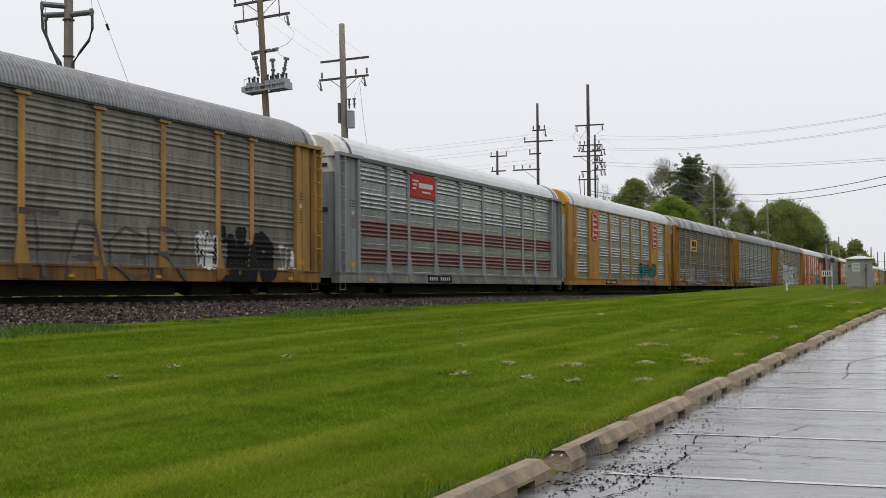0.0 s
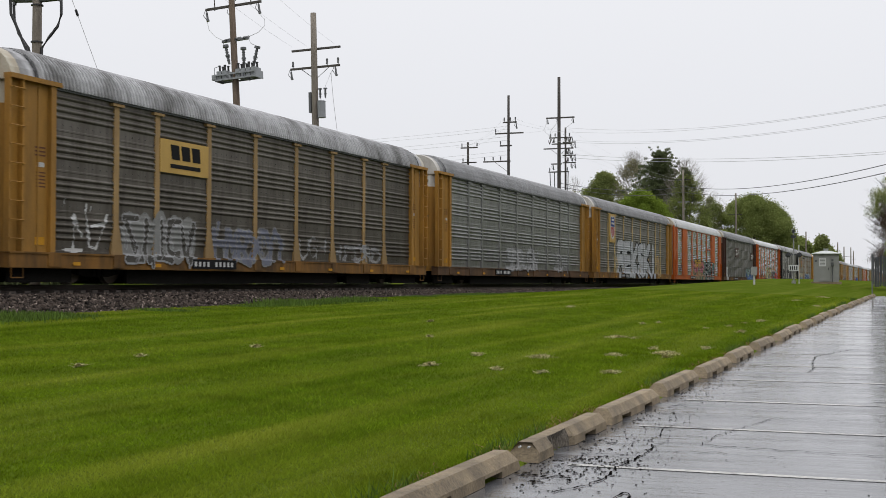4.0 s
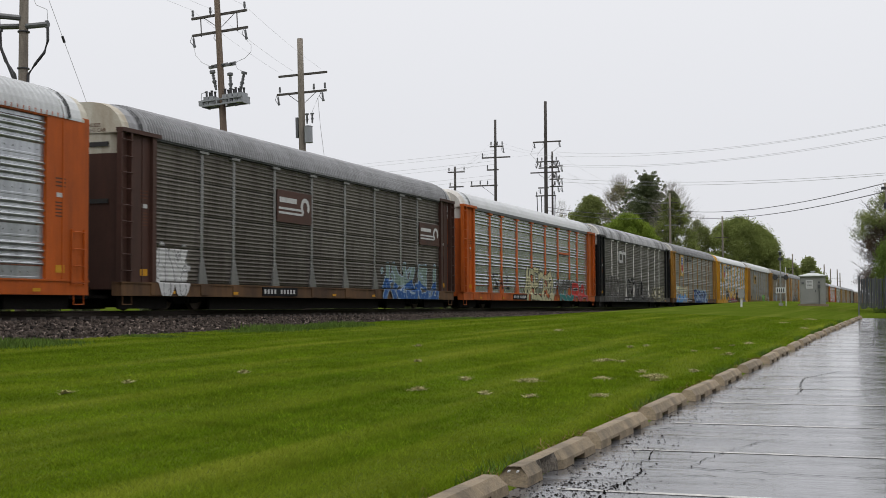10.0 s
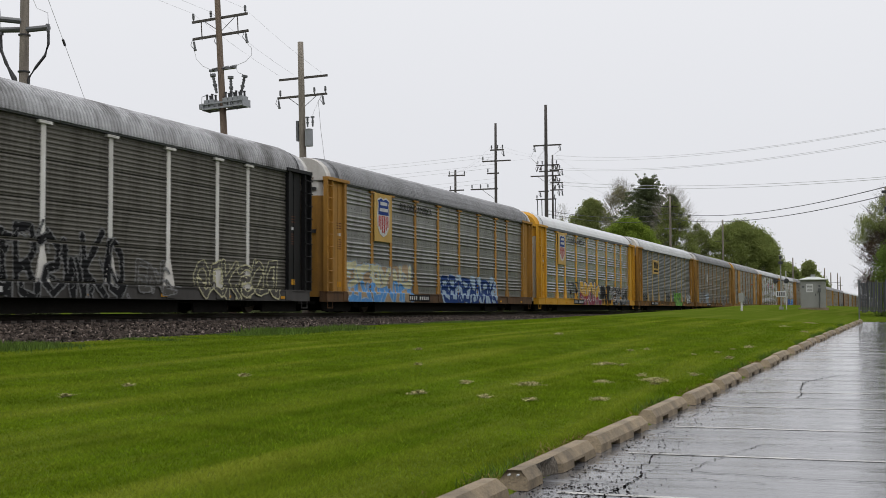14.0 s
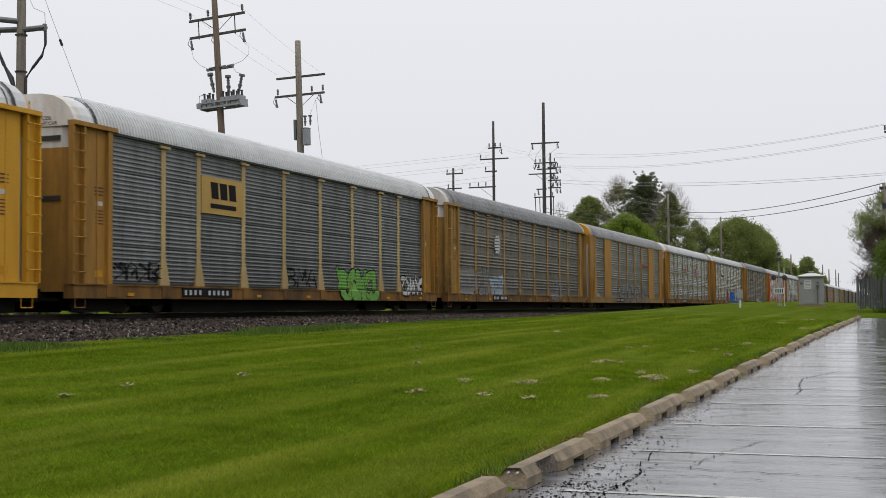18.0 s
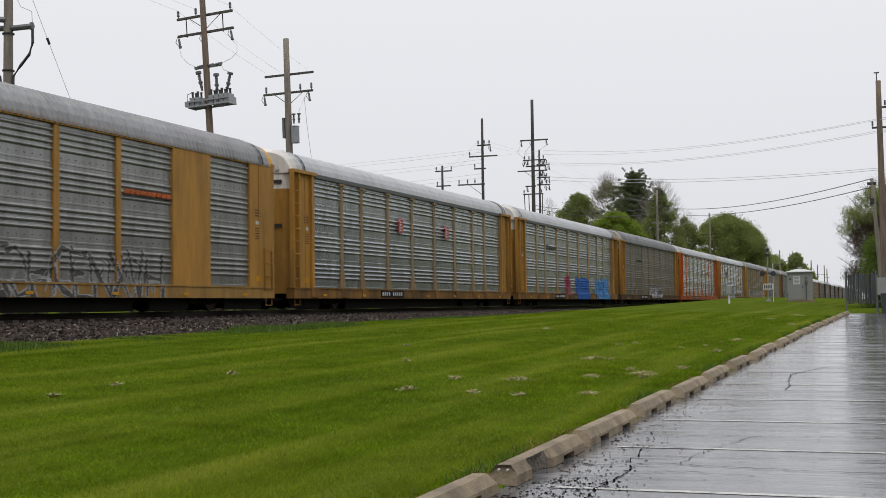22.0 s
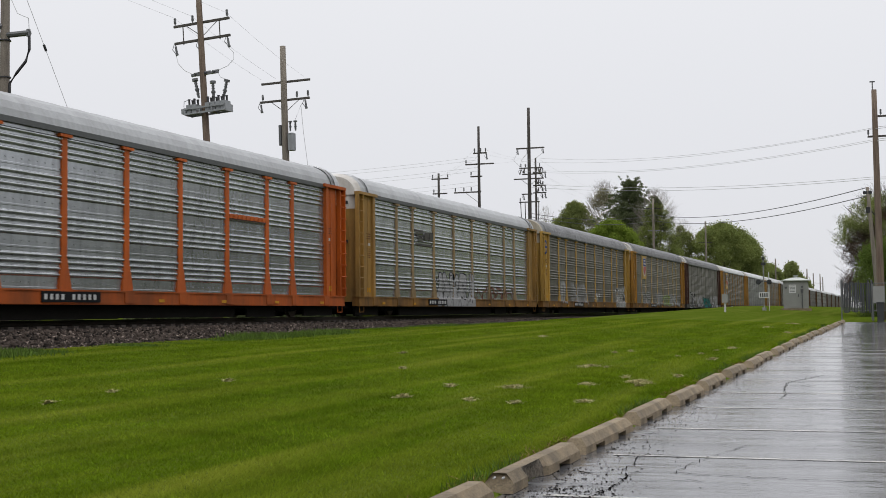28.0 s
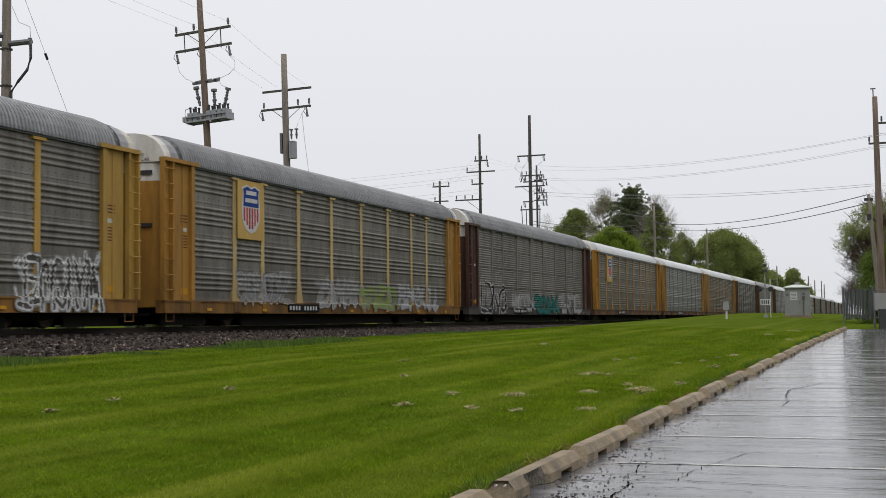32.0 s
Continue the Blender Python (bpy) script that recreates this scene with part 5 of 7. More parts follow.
# ---- kerb of concrete parking blocks ----
M["concrete"] = mat("weathered_concrete", (0.215, 0.165, 0.104), 0.85, var=0.28, scale=4, fine=60, second=(0.105, 0.082, 0.054), amount=0.9, bump=0.5, bump_scale=45, per_object=0.12)
# break face: a darker tone is put in so the hollow reads dark
M["concrete_break"] = mat("broken_concrete", (0.105, 0.09, 0.072), 0.95, var=0.6, scale=12, fine=50, bump=1.0, bump_scale=30)
def parking_block(length, broken=False):
    """One cast block: sloping sides, two slots under the front and back; the broken one has a bite out of its front."""
    g = Geo()
    h = length / 2
    q = random.Random(5)
    stations = []
    for a, b, slot in ((-h, -h + 0.42, 0), (-h + 0.42, -h + 0.78, 1), (-h + 0.78, h - 0.78, 0), (h - 0.78, h - 0.42, 1), (h - 0.42, h, 0)):
        n = 9 if broken else 1
        stations += [(a + (b - a) * i / n, slot) for i in range(n + 1)]
    for y, slot in stations:
        t = (y + h) / length
        bite = broken and 0.20 < t < 0.46
        d = (0.075 + 0.055 * q.random()) * math.sin((t - 0.20) / 0.26 * math.pi) ** 0.5 if bite else 0.0
        z = 0.0 if bite else 0.04 * slot
        jag = 0.02 * q.random() if bite else 0.0
        g.v += [(-0.118, y, 0.05 * slot), (0.118 - d * 0.9, y, z * 1.2), (0.114 - d, y + jag, 0.072 + d * 0.2), (0.056 - d * 0.12, y - jag, 0.146 - d * 0.10), (-0.056, y, 0.146), (-0.114, y, 0.072)]
    for i in range(len(stations) - 1):
        y = (stations[i][0] + stations[i + 1][0]) / 2
        for j in range(6):
            k = (j + 1) % 6
            g.f.append((i * 6 + j, i * 6 + k, i * 6 + 6 + k, i * 6 + 6 + j))
            g.m.append(1 if broken and j in (1, 2) and 0.20 < (y + h) / length < 0.46 else 0)
    e = (len(stations) - 1) * 6
    for i, s in ((0, 1), (e, -1)):          # ends lean back towards the top
        for j, d in ((2, 0.035), (3, 0.085), (4, 0.085), (5, 0.035)):
            x, y, z = g.v[i + j]
            g.v[i + j] = (x * (0.9 if j in (3, 4) else 1.0), y + s * d, z)
    g.f += [tuple(reversed(range(6))), tuple(e + j for j in range(6))]
    g.m += [0, 0]
    return g.mesh("parking_block", [M["concrete"], M["concrete_break"]])


block_mesh, broken_mesh = parking_block(2.20), parking_block(2.18, True)
far_ends = [3.4, 6.1, 8.74, 11.24, 13.67, 16.4, 18.96, 21.81, 24.93, 27.97, 30.53, 33.73]
while far_ends[-1] < 66.5:
    far_ends.append(far_ends[-1] + 2.86)
for i, y in enumerate(far_ends):
    yc = y - 1.10
    x = -2.86 + 0.025 * math.sin(i * 2.3) + (0.0 if yc < 40 else (yc - 40) * 0.009)
    ob = new("parking_block", broken_mesh if i == 3 else block_mesh)
    ob.matrix_basis = pose(x, yc, float(lot_z(yc)) + 0.002, 0.66, 0.5 * math.sin(i * 1.7), 1.3 * math.sin(i * 3.1))
    if i == 3:
        g = Geo()
        for bx in (-0.03, 0.04):
            g.tube([(bx, -1.095, 0.115), (bx, -1.05, 0.115)], 0.008, 6)
        part("bolt_hole", g.mesh("bolt_hole", [M["p_white"]]), ob, "pale filled bolt holes")
    tagged(ob, "cracked grey concrete parking block with a broken front" if i == 3 else "weathered grey-brown concrete parking block at the lawn's edge", "parking block", "parking blocks along the lot")

# cracks: dark, slightly sunk lines in the asphalt
M["crack"] = mat("crack", (0.004, 0.004, 0.004), 0.9, var=0.3, spec=0.0)


def crack(pts, w, seed):
    rng = random.Random(seed)
    fine = []
    for (x0, y0), (x1, y1) in zip(pts, pts[1:]):
        n = max(2, int(math.hypot(x1 - x0, y1 - y0) / 0.07))
        for i in range(n):
            t = i / n
            fine.append((x0 + (x1 - x0) * t + rng.uniform(-.022, .022), y0 + (y1 - y0) * t + rng.uniform(-.03, .03)))
    fine.append(pts[-1])
    g = Geo()
    for (x0, y0), (x1, y1) in zip(fine, fine[1:]):
        d = math.hypot(x1 - x0, y1 - y0) + 1e-6
        ww = w * rng.uniform(0.4, 1.4) / 2
        nx, ny = -(y1 - y0) / d * ww, (x1 - x0) / d * ww
        g.quad(*[(x, y, float(lot_z(y)) + 0.006) for x, y in ((x0 - nx, y0 - ny), (x1 - nx, y1 - ny), (x1 + nx, y1 + ny), (x0 + nx, y0 + ny))])
    part("crack", g.mesh("crack", [M["crack"]]), lot)


for i, (pts, w) in enumerate((
        ([(-2.3, 7.9), (-2.15, 8.25), (-2.1, 8.63), (-2.14, 9.07), (-2.1, 9.37), (-2.07, 9.9), (-2.14, 10.34), (-2.04, 10.49), (-1.76, 10.45), (-1.2, 10.36), (0.6, 10.2), (3, 10.3)], .03),
        ([(-2.68, 10.34), (-2.46, 10.32), (-2.14, 10.34)], .022), ([(-1.9, 7.6), (-1.85, 8.07), (-1.75, 7.8), (-1.5, 7.6)], .03),
        ([(-2.2, 10.5), (-2.2, 10.96), (-2.26, 11.37), (-2.2, 11.7)], .02), ([(-2.2, 10.96), (-1.2, 10.95), (0.4, 11.1)], .015),
        ([(-1.29, 23.6), (-1.73, 21.63), (-1.67, 20.14), (-1.56, 18.97), (-1.57, 18.16)], .032), ([(-1.57, 18.16), (-1.2, 18.21), (-0.4, 18.12), (2, 18.4)], .03),
        ([(-2.2, 15.0), (-1.2, 15.6), (0.8, 15.5)], .025), ([(-2.5, 12.55), (-1.6, 12.5), (-0.4, 12.7), (1.6, 12.6)], .022), ([(-2.3, 17.2), (-1.6, 17.35), (0.2, 17.2), (2.2, 17.3)], .022), ([(-1.6, 20.9), (-0.6, 20.8), (1.8, 21.0)], .025), ([(-2.14, 9.9), (-1.6, 10.05), (-1.1, 9.95)], .02), ([(-1.76, 10.45), (-1.70, 11.1), (-1.62, 11.6), (-1.4, 12.5)], .018), ([(-2.4, 13.2), (-1.5, 13.1), (1.2, 13.4)], .015), ([(-1.29, 23.6), (-0.9, 24.2), (0.2, 24.3)], .03))):
    crack(pts, w * 0.46, i)

# bits of bark and gravel washed along the blocks
M["debris"] = mat("wet_bark_crumbs", (0.006, 0.005, 0.004), 0.9, var=0.4, per_island=0.5, spec=0.0)
rng = np.random.default_rng(3)
pv, pf = [], []


def crumb(x, y, z, s, flat, ang):
    k = len(pv)
    c, d = math.cos(ang), math.sin(ang)
    for dx, dy, dz in ((-1, 0, 0), (0, -.6, 0), (1, 0, 0), (0, .6, 0), (0, 0, .8)):
        pv.append((x + s * (dx * c - dy * d) * flat, y + s * (dx * d + dy * c), z + s * dz * 0.35))
    for f in ((0, 1, 4), (1, 2, 4), (2, 3, 4), (3, 0, 4)):
        pf.append(tuple(k + i for i in f))


for i in range(950):
    yy = 5.5 + abs(rng.normal(0, 1)) * 8.5
    xx = -2.72 + abs(rng.normal(0, 0.30)) + (0.15 if yy < 10 else 0)
    crumb(xx, yy, float(lot_z(yy)) + 0.003, 0.005 + 0.017 * rng.random() ** 2, 1, rng.uniform(0, 6))
for i in range(330):
    xx, yy = -2.35 + rng.normal(0, 0.22), 9.1 + rng.normal(0, 0.45)
    crumb(xx, yy, float(lot_z(yy)) + 0.003, rng.uniform(0.008, 0.019), 1, rng.uniform(0, 6))
for i in range(160):
    xx, yy = rng.uniform(-2.4, 2.5), rng.uniform(6, 40)
    crumb(xx, yy, float(lot_z(yy)) + 0.003, rng.uniform(0.006, 0.014), 1, rng.uniform(0, 6))
for (xx, yy) in ((-2.64, 8.5), (-2.52, 8.28), (-2.60, 8.55), (-2.4, 8.5), (-2.48, 10.33), (-2.58, 11.9), (-2.5, 8.52), (-2.7, 8.6)):
    for j in range(5):
        crumb(xx + rng.normal(0, 0.05), yy + rng.normal(0, 0.03), float(lot_z(yy)) + 0.004, rng.uniform(0.010, 0.02), 1.6, rng.uniform(-.4, .4))
me = bpy.data.meshes.new("bark_debris")
me.from_pydata(pv, [], pf)
me.materials.append(M["debris"])
tagged(part("bark_debris", me), "dark wet crumbs of bark and gravel on the asphalt", "debris", kind="stuff")

# ---- lawn: blades, weeds by the ballast, cut grass ----
M["blade"] = mat("grass_blade", (0.116, 0.173, 0.008), 0.85, var=0.36, scale=0.22, fine=1.3, second=(0.086, 0.146, 0.007), amount=0.9, spec=0.0, per_island=0.30)
mow_stripes(M["blade"], (0.235, 0.272, 0.030))
thin_leaf(M["blade"], 0.45)
M["tuft"] = thin_leaf(mat("tuft_blade", (0.165, 0.225, 0.016), 0.85, var=0.3, scale=0.5, fine=2.0, second=(0.105, 0.160, 0.009), amount=0.9, spec=0.0, per_island=0.4), 0.45)
M["weed"] = mat("weed_leaf", (0.078, 0.128, 0.020), 0.9, var=0.2, scale=2, second=(0.050, 0.088, 0.014), amount=0.8, spec=0.15, per_island=0.4)
M["straw"] = mat("dry_cut_grass", (0.36, 0.33, 0.165), 0.95, spec=0.0, var=0.2, second=(0.27, 0.235, 0.11), amount=0.6, per_island=0.35)


def blades(name, xs, ys, hs, ws, m, lean, label, seed, base=None):
    r = np.random.default_rng(seed)
    n = len(xs)
    a = r.uniform(0, 2 * math.pi, n)
    zs = (ground_z(xs, ys) if base is None else base) - 0.005
    dx, dy = np.cos(a) * ws, np.sin(a) * ws
    lx, ly = r.normal(0, lean, n) * hs, r.normal(0, lean, n) * hs
    v = np.empty((n, 3, 3))
    v[:, 0] = np.stack([xs - dx, ys - dy, zs], -1)
    v[:, 1] = np.stack([xs + dx, ys + dy, zs], -1)
    v[:, 2] = np.stack([xs + lx, ys + ly, zs + hs], -1)
    f = np.arange(n * 3).reshape(n, 3)
    return tagged(part(name, fast_mesh(name, v.reshape(-1, 3), f, [m])), label, "grass", kind="stuff")


r = np.random.default_rng(11)
# blades cover the camera's field only and widen with distance to fit its view
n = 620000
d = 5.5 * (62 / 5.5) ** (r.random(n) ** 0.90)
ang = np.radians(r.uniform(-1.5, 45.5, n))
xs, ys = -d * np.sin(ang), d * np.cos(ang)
ok = (xs < -2.99 + 0.03 * np.sin(ys * 3)) & (xs > -16.95)
xs, ys, d = xs[ok], ys[ok], d[ok]
lumpy = 0.75 + 0.5 * np.abs(np.sin(xs * 1.7 + 0.3 * np.sin(ys * 0.4)) * np.cos(ys * 0.31 + xs * 0.6))
edge = np.exp(-((xs + 3.15) / 0.28) ** 2)
hs = r.uniform(0.020, 0.040, len(xs)) * lumpy * (1 + 0.55 * edge * (r.random(len(xs)) < 0.4))
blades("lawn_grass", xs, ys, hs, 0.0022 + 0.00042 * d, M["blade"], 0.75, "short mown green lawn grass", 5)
# tufts that stand a little above the cut, also widened with distance from the camera
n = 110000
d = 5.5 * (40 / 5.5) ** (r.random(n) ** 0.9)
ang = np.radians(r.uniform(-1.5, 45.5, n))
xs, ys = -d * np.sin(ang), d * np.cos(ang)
tuft = np.sin(xs * 2.3 + 1.5 * np.sin(ys * 0.7)) + np.sin(ys * 1.1 + xs * 0.8) + r.normal(0, 0.5, n) > 0.55
ok = (xs < -3.0) & (xs > -16.6) & tuft
xs, ys, d = xs[ok], ys[ok], d[ok]
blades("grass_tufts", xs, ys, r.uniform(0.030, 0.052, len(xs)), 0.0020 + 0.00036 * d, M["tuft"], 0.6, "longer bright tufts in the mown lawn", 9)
# long grass left standing along the ballast and the parking blocks
n = 42000
ys = r.uniform(12, 62, n)
xs = -16.0 + r.normal(0, 0.36, n) - 0.15 * np.sin(ys * 0.35)
tall = np.clip(np.sin(ys * 0.45) * 0.55 + np.sin(ys * 1.3 + 1) * 0.45 + 0.3 * np.sin(ys * 3.7) + 0.35, 0.0, 1.3) * np.clip((60 - ys) / 30, 0.25, 1)
grown = tall > 0.16
xs, ys, tall = xs[grown], ys[grown], tall[grown]
n = len(xs)
blades("weeds", xs, ys, r.uniform(0.04, 0.16, n) * tall, np.full(n, 0.014), M["weed"], 0.3, "long uncut grass and weeds beside the ballast", 6, ground_z(xs, ys) + 0.02)
n = 5200
ys = r.uniform(5, 60, n)
xs = -3.02 - np.abs(r.normal(0, 0.07, n))
keep = np.sin(ys * 2.1) + np.sin(ys * 0.9) > 0.2
blades("edge_grass", xs[keep], ys[keep], r.uniform(0.05, 0.17, n)[keep], np.full(keep.sum(), 0.006), M["weed"], 0.5, "ragged grass along the parking blocks", 7)
# dry litter caught between the lawn and the blocks
M["litter"] = mat("dry_brown_litter", (0.19, 0.125, 0.06), 0.95, var=0.3, per_island=0.5, spec=0.0)
n = 3600
ys = 5 + 22 * r.random(n) ** 1.4
xs = -2.99 - np.abs(r.normal(0, 0.085, n))
keep = np.sin(ys * 1.7 + 1) + np.sin(ys * 4.3) > -0.3
blades("dry_litter", xs[keep], ys[keep], r.uniform(0.015, 0.05, n)[keep], np.full(keep.sum(), 0.007), M["litter"], 1.8, "dry brown litter along the parking blocks", 8, ground_z(xs, ys)[keep] + 0.01)
# clumps of dried clippings
clumps = [(-5.45, 23.2, .34), (-5.28, 17.7, .32), (-3.9, 20.0, .38), (-6.13, 17.3, .16), (-9.78, 35.7, .45), (-3.55, 21.7, .15), (-4.98, 52.8, .4), (-3.87, 16.1, .16), (-4.5, 18.9, .22), (-9.17, 16.2, .20),
          (-9.5, 13.8, .10), (-9.26, 12.2, .10), (-6.09, 15.3, .20), (-9.84, 24.8, .15), (-8.07, 20.3, .12), (-4.51, 60.0, .6), (-3.74, 47.1, .35), (-3.75, 27.5, .22), (-4.0, 33.0, .3), (-4.6, 15.4, .14)]
clumps += [(-3.5 - 3.4 * r.random(), 13 + 20 * r.random(), 0.06 + 0.06 * r.random()) for i in range(9)]
for i, (x, y, s) in enumerate(clumps):
    s = s * (0.7 if x < -8 else 1.05)
    n = int(340 * s / 0.3) + 40
    a, q = r.uniform(0, 6.283, n), np.sqrt(r.random(n))
    xs, ys = x + q * np.cos(a) * s * 0.62 * (0.6 + 0.4 * np.sin(a * 2 + i)), y + q * np.sin(a) * s * 1.3 * (0.7 + 0.3 * np.cos(a * 3 + i))
    ob = blades("grass_clump", xs, ys, r.uniform(0.008, 0.03, n), r.uniform(0.007, 0.02, n), M["straw"], 2.2, "", 20 + i, ground_z(xs, ys) + 0.045 * (1 - q))
    del ob["kind"]
    tagged(ob, "small clump of dry straw-coloured grass clippings on the lawn", "grass clippings", "dry clippings on the lawn")

# ---- loose ballast stones ----
M["stone"] = mat("crushed_stone", (0.042, 0.033, 0.027), 0.92, var=0.3, scale=20, fine=60, second=(0.022, 0.016, 0.015), amount=0.7, per_island=0.95, spec=0.1)


M["stone_pale"] = mat("pale_crushed_stone", (0.185, 0.150, 0.128), 0.9, var=0.3, scale=20, fine=60, second=(0.10, 0.08, 0.075), amount=0.7, per_island=0.5, spec=0.1)


def stones(n, x0, x1, y0, y1, s0, s1, seed, m="stone"):
    q = np.random.default_rng(seed)
    xs, ys = q.uniform(x0, x1, n), y0 + (y1 - y0) * q.random(n) ** 1.3
    xs2 = np.array([p[0] for p in bp_][::-1])
    zs2 = np.array([p[1] for p in bp_][::-1])
    zs = np.interp(xs, xs2, zs2)
    base = np.array([(1, 0, 0), (-1, 0, 0), (0, 1, 0), (0, -1, 0), (0, 0, 1), (0, 0, -1)], float)
    tri = np.array([(0, 2, 4), (2, 1, 4), (1, 3, 4), (3, 0, 4), (2, 0, 5), (1, 2, 5), (3, 1, 5), (0, 3, 5)])
    sc = q.uniform(s0, s1, n)
    v = base[None] * sc[:, None, None] * q.uniform(0.55, 1.25, (n, 6, 1))
    a, b = q.uniform(0, 6.28, n), q.uniform(-1.2, 1.2, n)
    ca, sa, cb, sb = np.cos(a)[:, None], np.sin(a)[:, None], np.cos(b)[:, None], np.sin(b)[:, None]
    x, y, z = v[..., 0], v[..., 1], v[..., 2]
    y, z = y * cb - z * sb, y * sb + z * cb
    x, y = x * ca - y * sa, x * sa + y * ca
    v = np.stack([x + xs[:, None], y + ys[:, None], z + zs[:, None] + sc[:, None] * 0.3], -1)
    f = (tri[None] + 6 * np.arange(n)[:, None, None]).reshape(-1, 3)
    return fast_mesh("ballast_stones", v.reshape(-1, 3), f, [M[m]])


tagged(part("ballast_stones", stones(7000, -20.9, -16.65, 13, 85, 0.026, 0.065, 18, "stone_pale")), "pale grey stones among the ballast", "ballast", kind="stuff")
tagged(part("ballast_stones", stones(34000, -20.9, -16.65, 13, 85, 0.030, 0.080, 8)), "loose grey and brown crushed ballast stones", "ballast", kind="stuff")


# ---- utility poles, wires, signals ----
M["pole"] = mat("weathered_pole_wood", (0.19, 0.165, 0.135), 0.9, var=0.25, scale=1.2, fine=25, second=(0.10, 0.085, 0.07), amount=0.7, stretch=(6, 6, 0.5))
M["pole_brown"] = mat("brown_pole_wood", (0.155, 0.115, 0.085), 0.9, var=0.25, scale=1.2, fine=25, second=(0.07, 0.045, 0.035), amount=0.7, stretch=(6, 6, 0.5))
M["pole_dark"] = mat("creosoted_pole_wood", (0.055, 0.048, 0.044), 0.9, var=0.3, scale=1.5, fine=25, stretch=(6, 6, 0.5))
M["arm"] = mat("crossarm_timber", (0.066, 0.059, 0.052), 0.9, var=0.25)
M["insulator"] = mat("grey_insulator", (0.085, 0.088, 0.092), 0.35, var=0.2)
M["can"] = mat("grey_enamel", (0.215, 0.225, 0.235), 0.45, var=0.12, metal=0.1)
M["cable"] = mat("black_cable", (0.02, 0.02, 0.022), 0.6, var=0.2)
M["wire"] = mat("aluminium_wire", (0.42, 0.42, 0.43), 0.5, var=0.1, metal=0.3)


def wood_pole(x, y, top, r, m="pole", lean=(0, 0), label="tall weathered wooden utility pole beside the railway", base=None, cat="utility pole"):
    z0 = float(ground_z(x, y)) if base is None else base
    p = thing("utility_pole", label, cat, pose(x, y, z0), "utility poles")
    g = Geo()
    n = 7
    g.tube([(lean[0] * i / n, lean[1] * i / n, (top - z0) * i / n) for i in range(n + 1)], r * 1.15, 10, 0, r * 0.75)
    part("shaft", g.mesh("shaft", [M[m]], True), p)
    p["z0"] = z0
    return p


def arm(p, z, x0, x1, m="arm", t=0.042, dy=0.16, pins=(), hang=(), brace=True, tilt=0.0):
    """A crossarm across the line, with pin insulators above and strings below."""
    z -= p["z0"]
    g = Geo()
    g.box(x0, x1, dy - t, dy + t, z - t * 1.2, z + t * 1.2)
    a = part("crossarm", g.mesh("crossarm", [M[m]]), p)
    if brace:
        g = Geo()
        for s in (x0 * 0.55, x1 * 0.55):
            g.tube([(s, dy, z - 0.05), (0, dy, z - 0.05 - abs(s) * 0.75)], 0.016, 4)
        part("brace", g.mesh("brace", [M["arm"]]), p)
    for x in pins:
        part("insulator", cached(("pin",), pin_mesh), a, at=pose(x, dy, z + t))
    for x in hang:
        part("insulator", cached(("string",), string_mesh), a, at=pose(x, dy, z - t))
    return a


def pin_mesh():
    g = Geo()
    g.tube([(0, 0, 0), (0, 0, 0.09)], 0.022, 6)
    g.tube([(0, 0, 0.08), (0, 0, 0.34)], 0.052, 8, 0, 0.044)
    for i in range(4):
        g.tube([(0, 0, 0.11 + i * 0.058), (0, 0, 0.135 + i * 0.058)], 0.066, 8, 0, 0.05)
    return g.mesh("insulator", [M["insulator"]])


def string_mesh():
    g = Geo()
    g.tube([(0, 0, 0.05), (0.03, 0, -0.10)], 0.02, 6)
    g.tube([(0.02, 0, -0.08), (0.06, 0, -0.40)], 0.05, 8)
    g.tube([(0.06, 0, -0.40), (0.07, 0, -0.47)], 0.07, 8)
    g.tube([(-0.02, -0.04, 0.02), (-0.10, -0.08, -0.22), (0.05, -0.03, -0.44)], 0.016, 4)
    return g.mesh("insulator", [M["insulator"]])


def bushing_mesh():
    g = Geo()
    g.tube([(0, 0, 0), (0, 0, 0.62)], 0.055, 8)
    for i in range(5):
        g.tube([(0, 0, 0.12 + i * 0.09), (0, 0, 0.15 + i * 0.09)], 0.075, 8)
    g.tube([(0, 0, 0.26), (0, 0, 0.31)], 0.10, 8)
    g.tube([(0, 0, 0.58), (0, 0, 0.66)], 0.13, 10)
    return g.mesh("bushing", [M["insulator"]])


def cables(p, runs, r, m="cable", name="cable"):
    for pts in runs:
        g = Geo()
        g.tube(pts, r, 5)
        part(name, g.mesh(name, [M[m]]), p)


def bow(a, b, sag, n=10):
    return [(a[0] + (b[0] - a[0]) * t, a[1] + (b[1] - a[1]) * t, a[2] + (b[2] - a[2]) * t - sag * 4 * t * (1 - t)) for t in [i / n for i in range(n + 1)]]


# riser pole with cable terminations
p1 = wood_pole(-28, 34.5, 15.5, 0.18, label="thick weathered riser pole with looping black cables")
z = 11.0 - p1["z0"]
for x0, x1, dy, dz in ((0.12, 1.0, 0, 0), (-1.0, -0.12, 0, 0.02), (-0.75, -0.05, -0.5, 0.28)):
    g = Geo()
    g.tube([(x0, dy * 0.2, z + dz), (x1, dy, z + dz)] if x0 > 0 else [(x1, dy * 0.2, z + dz), (x0, dy, z + dz + 0.06)], 0.10, 8)
    g.tube([(x1 - 0.05, dy, z + dz - 0.12), (x1 - 0.05, dy, z + dz + 0.12)] if x0 > 0 else [(x0 + 0.05, dy, z + dz - 0.12), (x0 + 0.05, dy, z + dz + 0.12)], 0.07, 8)
    part("termination", g.mesh("termination", [M["insulator"]]), p1)
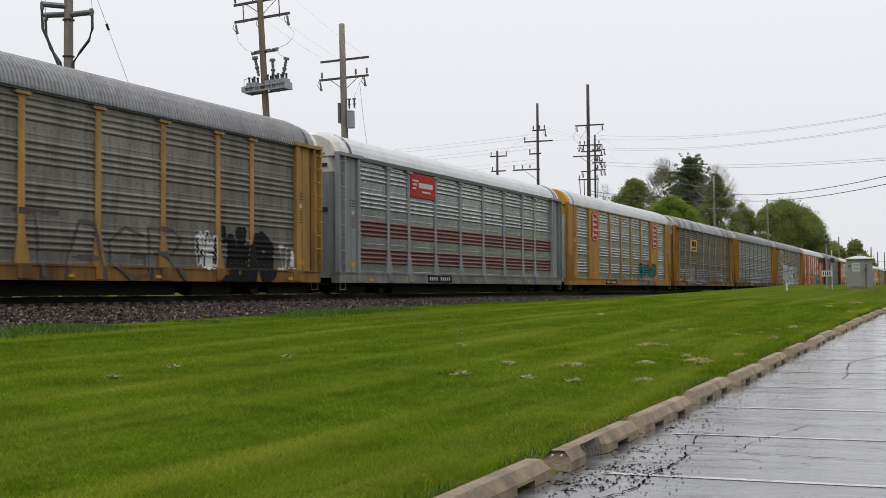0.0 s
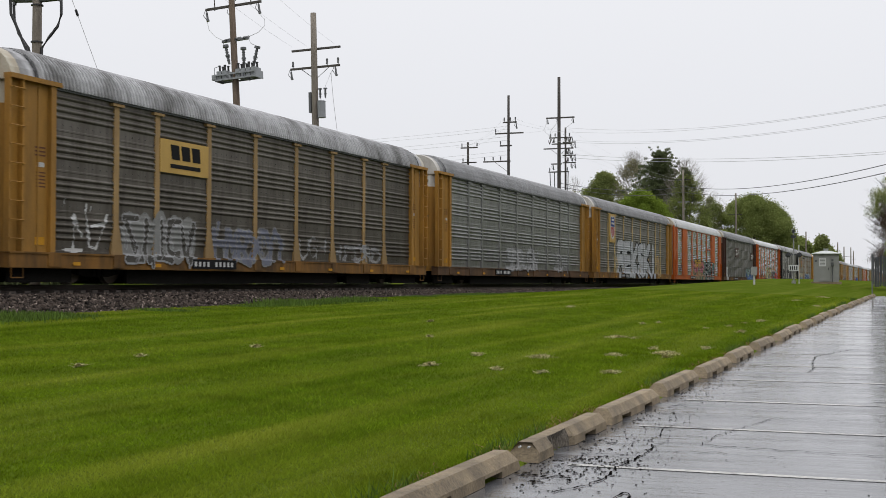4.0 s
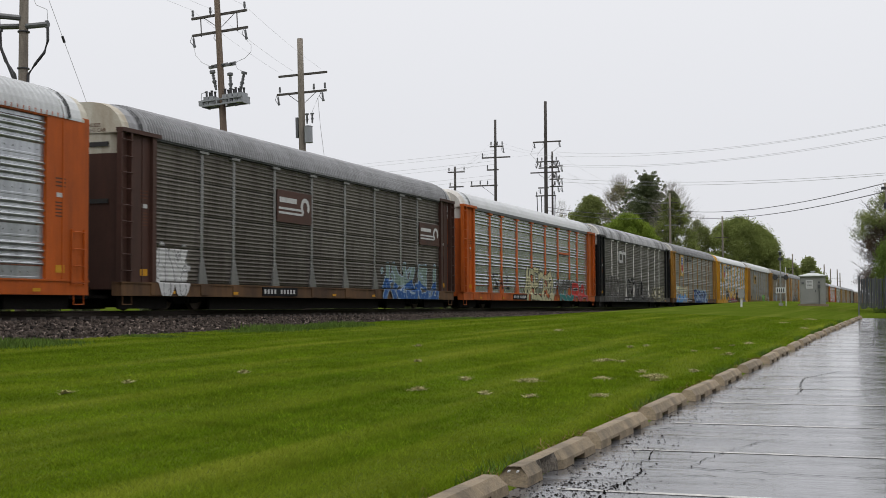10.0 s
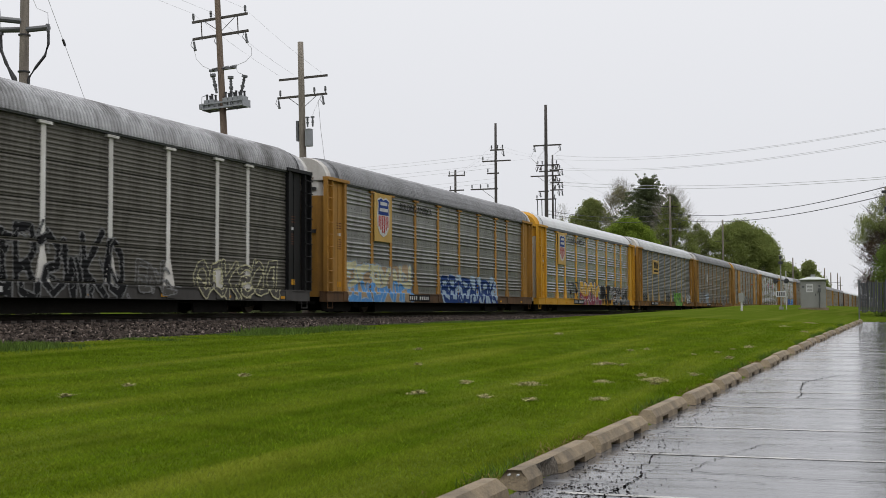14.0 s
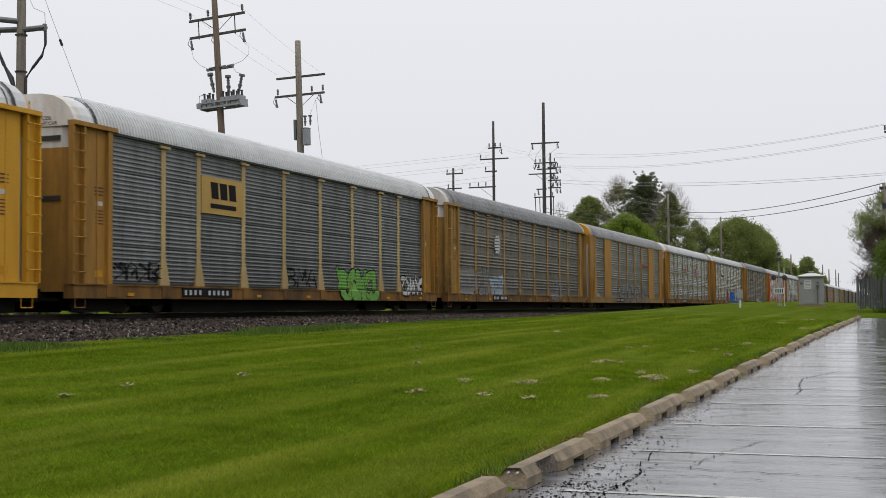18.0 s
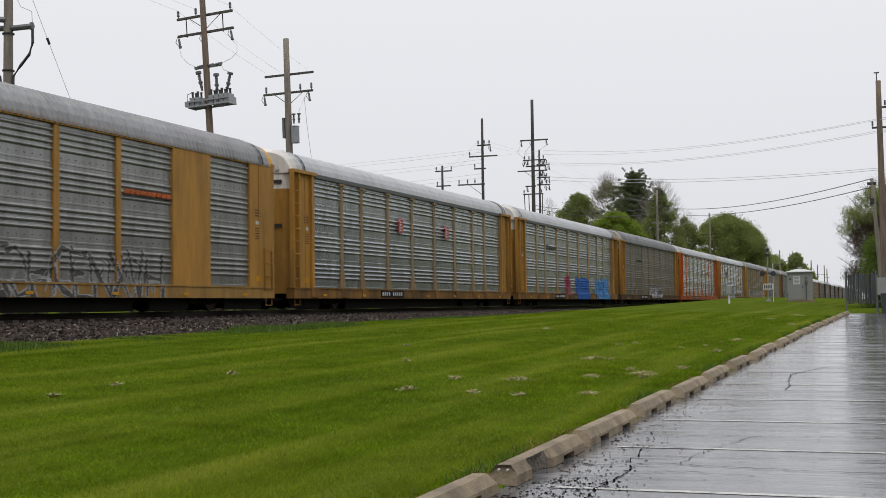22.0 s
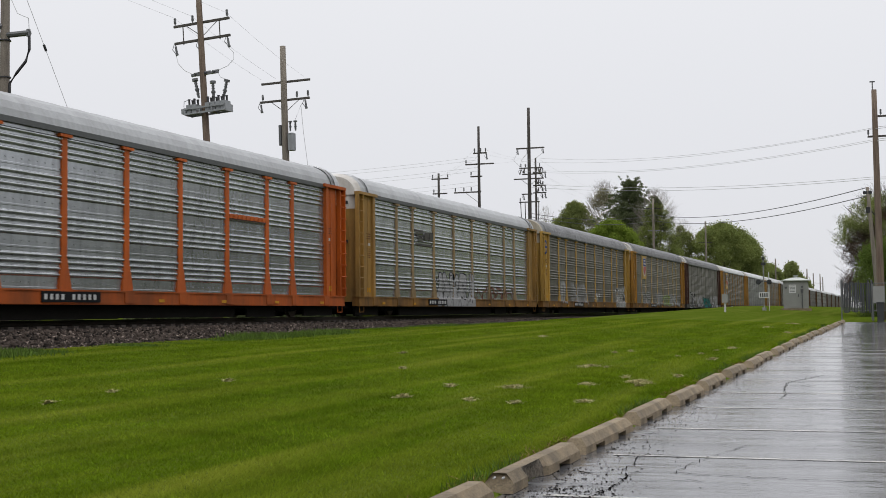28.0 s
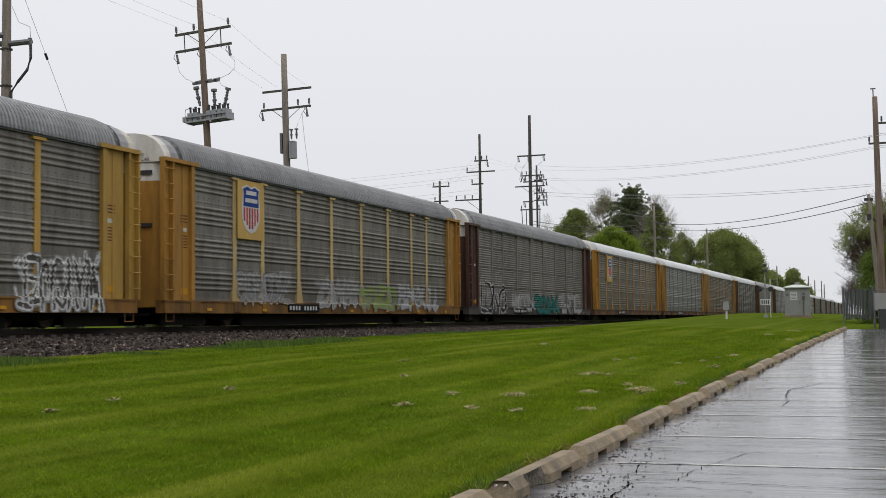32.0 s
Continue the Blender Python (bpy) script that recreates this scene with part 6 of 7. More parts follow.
cables(p1, [[(0.98, 0, z - 0.1), (0.99, 0, z - 0.55), (0.85, 0, z - 0.95), (0.5, 0, z - 1.3), (0.2, 0, z - 1.65), (0.2, 0, z - 6)],
            [(-0.98, 0, z - 0.1), (-0.95, 0, z - 0.6), (-0.75, 0, z - 1.1), (-0.35, 0, z - 1.6), (-0.2, 0, z - 2.2), (-0.2, 0, z - 6)],
            [(-0.72, -0.5, z + 0.2), (-0.72, -0.45, z - 0.5), (-0.5, -0.3, z - 1.1), (-0.22, -0.15, z - 1.9), (-0.2, -0.1, z - 6)]], 0.05)
cables(p1, [[(0.98, 0, z + 0.1), (0.95, 0, z + 0.5), (0.5, 0, z + 0.7), (0.2, 0, z + 1.3)], [(-0.98, 0, z + 0.1), (-1.0, 0, z + 0.6), (-1.2, 0, z + 1.8)], [(-0.72, -0.5, z + 0.4), (-0.8, -0.5, z + 1.8)]], 0.012, "wire", "jumper")
g = Geo()
for zz in (-1.45, -0.2):
    g = Geo()
    g.tube([(0, 0, z + zz), (0, 0, z + zz + 0.04)], 0.21, 10)
    part("band", g.mesh("band", [M["cable"]]), p1)

# switch and capacitor pole
p2 = wood_pole(-28, 47.2, 17.0, 0.16, "pole_brown", label="tall utility pole with two crossarms and a rack of equipment")
arm(p2, 14.25, -1.4, 1.35, pins=(-1.33, -0.45, 1.25))
arm(p2, 13.5, -1.4, 1.35, hang=(-1.38, -0.2, 1.2), brace=False)
z = 13.8 - p2["z0"]
for x in (-0.95, 0.85):
    g = Geo()
    g.tube([(x, 0.16, z - 0.4), (x, 0.16, z + 0.4)], 0.025, 5)
    part("strut", g.mesh("strut", [M["arm"]]), p2)
z = 11.95 - p2["z0"]
g = Geo()
g.box(-0.55, 0.75, -0.06, 0.06, z - 0.05, z + 0.05)
for x in (-0.35, 0.15, 0.55):
    g.tube([(x, -0.12, z + 0.02), (x + 0.16, 0.12, z + 0.10)], 0.05, 7)
part("switch_bracket", g.mesh("switch_bracket", [M["insulator"]]), p2)
z = 10.2 - p2["z0"]
g = Geo()
for zz in (0.0, 0.22):
    g.box(-0.82, 1.18, -0.34, -0.29, z + zz, z + zz + 0.07)
    g.box(-0.82, 1.18, 0.29, 0.34, z + zz, z + zz + 0.07)
for x in (-0.82, -0.1, 0.5, 1.13):
    g.box(x, x + 0.05, -0.33, 0.33, z - 0.02, z + 0.30)
rack = part("rack", g.mesh("rack", [M["can"]]), p2)
g = Geo()
g.box(-0.115, 0.115, -0.26, 0.26, 0.06, 0.44, c=0.02)
for y in (-0.14, 0.14):
    g.tube([(0, y, 0.44), (0, y, 0.70)], 0.045, 6, 1)
    g.tube([(0, y, 0.66), (0, y, 0.70)], 0.06, 6, 1)
can_m = g.mesh("capacitor", [M["can"], M["cable"]])
for x in (-0.66, -0.40, 0.26, 0.52, 0.78, 1.02):
    part("capacitor", can_m, p2, at=pose(x, 0, z))
bm_ = cached(("bushing",), bushing_mesh)
for x, zz, tilt in ((-0.20, 0.72, -10), (0.52, 0.50, 0), (0.98, 0.50, 16)):
    part("bushing", bm_, p2, at=pose(x, -0.1, z + zz, 0, tilt, 0) @ Matrix.Diagonal((1.0, 1.0, 1.3, 1)))
g = Geo()
g.box(-1.12, -0.94, -0.08, 0.08, z + 0.12, z + 0.34)
g.tube([(-1.03, 0, z + 0.33), (-1.0, 0, z + 0.66), (-0.7, 0, z + 0.72)], 0.018, 5)
part("control_box", g.mesh("control_box", [M["can"]]), p2)
cables(p2, [[(-1.36, 0.16, z + 2.80), (-1.25, 0.1, z + 2.4), (-0.95, 0.1, z + 2.05), (-0.5, 0.05, z + 1.8)], [(1.22, 0.16, z + 2.80), (1.5, 0.1, z + 2.5), (1.48, 0.1, z + 2.2), (1.2, 0.05, z + 1.95), (0.7, 0, z + 1.8)],
            [(-0.18, 0.16, z + 2.80), (-0.1, 0.1, z + 2.3), (0.1, 0, z + 1.8)], [(0.72, 0, z + 1.75), (0.85, 0, z + 1.5), (1.15, 0, z + 1.35)], [(-0.5, 0, z + 1.75), (-0.52, 0, z + 1.5), (-0.3, 0, z + 1.45)]], 0.012, "wire", "jumper")

p2.matrix_basis = pose(-28 + 0.79, 47.2, p2["z0"], 0, -3.5, 0)      # the old pole leans

# transformer pole
p3 = wood_pole(-28, 55.0, 14.7, 0.19, label="utility pole with two crossarms and a transformer")
arm(p3, 12.95, -1.3, 1.35, brace=False)
arm(p3, 12.05, -1.4, 1.3, pins=(-1.25, 0.62, 1.22), hang=(-1.38, 1.05))
z = 9.5 - p3["z0"]
g = Geo()
g.tube([(0.40, -0.1, z), (0.40, -0.1, z + 0.80)], 0.20, 14)
g.tube([(0.40, -0.1, z + 0.80), (0.40, -0.1, z + 0.86)], 0.22, 14, 0, 0.12)
part("transformer", g.mesh("transformer", [M["can"]], False), p3)
for x in (0.34, 0.62):
    part("bushing", bm_, p3, at=pose(x, -0.1, z + 0.95) @ Matrix.Scale(0.75, 4))
g = Geo()
g.box(-0.30, -0.18, -0.1, 0.1, z + 0.3, z + 1.3)
part("cutout", g.mesh("cutout", [M["insulator"]]), p3)
cables(p3, [[(0.9, 0, z + 2.2), (1.0, 0, z + 0.8), (1.2, 0, z - 1.0)], [(0.62, -0.1, z + 1.5), (0.9, 0, z + 2.2), (1.05, 0.16, z + 2.5)]], 0.012, "wire", "jumper")

p3.matrix_basis = pose(-28 + 0.33, 55.0, p3["z0"], 0, -1.5, 0)

# small service pole and the two crowded poles by the crossing
p6 = wood_pole(-36, 99.2, 13.3, 0.12, "pole_dark", label="short dark utility pole with two small crossarms")
arm(p6, 12.85, -0.7, 0.8, brace=False, pins=(-0.6, 0.75))
arm(p6, 11.6, -0.6, 0.7, brace=False, pins=(-0.5,))
p4 = wood_pole(-30, 91.8, 15.9, 0.12, "pole_dark", label="dark utility pole with staggered crossarms")
arm(p4, 13.85, -0.5, 0.6, brace=False, pins=(-0.4, 0.1, 0.5), hang=(0.55,))
arm(p4, 13.0, -1.15, 1.15, brace=False, pins=(-1.1,))
arm(p4, 12.05, -0.75, 0.2, brace=False, pins=(-0.7,))
arm(p4, 10.85, -2.1, 0.1, brace=True, pins=(-2.0, -1.3, -0.7))
p5 = wood_pole(-30, 106, 19.5, 0.17, "pole_dark", label="very tall dark utility pole crowded with crossarms and cutouts")
arm(p5, 15.95, -1.2, 1.35, t=0.05, hang=(-1.1, -0.2, 1.2), brace=False)
arm(p5, 14.2, -0.95, 1.15, brace=False, pins=(-0.8, -0.4, 0.5, 0.9))
arm(p5, 13.65, -0.7, 1.1, brace=False, pins=(-0.5, 0.5, 0.9))
arm(p5, 13.25, -1.45, 1.25, hang=(0.6, 0.9))
arm(p5, 11.9, -0.75, 0.2, brace=False, hang=(-0.6,))
arm(p5, 11.2, -1.0, 0.85, brace=False, pins=(-0.9, 0.7))
z5 = p5["z0"]
cables(p5, [[(-0.85, 0.1, 11.2 - z5), (-0.8, 0.1, 9.6 - z5), (-0.25, 0, 8.2 - z5)], [(0.8, 0.1, 11.2 - z5), (0.75, 0.1, 9.4 - z5), (0.2, 0, 8.0 - z5)], [(-0.45, 0.1, 11.2 - z5), (-0.42, 0.1, 9.5 - z5), (-0.15, 0, 8.4 - z5)]], 0.04)
cables(p5, [[(-1.15, 0.1, 15.5 - z5), (-1.4, 0, 14.9 - z5), (-0.8, 0, 14.3 - z5)], [(1.25, 0.1, 15.5 - z5), (0.6, 0, 15.0 - z5), (0.4, 0, 14.4 - z5)], [(-0.2, 0.1, 15.5 - z5), (-0.7, 0, 14.9 - z5), (-0.9, 0, 14.3 - z5)]], 0.016, "wire", "jumper")
for x, zz in ((-0.85, 13.85), (-0.55, 13.95), (0.62, 14.0), (0.95, 13.9), (0.75, 12.95), (1.05, 12.6), (0.7, 12.2)):
    g = Geo()
    g.tube([(x, -0.05, zz - 0.22 - z5), (x + 0.10, 0.08, zz + 0.22 - z5)], 0.05, 6)
    g.tube([(x - 0.03, 0, zz - 0.2 - z5), (x - 0.14, 0, zz + 0.1 - z5), (x + 0.1, 0, zz + 0.24 - z5)], 0.02, 4)
    part("cutout", g.mesh("cutout", [M["pole_dark"]]), p5)
p5b = wood_pole(-29.75, 107.2, 15.2, 0.10, "pole_dark", label="dark pole with fuse cutouts beside a taller pole")
for zz in (13.9, 12.75, 12.1):
    arm(p5b, zz, -0.3, 0.9, brace=False, hang=(0.5, 0.8), pins=(0.2, 0.6))
# poles further along the line
for x, y, top, rr in ((-27.5, 152, 15.2, 0.16), (-28.4, 203, 15.8, 0.17), (-28.5, 245, 15.6, 0.20), (-27.0, 310, 13.8, 0.20), (-26.7, 418, 14.6, 0.24), (-27, 455, 14.2, 0.24), (-26.0, 478, 14.6, 0.24), (-26.5, 505, 14.0, 0.24)):
    q = wood_pole(x, y, top, rr, "pole", label="distant wooden utility pole along the railway")
    if y != 245:
        arm(q, top - (1.2 if y < 170 else 3.4), -1.2, 0.9, brace=False)
        if y < 170:
            arm(q, top - 3.9, -0.7, 0.7, "can", brace=False)
# poles by the fence
pr = wood_pole(-0.78, 72.2, 13.43, 0.19, "pole_brown", lean=(-0.06, 0), label="tall brown utility pole behind the fence")
arm(pr, 10.89, -0.46, 0.55, brace=False, pins=(-0.42,))
arm(pr, 11.99, -0.1, 0.55, brace=False, pins=(0.25,))
g = Geo()
zz = 13.43 - pr["z0"]
g.tube([(-0.12, -0.02, zz - 1.6), (-0.14, -0.02, zz + 0.45)], 0.035, 6)
g.box(-0.28, 0.0, -0.04, 0.04, zz + 0.42, zz + 0.48)
part("top_pin", g.mesh("top_pin", [M["insulator"]]), pr)
p8 = wood_pole(-0.95, 79.2, 8.75, 0.14, "pole", lean=(-0.5, 0), label="short leaning utility pole behind the fence")
g = Geo()
zz = 8.5 - p8["z0"]
g.box(-0.75, -0.25, -0.1, 0.1, zz - 0.15, zz + 0.02)
g.tube([(-0.3, 0, zz - 1.2), (0.25, 0, zz - 1.9)], 0.03, 5)
g.box(-0.62, -0.38, -0.12, 0.12, zz - 1.3, zz - 0.95)
part("bracket", g.mesh("bracket", [M["cable"]]), p8)


def span(a, b, sag, r=0.0045, m="wire", label="thin overhead wire between utility poles", n=24):
    g = Geo()
    g.tube(bow(a, b, sag, n), r, 4)
    ob = part("overhead_wire", g.mesh("overhead_wire", [M[m]]))
    return tagged(ob, label, "wire", "overhead wires")


for dx, zz in ((-1.33, 14.5), (-0.45, 14.5), (1.25, 14.5)):
    span((-28 + dx, 10, zz + 1.6), (-28 + dx, 47.2, zz), 0.5)
    span((-28 + dx, 47.2, zz), (-28 + dx * 0.9, 55, 13.1), 0.1)
for dx, zz in ((-0.4, 14.1), (0.5, 14.1), (-1.1, 13.2)):
    span((-30 + dx, 91.8, zz), (-30 + dx, 106, 14.9), 0.2)
    span((-36 + dx, 99.2, 12.9), (-30 + dx, 91.8, zz), 0.3)
for dx, zz, z2 in ((-0.7, 14.8, 11.28), (0.9, 15.0, 11.39), (0.3, 14.0, 10.72), (-0.5, 13.9, 10.61)):
    span((-30 + dx, 106, zz), (-0.80 + dx * 0.2, 72.2, z2), 0.75, 0.009)
    span((-0.80 + dx * 0.2, 72.2, z2), (24, 44, z2 - 0.2), 0.6, 0.012)
    span((-30 + dx, 106, zz - 0.1), (-28 + dx, 152, 13.9), 0.8)
for k in range(2):
    span((-30, 106, 12.8 - 0.3 * k), (-1.2, 79.2, 9.35 - 0.12 * k), 0.5, 0.013)
    span((-1.2, 79.2, 9.35 - 0.12 * k), (30, 60, 9.4), 0.8, 0.013)
    span((-27.5, 152, 13.2 - 0.7 * k), (-1.4, 79.2, 8.75 - 0.5 * k), 0.9, 0.026, "cable", "thick black overhead cable")
    span((-30, 106, 10.2 - 0.3 * k), (-27.5, 152, 13.2 - 0.7 * k), 0.6, 0.024, "cable", "thick black overhead cable")
for dy, zz in ((0.0, 13.55), (0.25, 13.35), (0.1, 12.75), (0.3, 12.5), (0.15, 11.65), (0.2, 11.35)):
    span((-30, 91.8 + dy, zz), (-84, 93.5 + dy * 3, zz + 0.3), 0.9, 0.008)
# stay wire of the riser pole, with its strain insulator
st = span((-28, 34.6, 14.0), (-28, 43.3, 1.0), 0.0, 0.010, "wire", "straight steel stay wire of a utility pole", 2)
g = Geo()
g.tube([(-28, 36.55, 11.09), (-28, 36.68, 10.89)], 0.045, 8)
part("strain_insulator", g.mesh("strain_insulator", [M["cable"]]), st)


# ---- small railway and lot fixtures ----
M["shelter"] = mat("pale_grey_metal", (0.235, 0.238, 0.228), 0.55, var=0.1, scale=1.5, second=(0.20, 0.196, 0.185), amount=0.6)
M["shelter_roof"] = mat("white_roof_metal", (0.40, 0.42, 0.40), 0.5, var=0.1)
M["notice"] = mat("white_notice", (0.52, 0.52, 0.52), 0.6, var=0.08)
M["slat"] = mat("weathered_grey_slat", (0.045, 0.048, 0.052), 0.8, var=0.2, per_object=0.35, scale=2, stretch=(4, 4, 0.4), second=(0.05, 0.05, 0.056), amount=0.7)
M["steel_post"] = mat("galvanised_post", (0.14, 0.143, 0.146), 0.5, var=0.15, metal=0.3)
M["bin"] = mat("dark_plastic", (0.025, 0.027, 0.03), 0.6, var=0.2)


def put(name, label, cat, x, y, rz=0, dz=0.0, kind="", group=""):
    return thing(name, label, cat, pose(x, y, float(ground_z(x, y)) + dz, 0, 0, rz), group, kind)


# signal equipment shelter
sh = put("equipment_shelter", "pale grey metal signal shelter with a low white roof", "equipment shelter", -7.5, 103.6, rz=4)
g = Geo()
g.box(-1.15, 1.15, -1.1, 1.1, -0.1, 0.14)
part("plinth", g.mesh("plinth", [M["concrete"]]), sh)
g = Geo()
g.box(-0.96, 0.96, -0.95, 0.95, 0.14, 2.30, c=0.02)
part("wall", g.mesh("wall", [M["shelter"]]), sh)
g = Geo()
k = len(g.v)
g.v += [(-1.1, -1.1, 2.30), (1.1, -1.1, 2.30), (1.1, 1.1, 2.30), (-1.1, 1.1, 2.30), (-1.1, -1.1, 2.36), (1.1, -1.1, 2.36), (1.1, 1.1, 2.36), (-1.1, 1.1, 2.36), (-0.3, -0.3, 2.58), (0.3, -0.3, 2.58), (0.3, 0.3, 2.58), (-0.3, 0.3, 2.58)]
for r_ in (0, 4):
    for i in range(4):
        j = (i + 1) % 4
        g.f.append((r_ + i, r_ + j, r_ + 4 + j, r_ + 4 + i))
        g.m.append(0)
g.f += [(8, 9, 10, 11), (3, 2, 1, 0)]
g.m += [0, 0]
g.box(-0.14, 0.14, -0.14, 0.14, 2.58, 2.70)
g.box(-0.2, 0.2, -0.2, 0.2, 2.70, 2.75)
part("roof", g.mesh("roof", [M["shelter_roof"]]), sh)
g = Geo()
g.box(-0.55, 0.30, -0.985, -0.955, 0.2, 2.1)
dr = part("door", g.mesh("door", [M["shelter"]]), sh)
g = Geo()
g.box(0.16, 0.20, -1.02, -0.985, 1.05, 1.25)
part("handle", g.mesh("handle", [M["bin"]]), dr)
g = Geo()
g.box(-0.53, -0.0, -1.0, -0.986, 1.35, 2.0)
for i in range(5):
    g.box(-0.46, -0.07, -1.005, -1.0, 1.45 + i * 0.11, 1.49 + i * 0.11, 1)
part("notice", g.mesh("notice", [M["notice"], M["p_grey"]]), sh, "white notice sheet")
g = Geo()
g.box(0.36, 0.56, -1.06, -0.955, 1.35, 1.65)
g.tube([(0.46, -1.0, 1.35), (0.46, -1.0, 0.0)], 0.035, 6)
g.box(-0.85, -0.66, -0.99, -0.955, 1.7, 1.85)
g.box(0.40, 0.55, -0.99, -0.955, 1.75, 1.9)
part("meter", g.mesh("meter", [M["insulator"]]), sh)

# relay box on a post
bx = put("relay_box", "small pale grey box on a white post in the grass", "relay box", -10.9, 86.4)
g = Geo()
g.tube([(0, 0, -0.1), (0, 0, 0.75)], 0.07, 8)
part("post", g.mesh("post", [M["notice"]]), bx)
g = Geo()
g.box(-0.19, 0.19, -0.14, 0.14, 0.62, 1.20, c=0.02)
part("box", g.mesh("box", [M["shelter"]]), bx)

# crossing signal seen from behind
sg = put("crossing_signal", "railway crossing signal mast with dark lamp hoods and white sign", "crossing signal", -9.4, 97.6)
g = Geo()
g.tube([(0, 0, -0.1), (0, 0, 3.8)], 0.05, 8)
g.box(-0.15, 0.15, -0.15, 0.15, -0.1, 0.22)
part("mast", g.mesh("mast", [M["shelter"]]), sg)
for side in (-1, 1):
    g = Geo()
    g.tube([(0, 0, 2.16), (side * 0.5, 0.05, 2.16)], 0.04, 6)
    g.tube([(side * 0.40, -0.12, 2.14), (side * 0.40, 0.30, 2.14)], 0.12, 10)
    g.tube([(side * 0.40, 0.02, 2.14), (side * 0.40, 0.05, 2.14)], 0.19, 14)
    part("lamp_hood", g.mesh("lamp_hood", [M["bin"]]), sg)
g = Geo()
g.tube([(0, 0, 3.8), (0, 0, 4.05)], 0.10, 8)
g.box(-0.16, 0.16, -0.10, 0.10, 3.42, 3.62)
part("bell", g.mesh("bell", [M["bin"]]), sg)
g = Geo()
g.box(-0.36, 0.36, -0.10, -0.07, 0.94, 1.38)
for i in range(4):
    g.box(-0.28 + i * 0.155, -0.19 + i * 0.155, -0.105, -0.10, 1.01, 1.31, 1)
part("sign", g.mesh("sign", [M["notice"], M["bin"]]), sg, "white sign with dark bars")
g = Geo()
g.tube([(0.35, 0.3, -0.1), (0.35, 0.3, 2.9)], 0.04, 6)
part("conduit", g.mesh("conduit", [M["notice"]]), sg)

# fence at the end of the lot
FENCE_Y = 71.3
fz = float(ground_z(-2.4, FENCE_Y)) - 0.02
fence = thing("fence", "grey slatted chain-link fence beyond the parking lot", "fence", pose(0, FENCE_Y, max(fz, 1.30)))
for x in (-2.8, -1.25, 0.9, 3.1, 5.3):
    g = Geo()
    g.tube([(x, 0, -0.4), (x, 0, 1.68)], 0.035, 8)
    g.tube([(x, 0, 1.68), (x, 0, 1.73)], 0.045, 8)
    part("post", g.mesh("post", [M["steel_post"]]), fence)
for zz in (0.08, 0.85, 1.55):
    g = Geo()
    g.tube([(-2.8, 0, zz), (5.3, 0, zz)], 0.022, 6)
    part("rail", g.mesh("rail", [M["steel_post"]]), fence)
g = Geo()
g.box(-0.035, 0.035, -0.008, 0.008, 0, 1.6)
slat_m = g.mesh("slat", [M["slat"]])
rng2 = random.Random(9)
for i in range(19):
    part("slat", slat_m, fence, at=pose(-2.72 + i * 0.082 + (0.05 if i > 13 else 0), -0.03 + rng2.uniform(-.01, .01), rng2.uniform(-.03, .05) + (0.12 if i % 5 == 0 else 0), 0, rng2.uniform(-1, 1)))
g = Geo()
for i in range(70):
    x = -1.2 + i * 0.09
    g.box(x - 0.004, x + 0.004, -0.004, 0.004, 0.05, 1.55)
for i in range(16):
    zz = 0.1 + i * 0.095
    g.box(-1.2, 5.2, -0.003, 0.003, zz - 0.004, zz + 0.004)
part("mesh_netting", g.mesh("mesh_netting", [M["steel_post"]]), fence)
cb = thing("service_cabinet", "pale grey service cabinet on posts by the fence", "cabinet", pose(-0.8, 70.3, float(ground_z(-0.8, 70.3))))
g = Geo()
g.box(-0.37, 0.22, -0.15, 0.15, 0.95, 1.85, c=0.02)
part("cabinet_body", g.mesh("cabinet_body", [M["shelter"]]), cb)
for s in (-0.38, 0.36):
    g = Geo()
    g.tube([(s, 0, -0.2), (s, 0, 1.98)], 0.05, 8)
    part("post", g.mesh("post", [M["steel_post"]]), cb)
bn = thing("waste_bin", "dark plastic waste bin standing by the fence", "bin", pose(-0.80, 69.7, float(ground_z(-0.80, 69.7))))
g = Geo()
g.box(-0.17, 0.17, -0.17, 0.17, -0.06, 0.95, c=0.04)
part("bin_body", g.mesh("bin_body", [M["bin"]]), bn)
g = Geo()
g.box(-0.19, 0.19, -0.19, 0.19, 0.95, 1.02, c=0.04)
part("lid", g.mesh("lid", [M["bin"]]), bn)

# ---- trees ----
def leaf_mat(name, base, second):
    return thin_leaf(mat(name, base, 0.8, var=0.12, scale=0.35, fine=2.0, second=second, amount=0.9, spec=0.05, per_island=0.16), 0.5)


M["leaf_mid"] = leaf_mat("spring_leaf", (0.225, 0.262, 0.082), (0.170, 0.205, 0.064))
M["leaf_dark"] = leaf_mat("conifer_needles", (0.140, 0.162, 0.082), (0.100, 0.122, 0.064))
M["leaf_pale"] = leaf_mat("pale_budding_leaf", (0.26, 0.25, 0.13), (0.19, 0.17, 0.10))
M["leaf_lime"] = leaf_mat("fresh_green_leaf", (0.205, 0.275, 0.044), (0.150, 0.210, 0.035))
M["leaf_bush"] = leaf_mat("dense_bush_leaf", (0.135, 0.190, 0.042), (0.095, 0.140, 0.032))
M["leaf_red"] = leaf_mat("red_brown_leaf", (0.105, 0.070, 0.050), (0.085, 0.064, 0.042))
M["leaf_olive"] = leaf_mat("olive_leaf", (0.220, 0.250, 0.086), (0.160, 0.188, 0.066))
M["twig"] = mat("grey_brown_twig", (0.20, 0.175, 0.15), 0.9, var=0.3)
M["bark"] = mat("bark", (0.075, 0.062, 0.05), 0.95, var=0.3, scale=3, fine=20, stretch=(3, 3, 0.5))


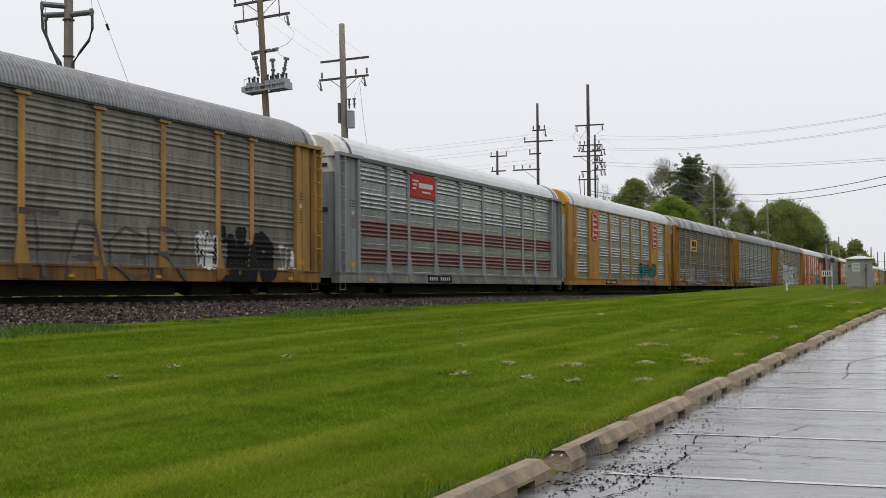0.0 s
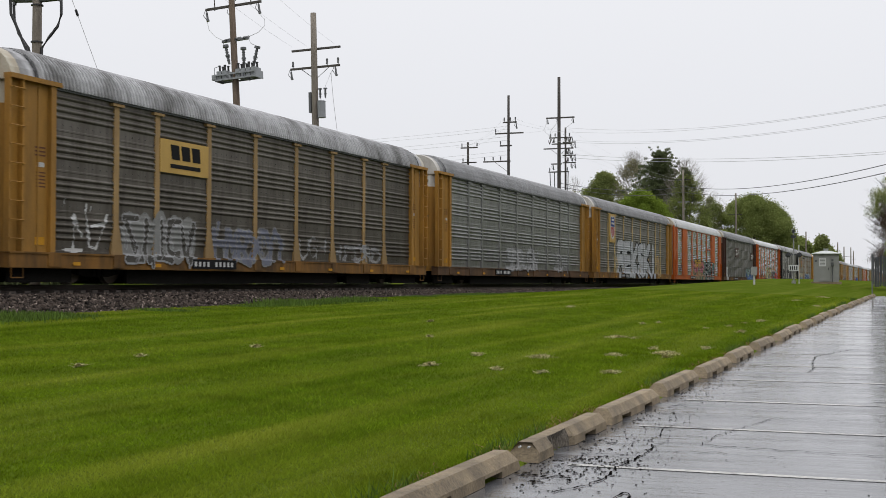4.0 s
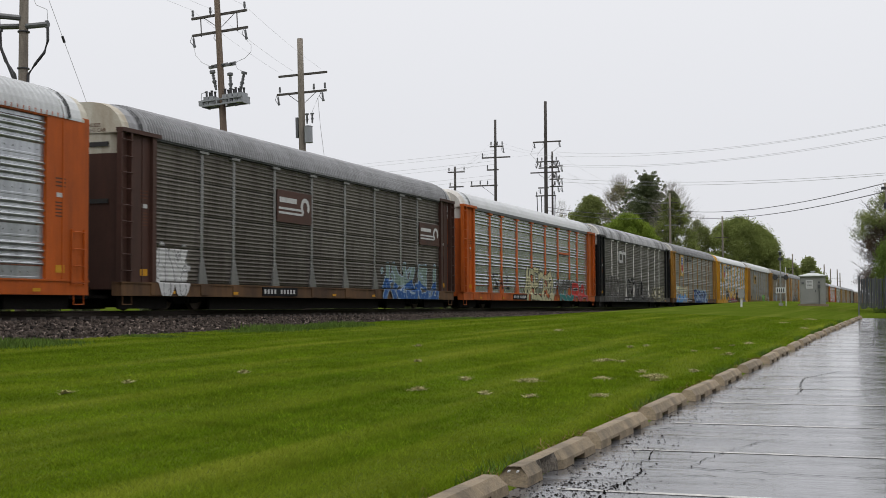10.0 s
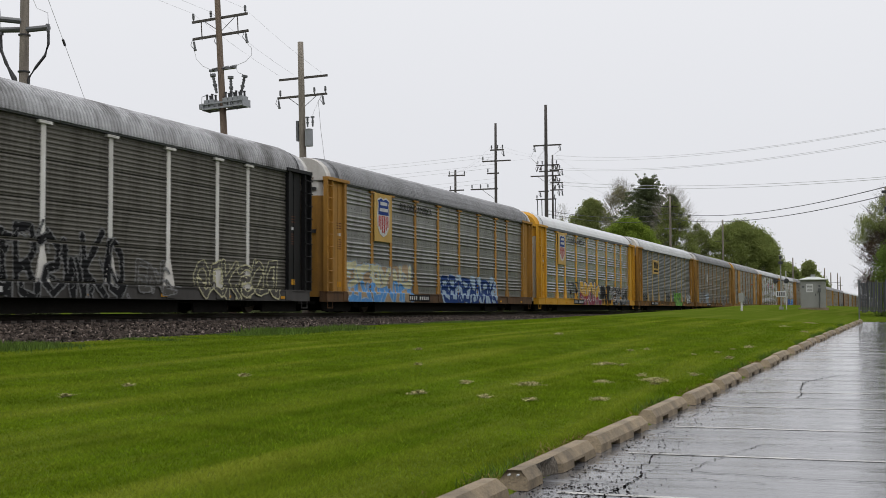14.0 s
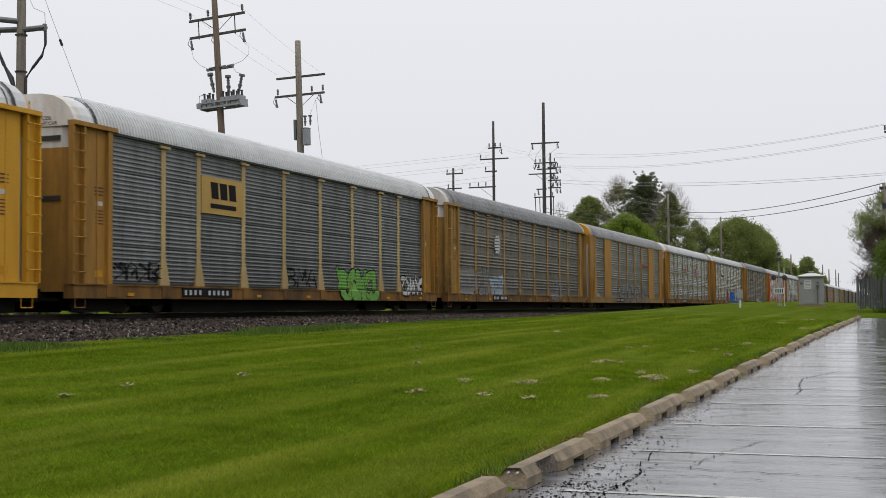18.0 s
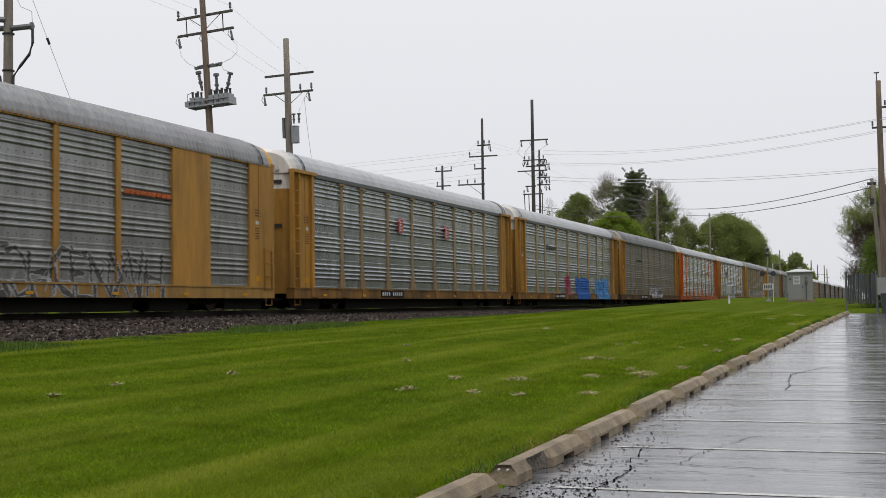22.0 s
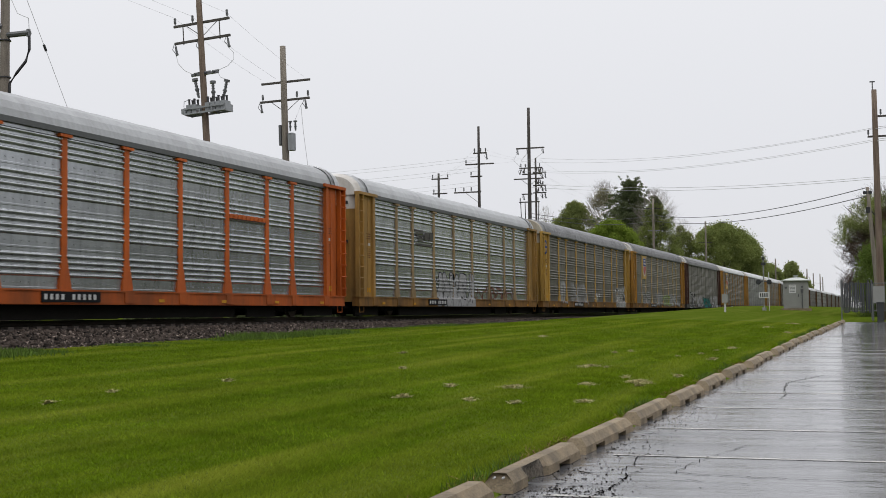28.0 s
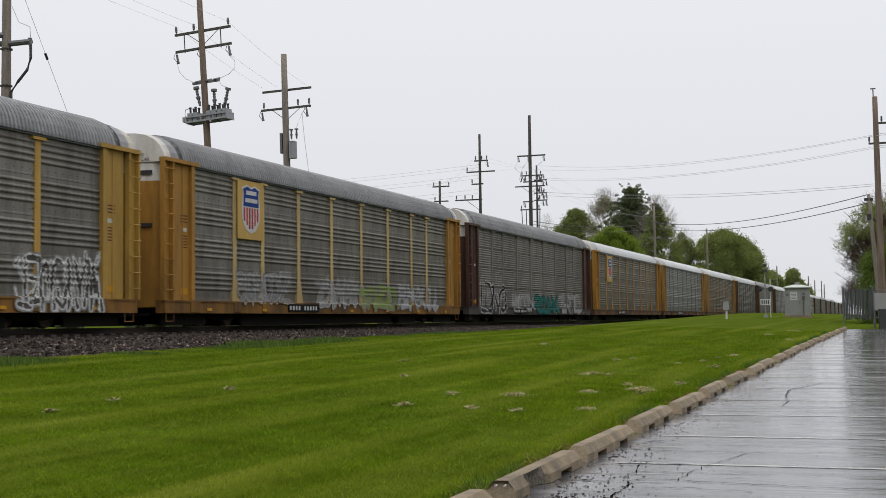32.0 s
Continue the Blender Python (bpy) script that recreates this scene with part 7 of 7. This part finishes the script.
def leaves(parent, blobs, n, size, m, seed, droop=0.0):
    """A crown: small leaf sprays gathered on the shells of overlapping clumps, with gaps between."""
    q = np.random.default_rng(seed)
    cs = np.array([b[:3] for b in blobs], float)
    rs = np.array([b[3:6] for b in blobs], float)
    vol = rs.prod(1) ** (2 / 3)
    pick = q.choice(len(blobs), n, p=vol / vol.sum())
    d = q.normal(size=(n, 3))
    d /= np.linalg.norm(d, axis=1)[:, None]
    rad = np.clip(1.0 - np.abs(q.normal(0, 0.40, n)) + q.exponential(0.13, n) + 0.08 * np.sin(d[:, 0] * 9 + pick) + 0.06 * np.sin(d[:, 2] * 11 + d[:, 1] * 7), 0.25, 1.75)
    gap = np.sin(d[:, 0] * 6 + pick * 1.3) * np.sin(d[:, 1] * 5 + pick) * np.sin(d[:, 2] * 7 + pick * 0.7) > -0.7
    c = (cs[pick] + d * rs[pick] * rad[:, None])[gap]
    n = len(c)
    a = q.normal(size=(n, 3))
    a /= np.linalg.norm(a, axis=1)[:, None]
    a[:, 2] -= droop
    b = np.cross(a, q.normal(size=(n, 3)))
    b /= np.linalg.norm(b, axis=1)[:, None] + 1e-9
    s = size * q.uniform(0.6, 1.5, n)[:, None]
    v = np.stack([c - a * s, c + b * s * 0.55, c + a * s, c - b * s * 0.45], 1).reshape(-1, 3)
    return part("crown", fast_mesh("crown", v, np.arange(4 * n).reshape(n, 4), [M[m]]), parent)


def limbs(parent, h, r, spread_, n, seed, twigs=0, m="bark"):
    q = random.Random(seed)
    g = Geo()
    g.tube([(0, 0, -0.3), (0.05 * h * q.uniform(-1, 1), 0.03 * h, h * 0.4), (0.06 * h * q.uniform(-1, 1), 0, h * 0.75), (0, 0, h)], r, 7, 0, r * 0.2)
    for i in range(n):
        z0 = h * q.uniform(0.2, 0.8)
        a = q.uniform(0, 6.28)
        l = spread_ * q.uniform(0.5, 1.0)
        p0 = Vector((0, 0, z0))
        p1_ = p0 + Vector((math.cos(a) * l * 0.5, math.sin(a) * l * 0.5, l * q.uniform(0.2, 0.45)))
        p2_ = p0 + Vector((math.cos(a) * l, math.sin(a) * l, l * q.uniform(0.4, 0.9)))
        g.tube([p0, p1_, p2_], r * 0.35, 5, 0, r * 0.06)
        for j in range(twigs):
            b = p0.lerp(p2_, q.uniform(0.4, 1.0))
            e = b + Vector((q.uniform(-1, 1), q.uniform(-1, 1), q.uniform(0.1, 1.1))) * spread_ * 0.33
            g.tube([b, b.lerp(e, 0.5) + Vector((0, 0, 0.05)), e], r * 0.10, 3, 0, r * 0.03)
    part("trunk", g.mesh("trunk", [M[m]]), parent)


def tree(name, label, x, y, h, blobs, n, size, m, seed, trunk=0.25, spread_=3.0, nl=7, twigs=0, extra=(), base=None):
    z = float(ground_z(x, y)) if base is None else base
    t = thing(name, label, "bush" if "bush" in name else "tree", pose(x, y, z), "trees along the railway")
    limbs(t, h * (0.92 if twigs > 8 else 0.85), trunk, spread_, nl, seed, twigs)
    if n:
        leaves(t, blobs, n, size, m, seed)
    for bl, nn, sz, mm in extra:
        leaves(t, bl, nn, sz, mm, seed + 3)
    return t


def clumps_in(w, d, z0, z1, n, seed, r0, r1, top=0.6):
    """Clump centres spread through a domed crown."""
    q = random.Random(seed)
    out = []
    while len(out) < n:
        x, y, t = q.uniform(-1, 1), q.uniform(-1, 1), q.random()
        lim = math.sqrt(max(0.02, 1 - max(0, (t - (1 - top)) / top) ** 2))
        if x * x + y * y < lim * lim:
            r_ = q.uniform(r0, r1)
            out.append((x * w, y * d, z0 + (z1 - z0) * t, r_, r_, r_ * q.uniform(0.7, 1.0)))
    return out


def dome(w, d, z0, z1, n, seed, r0, r1, low=0.35):
    """Clumps that fill a rounded crown up to an even, slightly bumpy outline; low is where the crown is widest."""
    q = random.Random(seed)
    out = []
    for i in range(n):
        t = q.random() ** 0.8
        u = (t - low) / (1 - low) if t > low else (low - t) / low * 0.62
        lim = math.sqrt(max(0.0, 1 - u * u))
        a, k = q.uniform(0, 2 * math.pi), (0.97 if i % 3 else q.uniform(0.2, 0.8))
        r_ = q.uniform(r0, r1)
        out.append((math.cos(a) * (w * lim * k - r_ * 0.6 * k), math.sin(a) * (d * lim * k - r_ * 0.6 * k), z0 + (z1 - z0) * t - r_ * 0.6, r_, r_, r_ * 0.9))
    return out


def boughs(h, z0, reach, seed, n=120):
    """Ragged sprays along the upswept branches of a pine, one branch after another up the trunk."""
    q = random.Random(seed)
    out = []
    for k in range(n):
        z = z0 + (h - z0) * (k + q.uniform(-0.8, 0.8)) / n
        below = max(0.1, h - z)
        long_ = min(reach, 0.5 + 1.3 * math.sqrt(below)) * q.uniform(0.5, 1.2)
        a = 2.4 * k + q.uniform(-0.4, 0.4)
        up = q.uniform(0.15, 0.7)
        for p in (0.25, 0.5, 0.75, 0.95, 1.1):
            r_ = (0.62 - 0.36 * p) * (0.75 + 0.5 * min(1, below / 6)) * q.uniform(0.7, 1.3)
            out.append((math.cos(a) * long_ * p, math.sin(a) * long_ * p, z + long_ * up * p * p + q.uniform(-0.3, 0.3), r_ * 1.1, r_ * 1.1, r_ * 0.85))
    return out


def twigs_in(parent, w, d, z0, z1, n, seed, r=0.010, low=0.4, m="twig"):
    """Fine bare twigs: forked sprays that rise outwards to a rounded outline."""
    q = random.Random(seed)
    g = Geo()
    for i in range(n):
        t = q.random() ** 0.7
        u = (t - low) / (1 - low) if t > low else (low - t) / low * 0.6
        lim = math.sqrt(max(0.03, 1 - u * u)) * q.uniform(0.72, 1.04)
        a = q.uniform(0, 2 * math.pi)
        tip = Vector((math.cos(a) * w * lim, math.sin(a) * d * lim, z0 + (z1 - z0) * t))
        root = Vector((tip.x * 0.45 + q.uniform(-.4, .4), tip.y * 0.45, tip.z - (z1 - z0) * q.uniform(0.08, 0.2)))
        mid = root.lerp(tip, 0.55) + Vector((q.uniform(-.2, .2), q.uniform(-.2, .2), -0.1))
        g.tube([root, mid, tip], r * 1.6, 3, 0, r * 0.4)
        for j in range(3):
            b = mid.lerp(tip, q.uniform(0, 0.7))
            e = b + (tip - root) * q.uniform(0.2, 0.4) + Vector((q.uniform(-.5, .5), q.uniform(-.5, .5), q.uniform(0, .5))) * 0.9
            g.tube([b, e], r * 0.8, 3, 0, r * 0.3)
    part("twig_spray", g.mesh("twig_spray", [M[m]]), parent, "fine bare twigs")


# behind the train, from the crossing outwards
tree("maple_tree", "round olive-green leafy tree behind the train", -47.8, 195, 16.6, dome(4.9, 3.6, 3, 17.2, 150, 1, 0.7, 1.25), 60000, 0.13, "leaf_olive", 21, 0.3,
     extra=[(dome(2.2, 1.8, 9.5, 15.6, 24, 71, 0.6, 1.0), 6000, 0.12, "leaf_red")])
t_ = tree("thin_tree", "slender leafless tree with fine twigs behind the train", -54.0, 200, 15.0, dome(1.4, 1.2, 10, 15.0, 14, 2, 0.4, 0.7), 2500, 0.07, "leaf_pale", 37, 0.12, 1.6, 8)
twigs_in(t_, 2.0, 1.8, 9, 17.3, 120, 81)
tree("pine_tree", "tall dark green pine with ragged upswept branches", -37.4, 188, 20.4, boughs(19.3, 3.0, 5.0, 3, 150), 200000, 0.085, "leaf_dark", 22, 0.30, 3.0, 14)
t_ = tree("birch_tree", "pale thinly leafed tree with fine bare twigs", -42.3, 191, 18.0, dome(3.3, 2.4, 6, 19.0, 90, 4, 0.5, 1.0), 15000, 0.085, "leaf_pale", 24, 0.15, 2.6, 12)
twigs_in(t_, 3.4, 2.8, 8, 20.2, 420, 82)
t_ = tree("ash_tree", "slim green tree with bare fine twigs round its top", -32.4, 181, 16.5, dome(3.7, 2.4, 2, 15.6, 110, 5, 0.5, 1.1, 0.3), 40000, 0.095, "leaf_mid", 25, 0.15, 2.6, 12,
          extra=[(dome(1.5, 1.4, 11.0, 16.4, 24, 72, 0.35, 0.7), 12000, 0.08, "leaf_dark")])
twigs_in(t_, 4.0, 3.0, 7, 17.8, 420, 83)
tree("lime_bush", "broad lime-green domed bush behind the train", -35.2, 164, 11.4, dome(5.0, 3.0, 1, 11.9, 140, 6, 0.6, 1.1, 0.3), 90000, 0.10, "leaf_lime", 26, 0.25)
tree("linden_tree", "large broad round-topped green tree beyond the train", -29.9, 235, 16.4, dome(7.8, 5.4, 1, 16.6, 260, 7, 1.0, 1.7, 0.5), 130000, 0.13, "leaf_mid", 27, 0.4, 5)
t_ = tree("olive_tree", "thin olive-coloured tree beside a larger tree", -37.0, 233, 14.6, dome(3.6, 2.6, 1, 15.6, 80, 8, 0.6, 1.1), 40000, 0.12, "leaf_olive", 28, 0.2, 3, 10)
twigs_in(t_, 3.6, 2.8, 6, 16.8, 150, 84)
tree("linden_tree", "rounded green tree beside a larger tree", -25.6, 240, 13.4, dome(3.2, 2.6, 1, 14.6, 80, 9, 0.7, 1.2), 50000, 0.13, "leaf_mid", 29, 0.3)
tree("hazel_bush", "low green bush below the trees", -30.0, 200, 7.8, dome(3.4, 2.4, 0.5, 8.6, 50, 10, 0.7, 1.2), 26000, 0.15, "leaf_mid", 30, 0.2)
tree("hazel_bush", "low green bush beside the track", -27.4, 262, 7.4, dome(3.0, 2.4, 0.5, 8.0, 40, 17, 0.8, 1.3), 16000, 0.2, "leaf_lime", 36, 0.2)
for i, (x, y, h, w) in enumerate(((-30.2, 345, 11.5, 3.0), (-26.4, 352, 14.0, 3.6), (-34, 372, 13, 4), (-24.6, 372, 10.0, 2.6), (-34, 470, 12, 5), (-39, 520, 13, 6))):
    tree("far_tree", "distant green tree along the railway", x, y, h, dome(w, w, 1, h, 40, 40 + i, 0.9, 1.7), 12000, 0.28, "leaf_olive" if i % 2 else "leaf_mid", 50 + i, 0.3)
# beyond the fence
t_ = tree("plum_tree", "red-brown spring tree with bare twigs by the fence", -0.4, 90, 7.6, dome(3.2, 3.0, 1.4, 7.2, 110, 11, 0.35, 0.8), 110000, 0.036, "leaf_red", 31, 0.14, 2.4, 14,
          extra=[(dome(3.5, 3.0, 4.4, 8.4, 80, 12, 0.3, 0.7), 55000, 0.038, "leaf_olive")])
twigs_in(t_, 3.6, 3.2, 1.5, 8.8, 420, 85, 0.011, 0.35, "bark")
tree("privet_bush", "dense fresh green bush behind the fence", -0.5, 84.5, 4.8, dome(2.3, 1.6, 0.2, 5.0, 70, 13, 0.5, 0.9), 60000, 0.06, "leaf_bush", 32, 0.10, 1.5)
tree("plum_tree", "taller red-brown tree at the lot's end", 6.4, 92, 13.0, clumps_in(4.4, 3.4, 2, 11.8, 70, 14, 0.9, 1.7, 0.7), 110000, 0.09, "leaf_red", 33, 0.22, 4, 14, 5)
tree("privet_bush", "dense green bush along the fence", 4.6, 83, 5.0, clumps_in(2.6, 1.6, 0.4, 4.0, 30, 15, 0.8, 1.4, 0.8), 24000, 0.09, "leaf_mid", 34, 0.10, 1.5)
tree("ash_tree", "green leafy tree at the lot's end", 13.0, 90, 16.0, clumps_in(5.5, 4, 2, 14.5, 70, 16, 1.2, 2.2, 0.7), 40000, 0.15, "leaf_mid", 35, 0.3, 5, 10, 3)
# woods on the horizon, scrub on the far side of the track, and added unseen tree rows
q = np.random.default_rng(77)


def woods(name, label, x0, x1, y0, y1, h0, h1, n, size, m, seed):
    r_ = random.Random(seed)
    bl = []
    for i in range(n):
        x, y = r_.uniform(x0, x1), r_.uniform(y0, y1)
        h = r_.uniform(h0, h1)
        z = float(ground_z(x, y))
        bl += [(x, y, z + h * 0.35, h * 0.4, h * 0.4, h * 0.38), (x + h * .1, y, z + h * 0.7, h * 0.3, h * 0.3, h * 0.32)]
    ob = leaves(None, bl, n * 420, size, m, seed)
    ob.name = name
    return tagged(ob, label, "woods", kind="stuff")


woods("far_woods", "hazy line of distant trees on the horizon", -260, -40, 560, 760, 9, 16, 46, 0.8, "leaf_olive", 61)
woods("far_woods", "hazy line of distant trees on the horizon", -20, 420, 520, 760, 9, 15, 50, 0.8, "leaf_olive", 62)
# two unseen rows right of the view, added to darken car sides and reflections
woods("woods", "row of leafy trees beyond the lot", 15, 34, 96, 420, 9, 14, 70, 0.45, "leaf_mid", 66)
woods("woods", "thicket of leafy trees behind the fence", 6, 17, 92, 330, 12, 17, 80, 0.40, "leaf_mid", 67)
# dark-leaved scrub, added to hide the bright bank seen under the cars
woods("scrub", "low dark scrub behind the ballast", -31.5, -29.4, 12, 150, 0.8, 1.3, 170, 0.11, "leaf_dark", 64)
# unseen row added to block low sky from the car panels
woods("woods", "row of leafy trees along the far side of the lot", 30, 40, -60, 150, 10, 15, 60, 0.42, "leaf_dark", 65)
woods("scrub", "low green scrub along the far side of the track", -37.5, -33.5, 14, 150, 1.0, 1.9, 90, 0.13, "leaf_dark", 63)


# ---- motion ----
def run(t):
    """Metres that the train has gone after t seconds: it slows a very little."""
    return 0.25 + 18.597 * t - 0.0052 * t * t


def motions():
    for i, car in enumerate(cars):
        walk(car, [(t, pose(TRACK_X, FIRST + PITCH * i - run(t), RAIL_Z)) for t in range(0, 33, 2)])


motions()
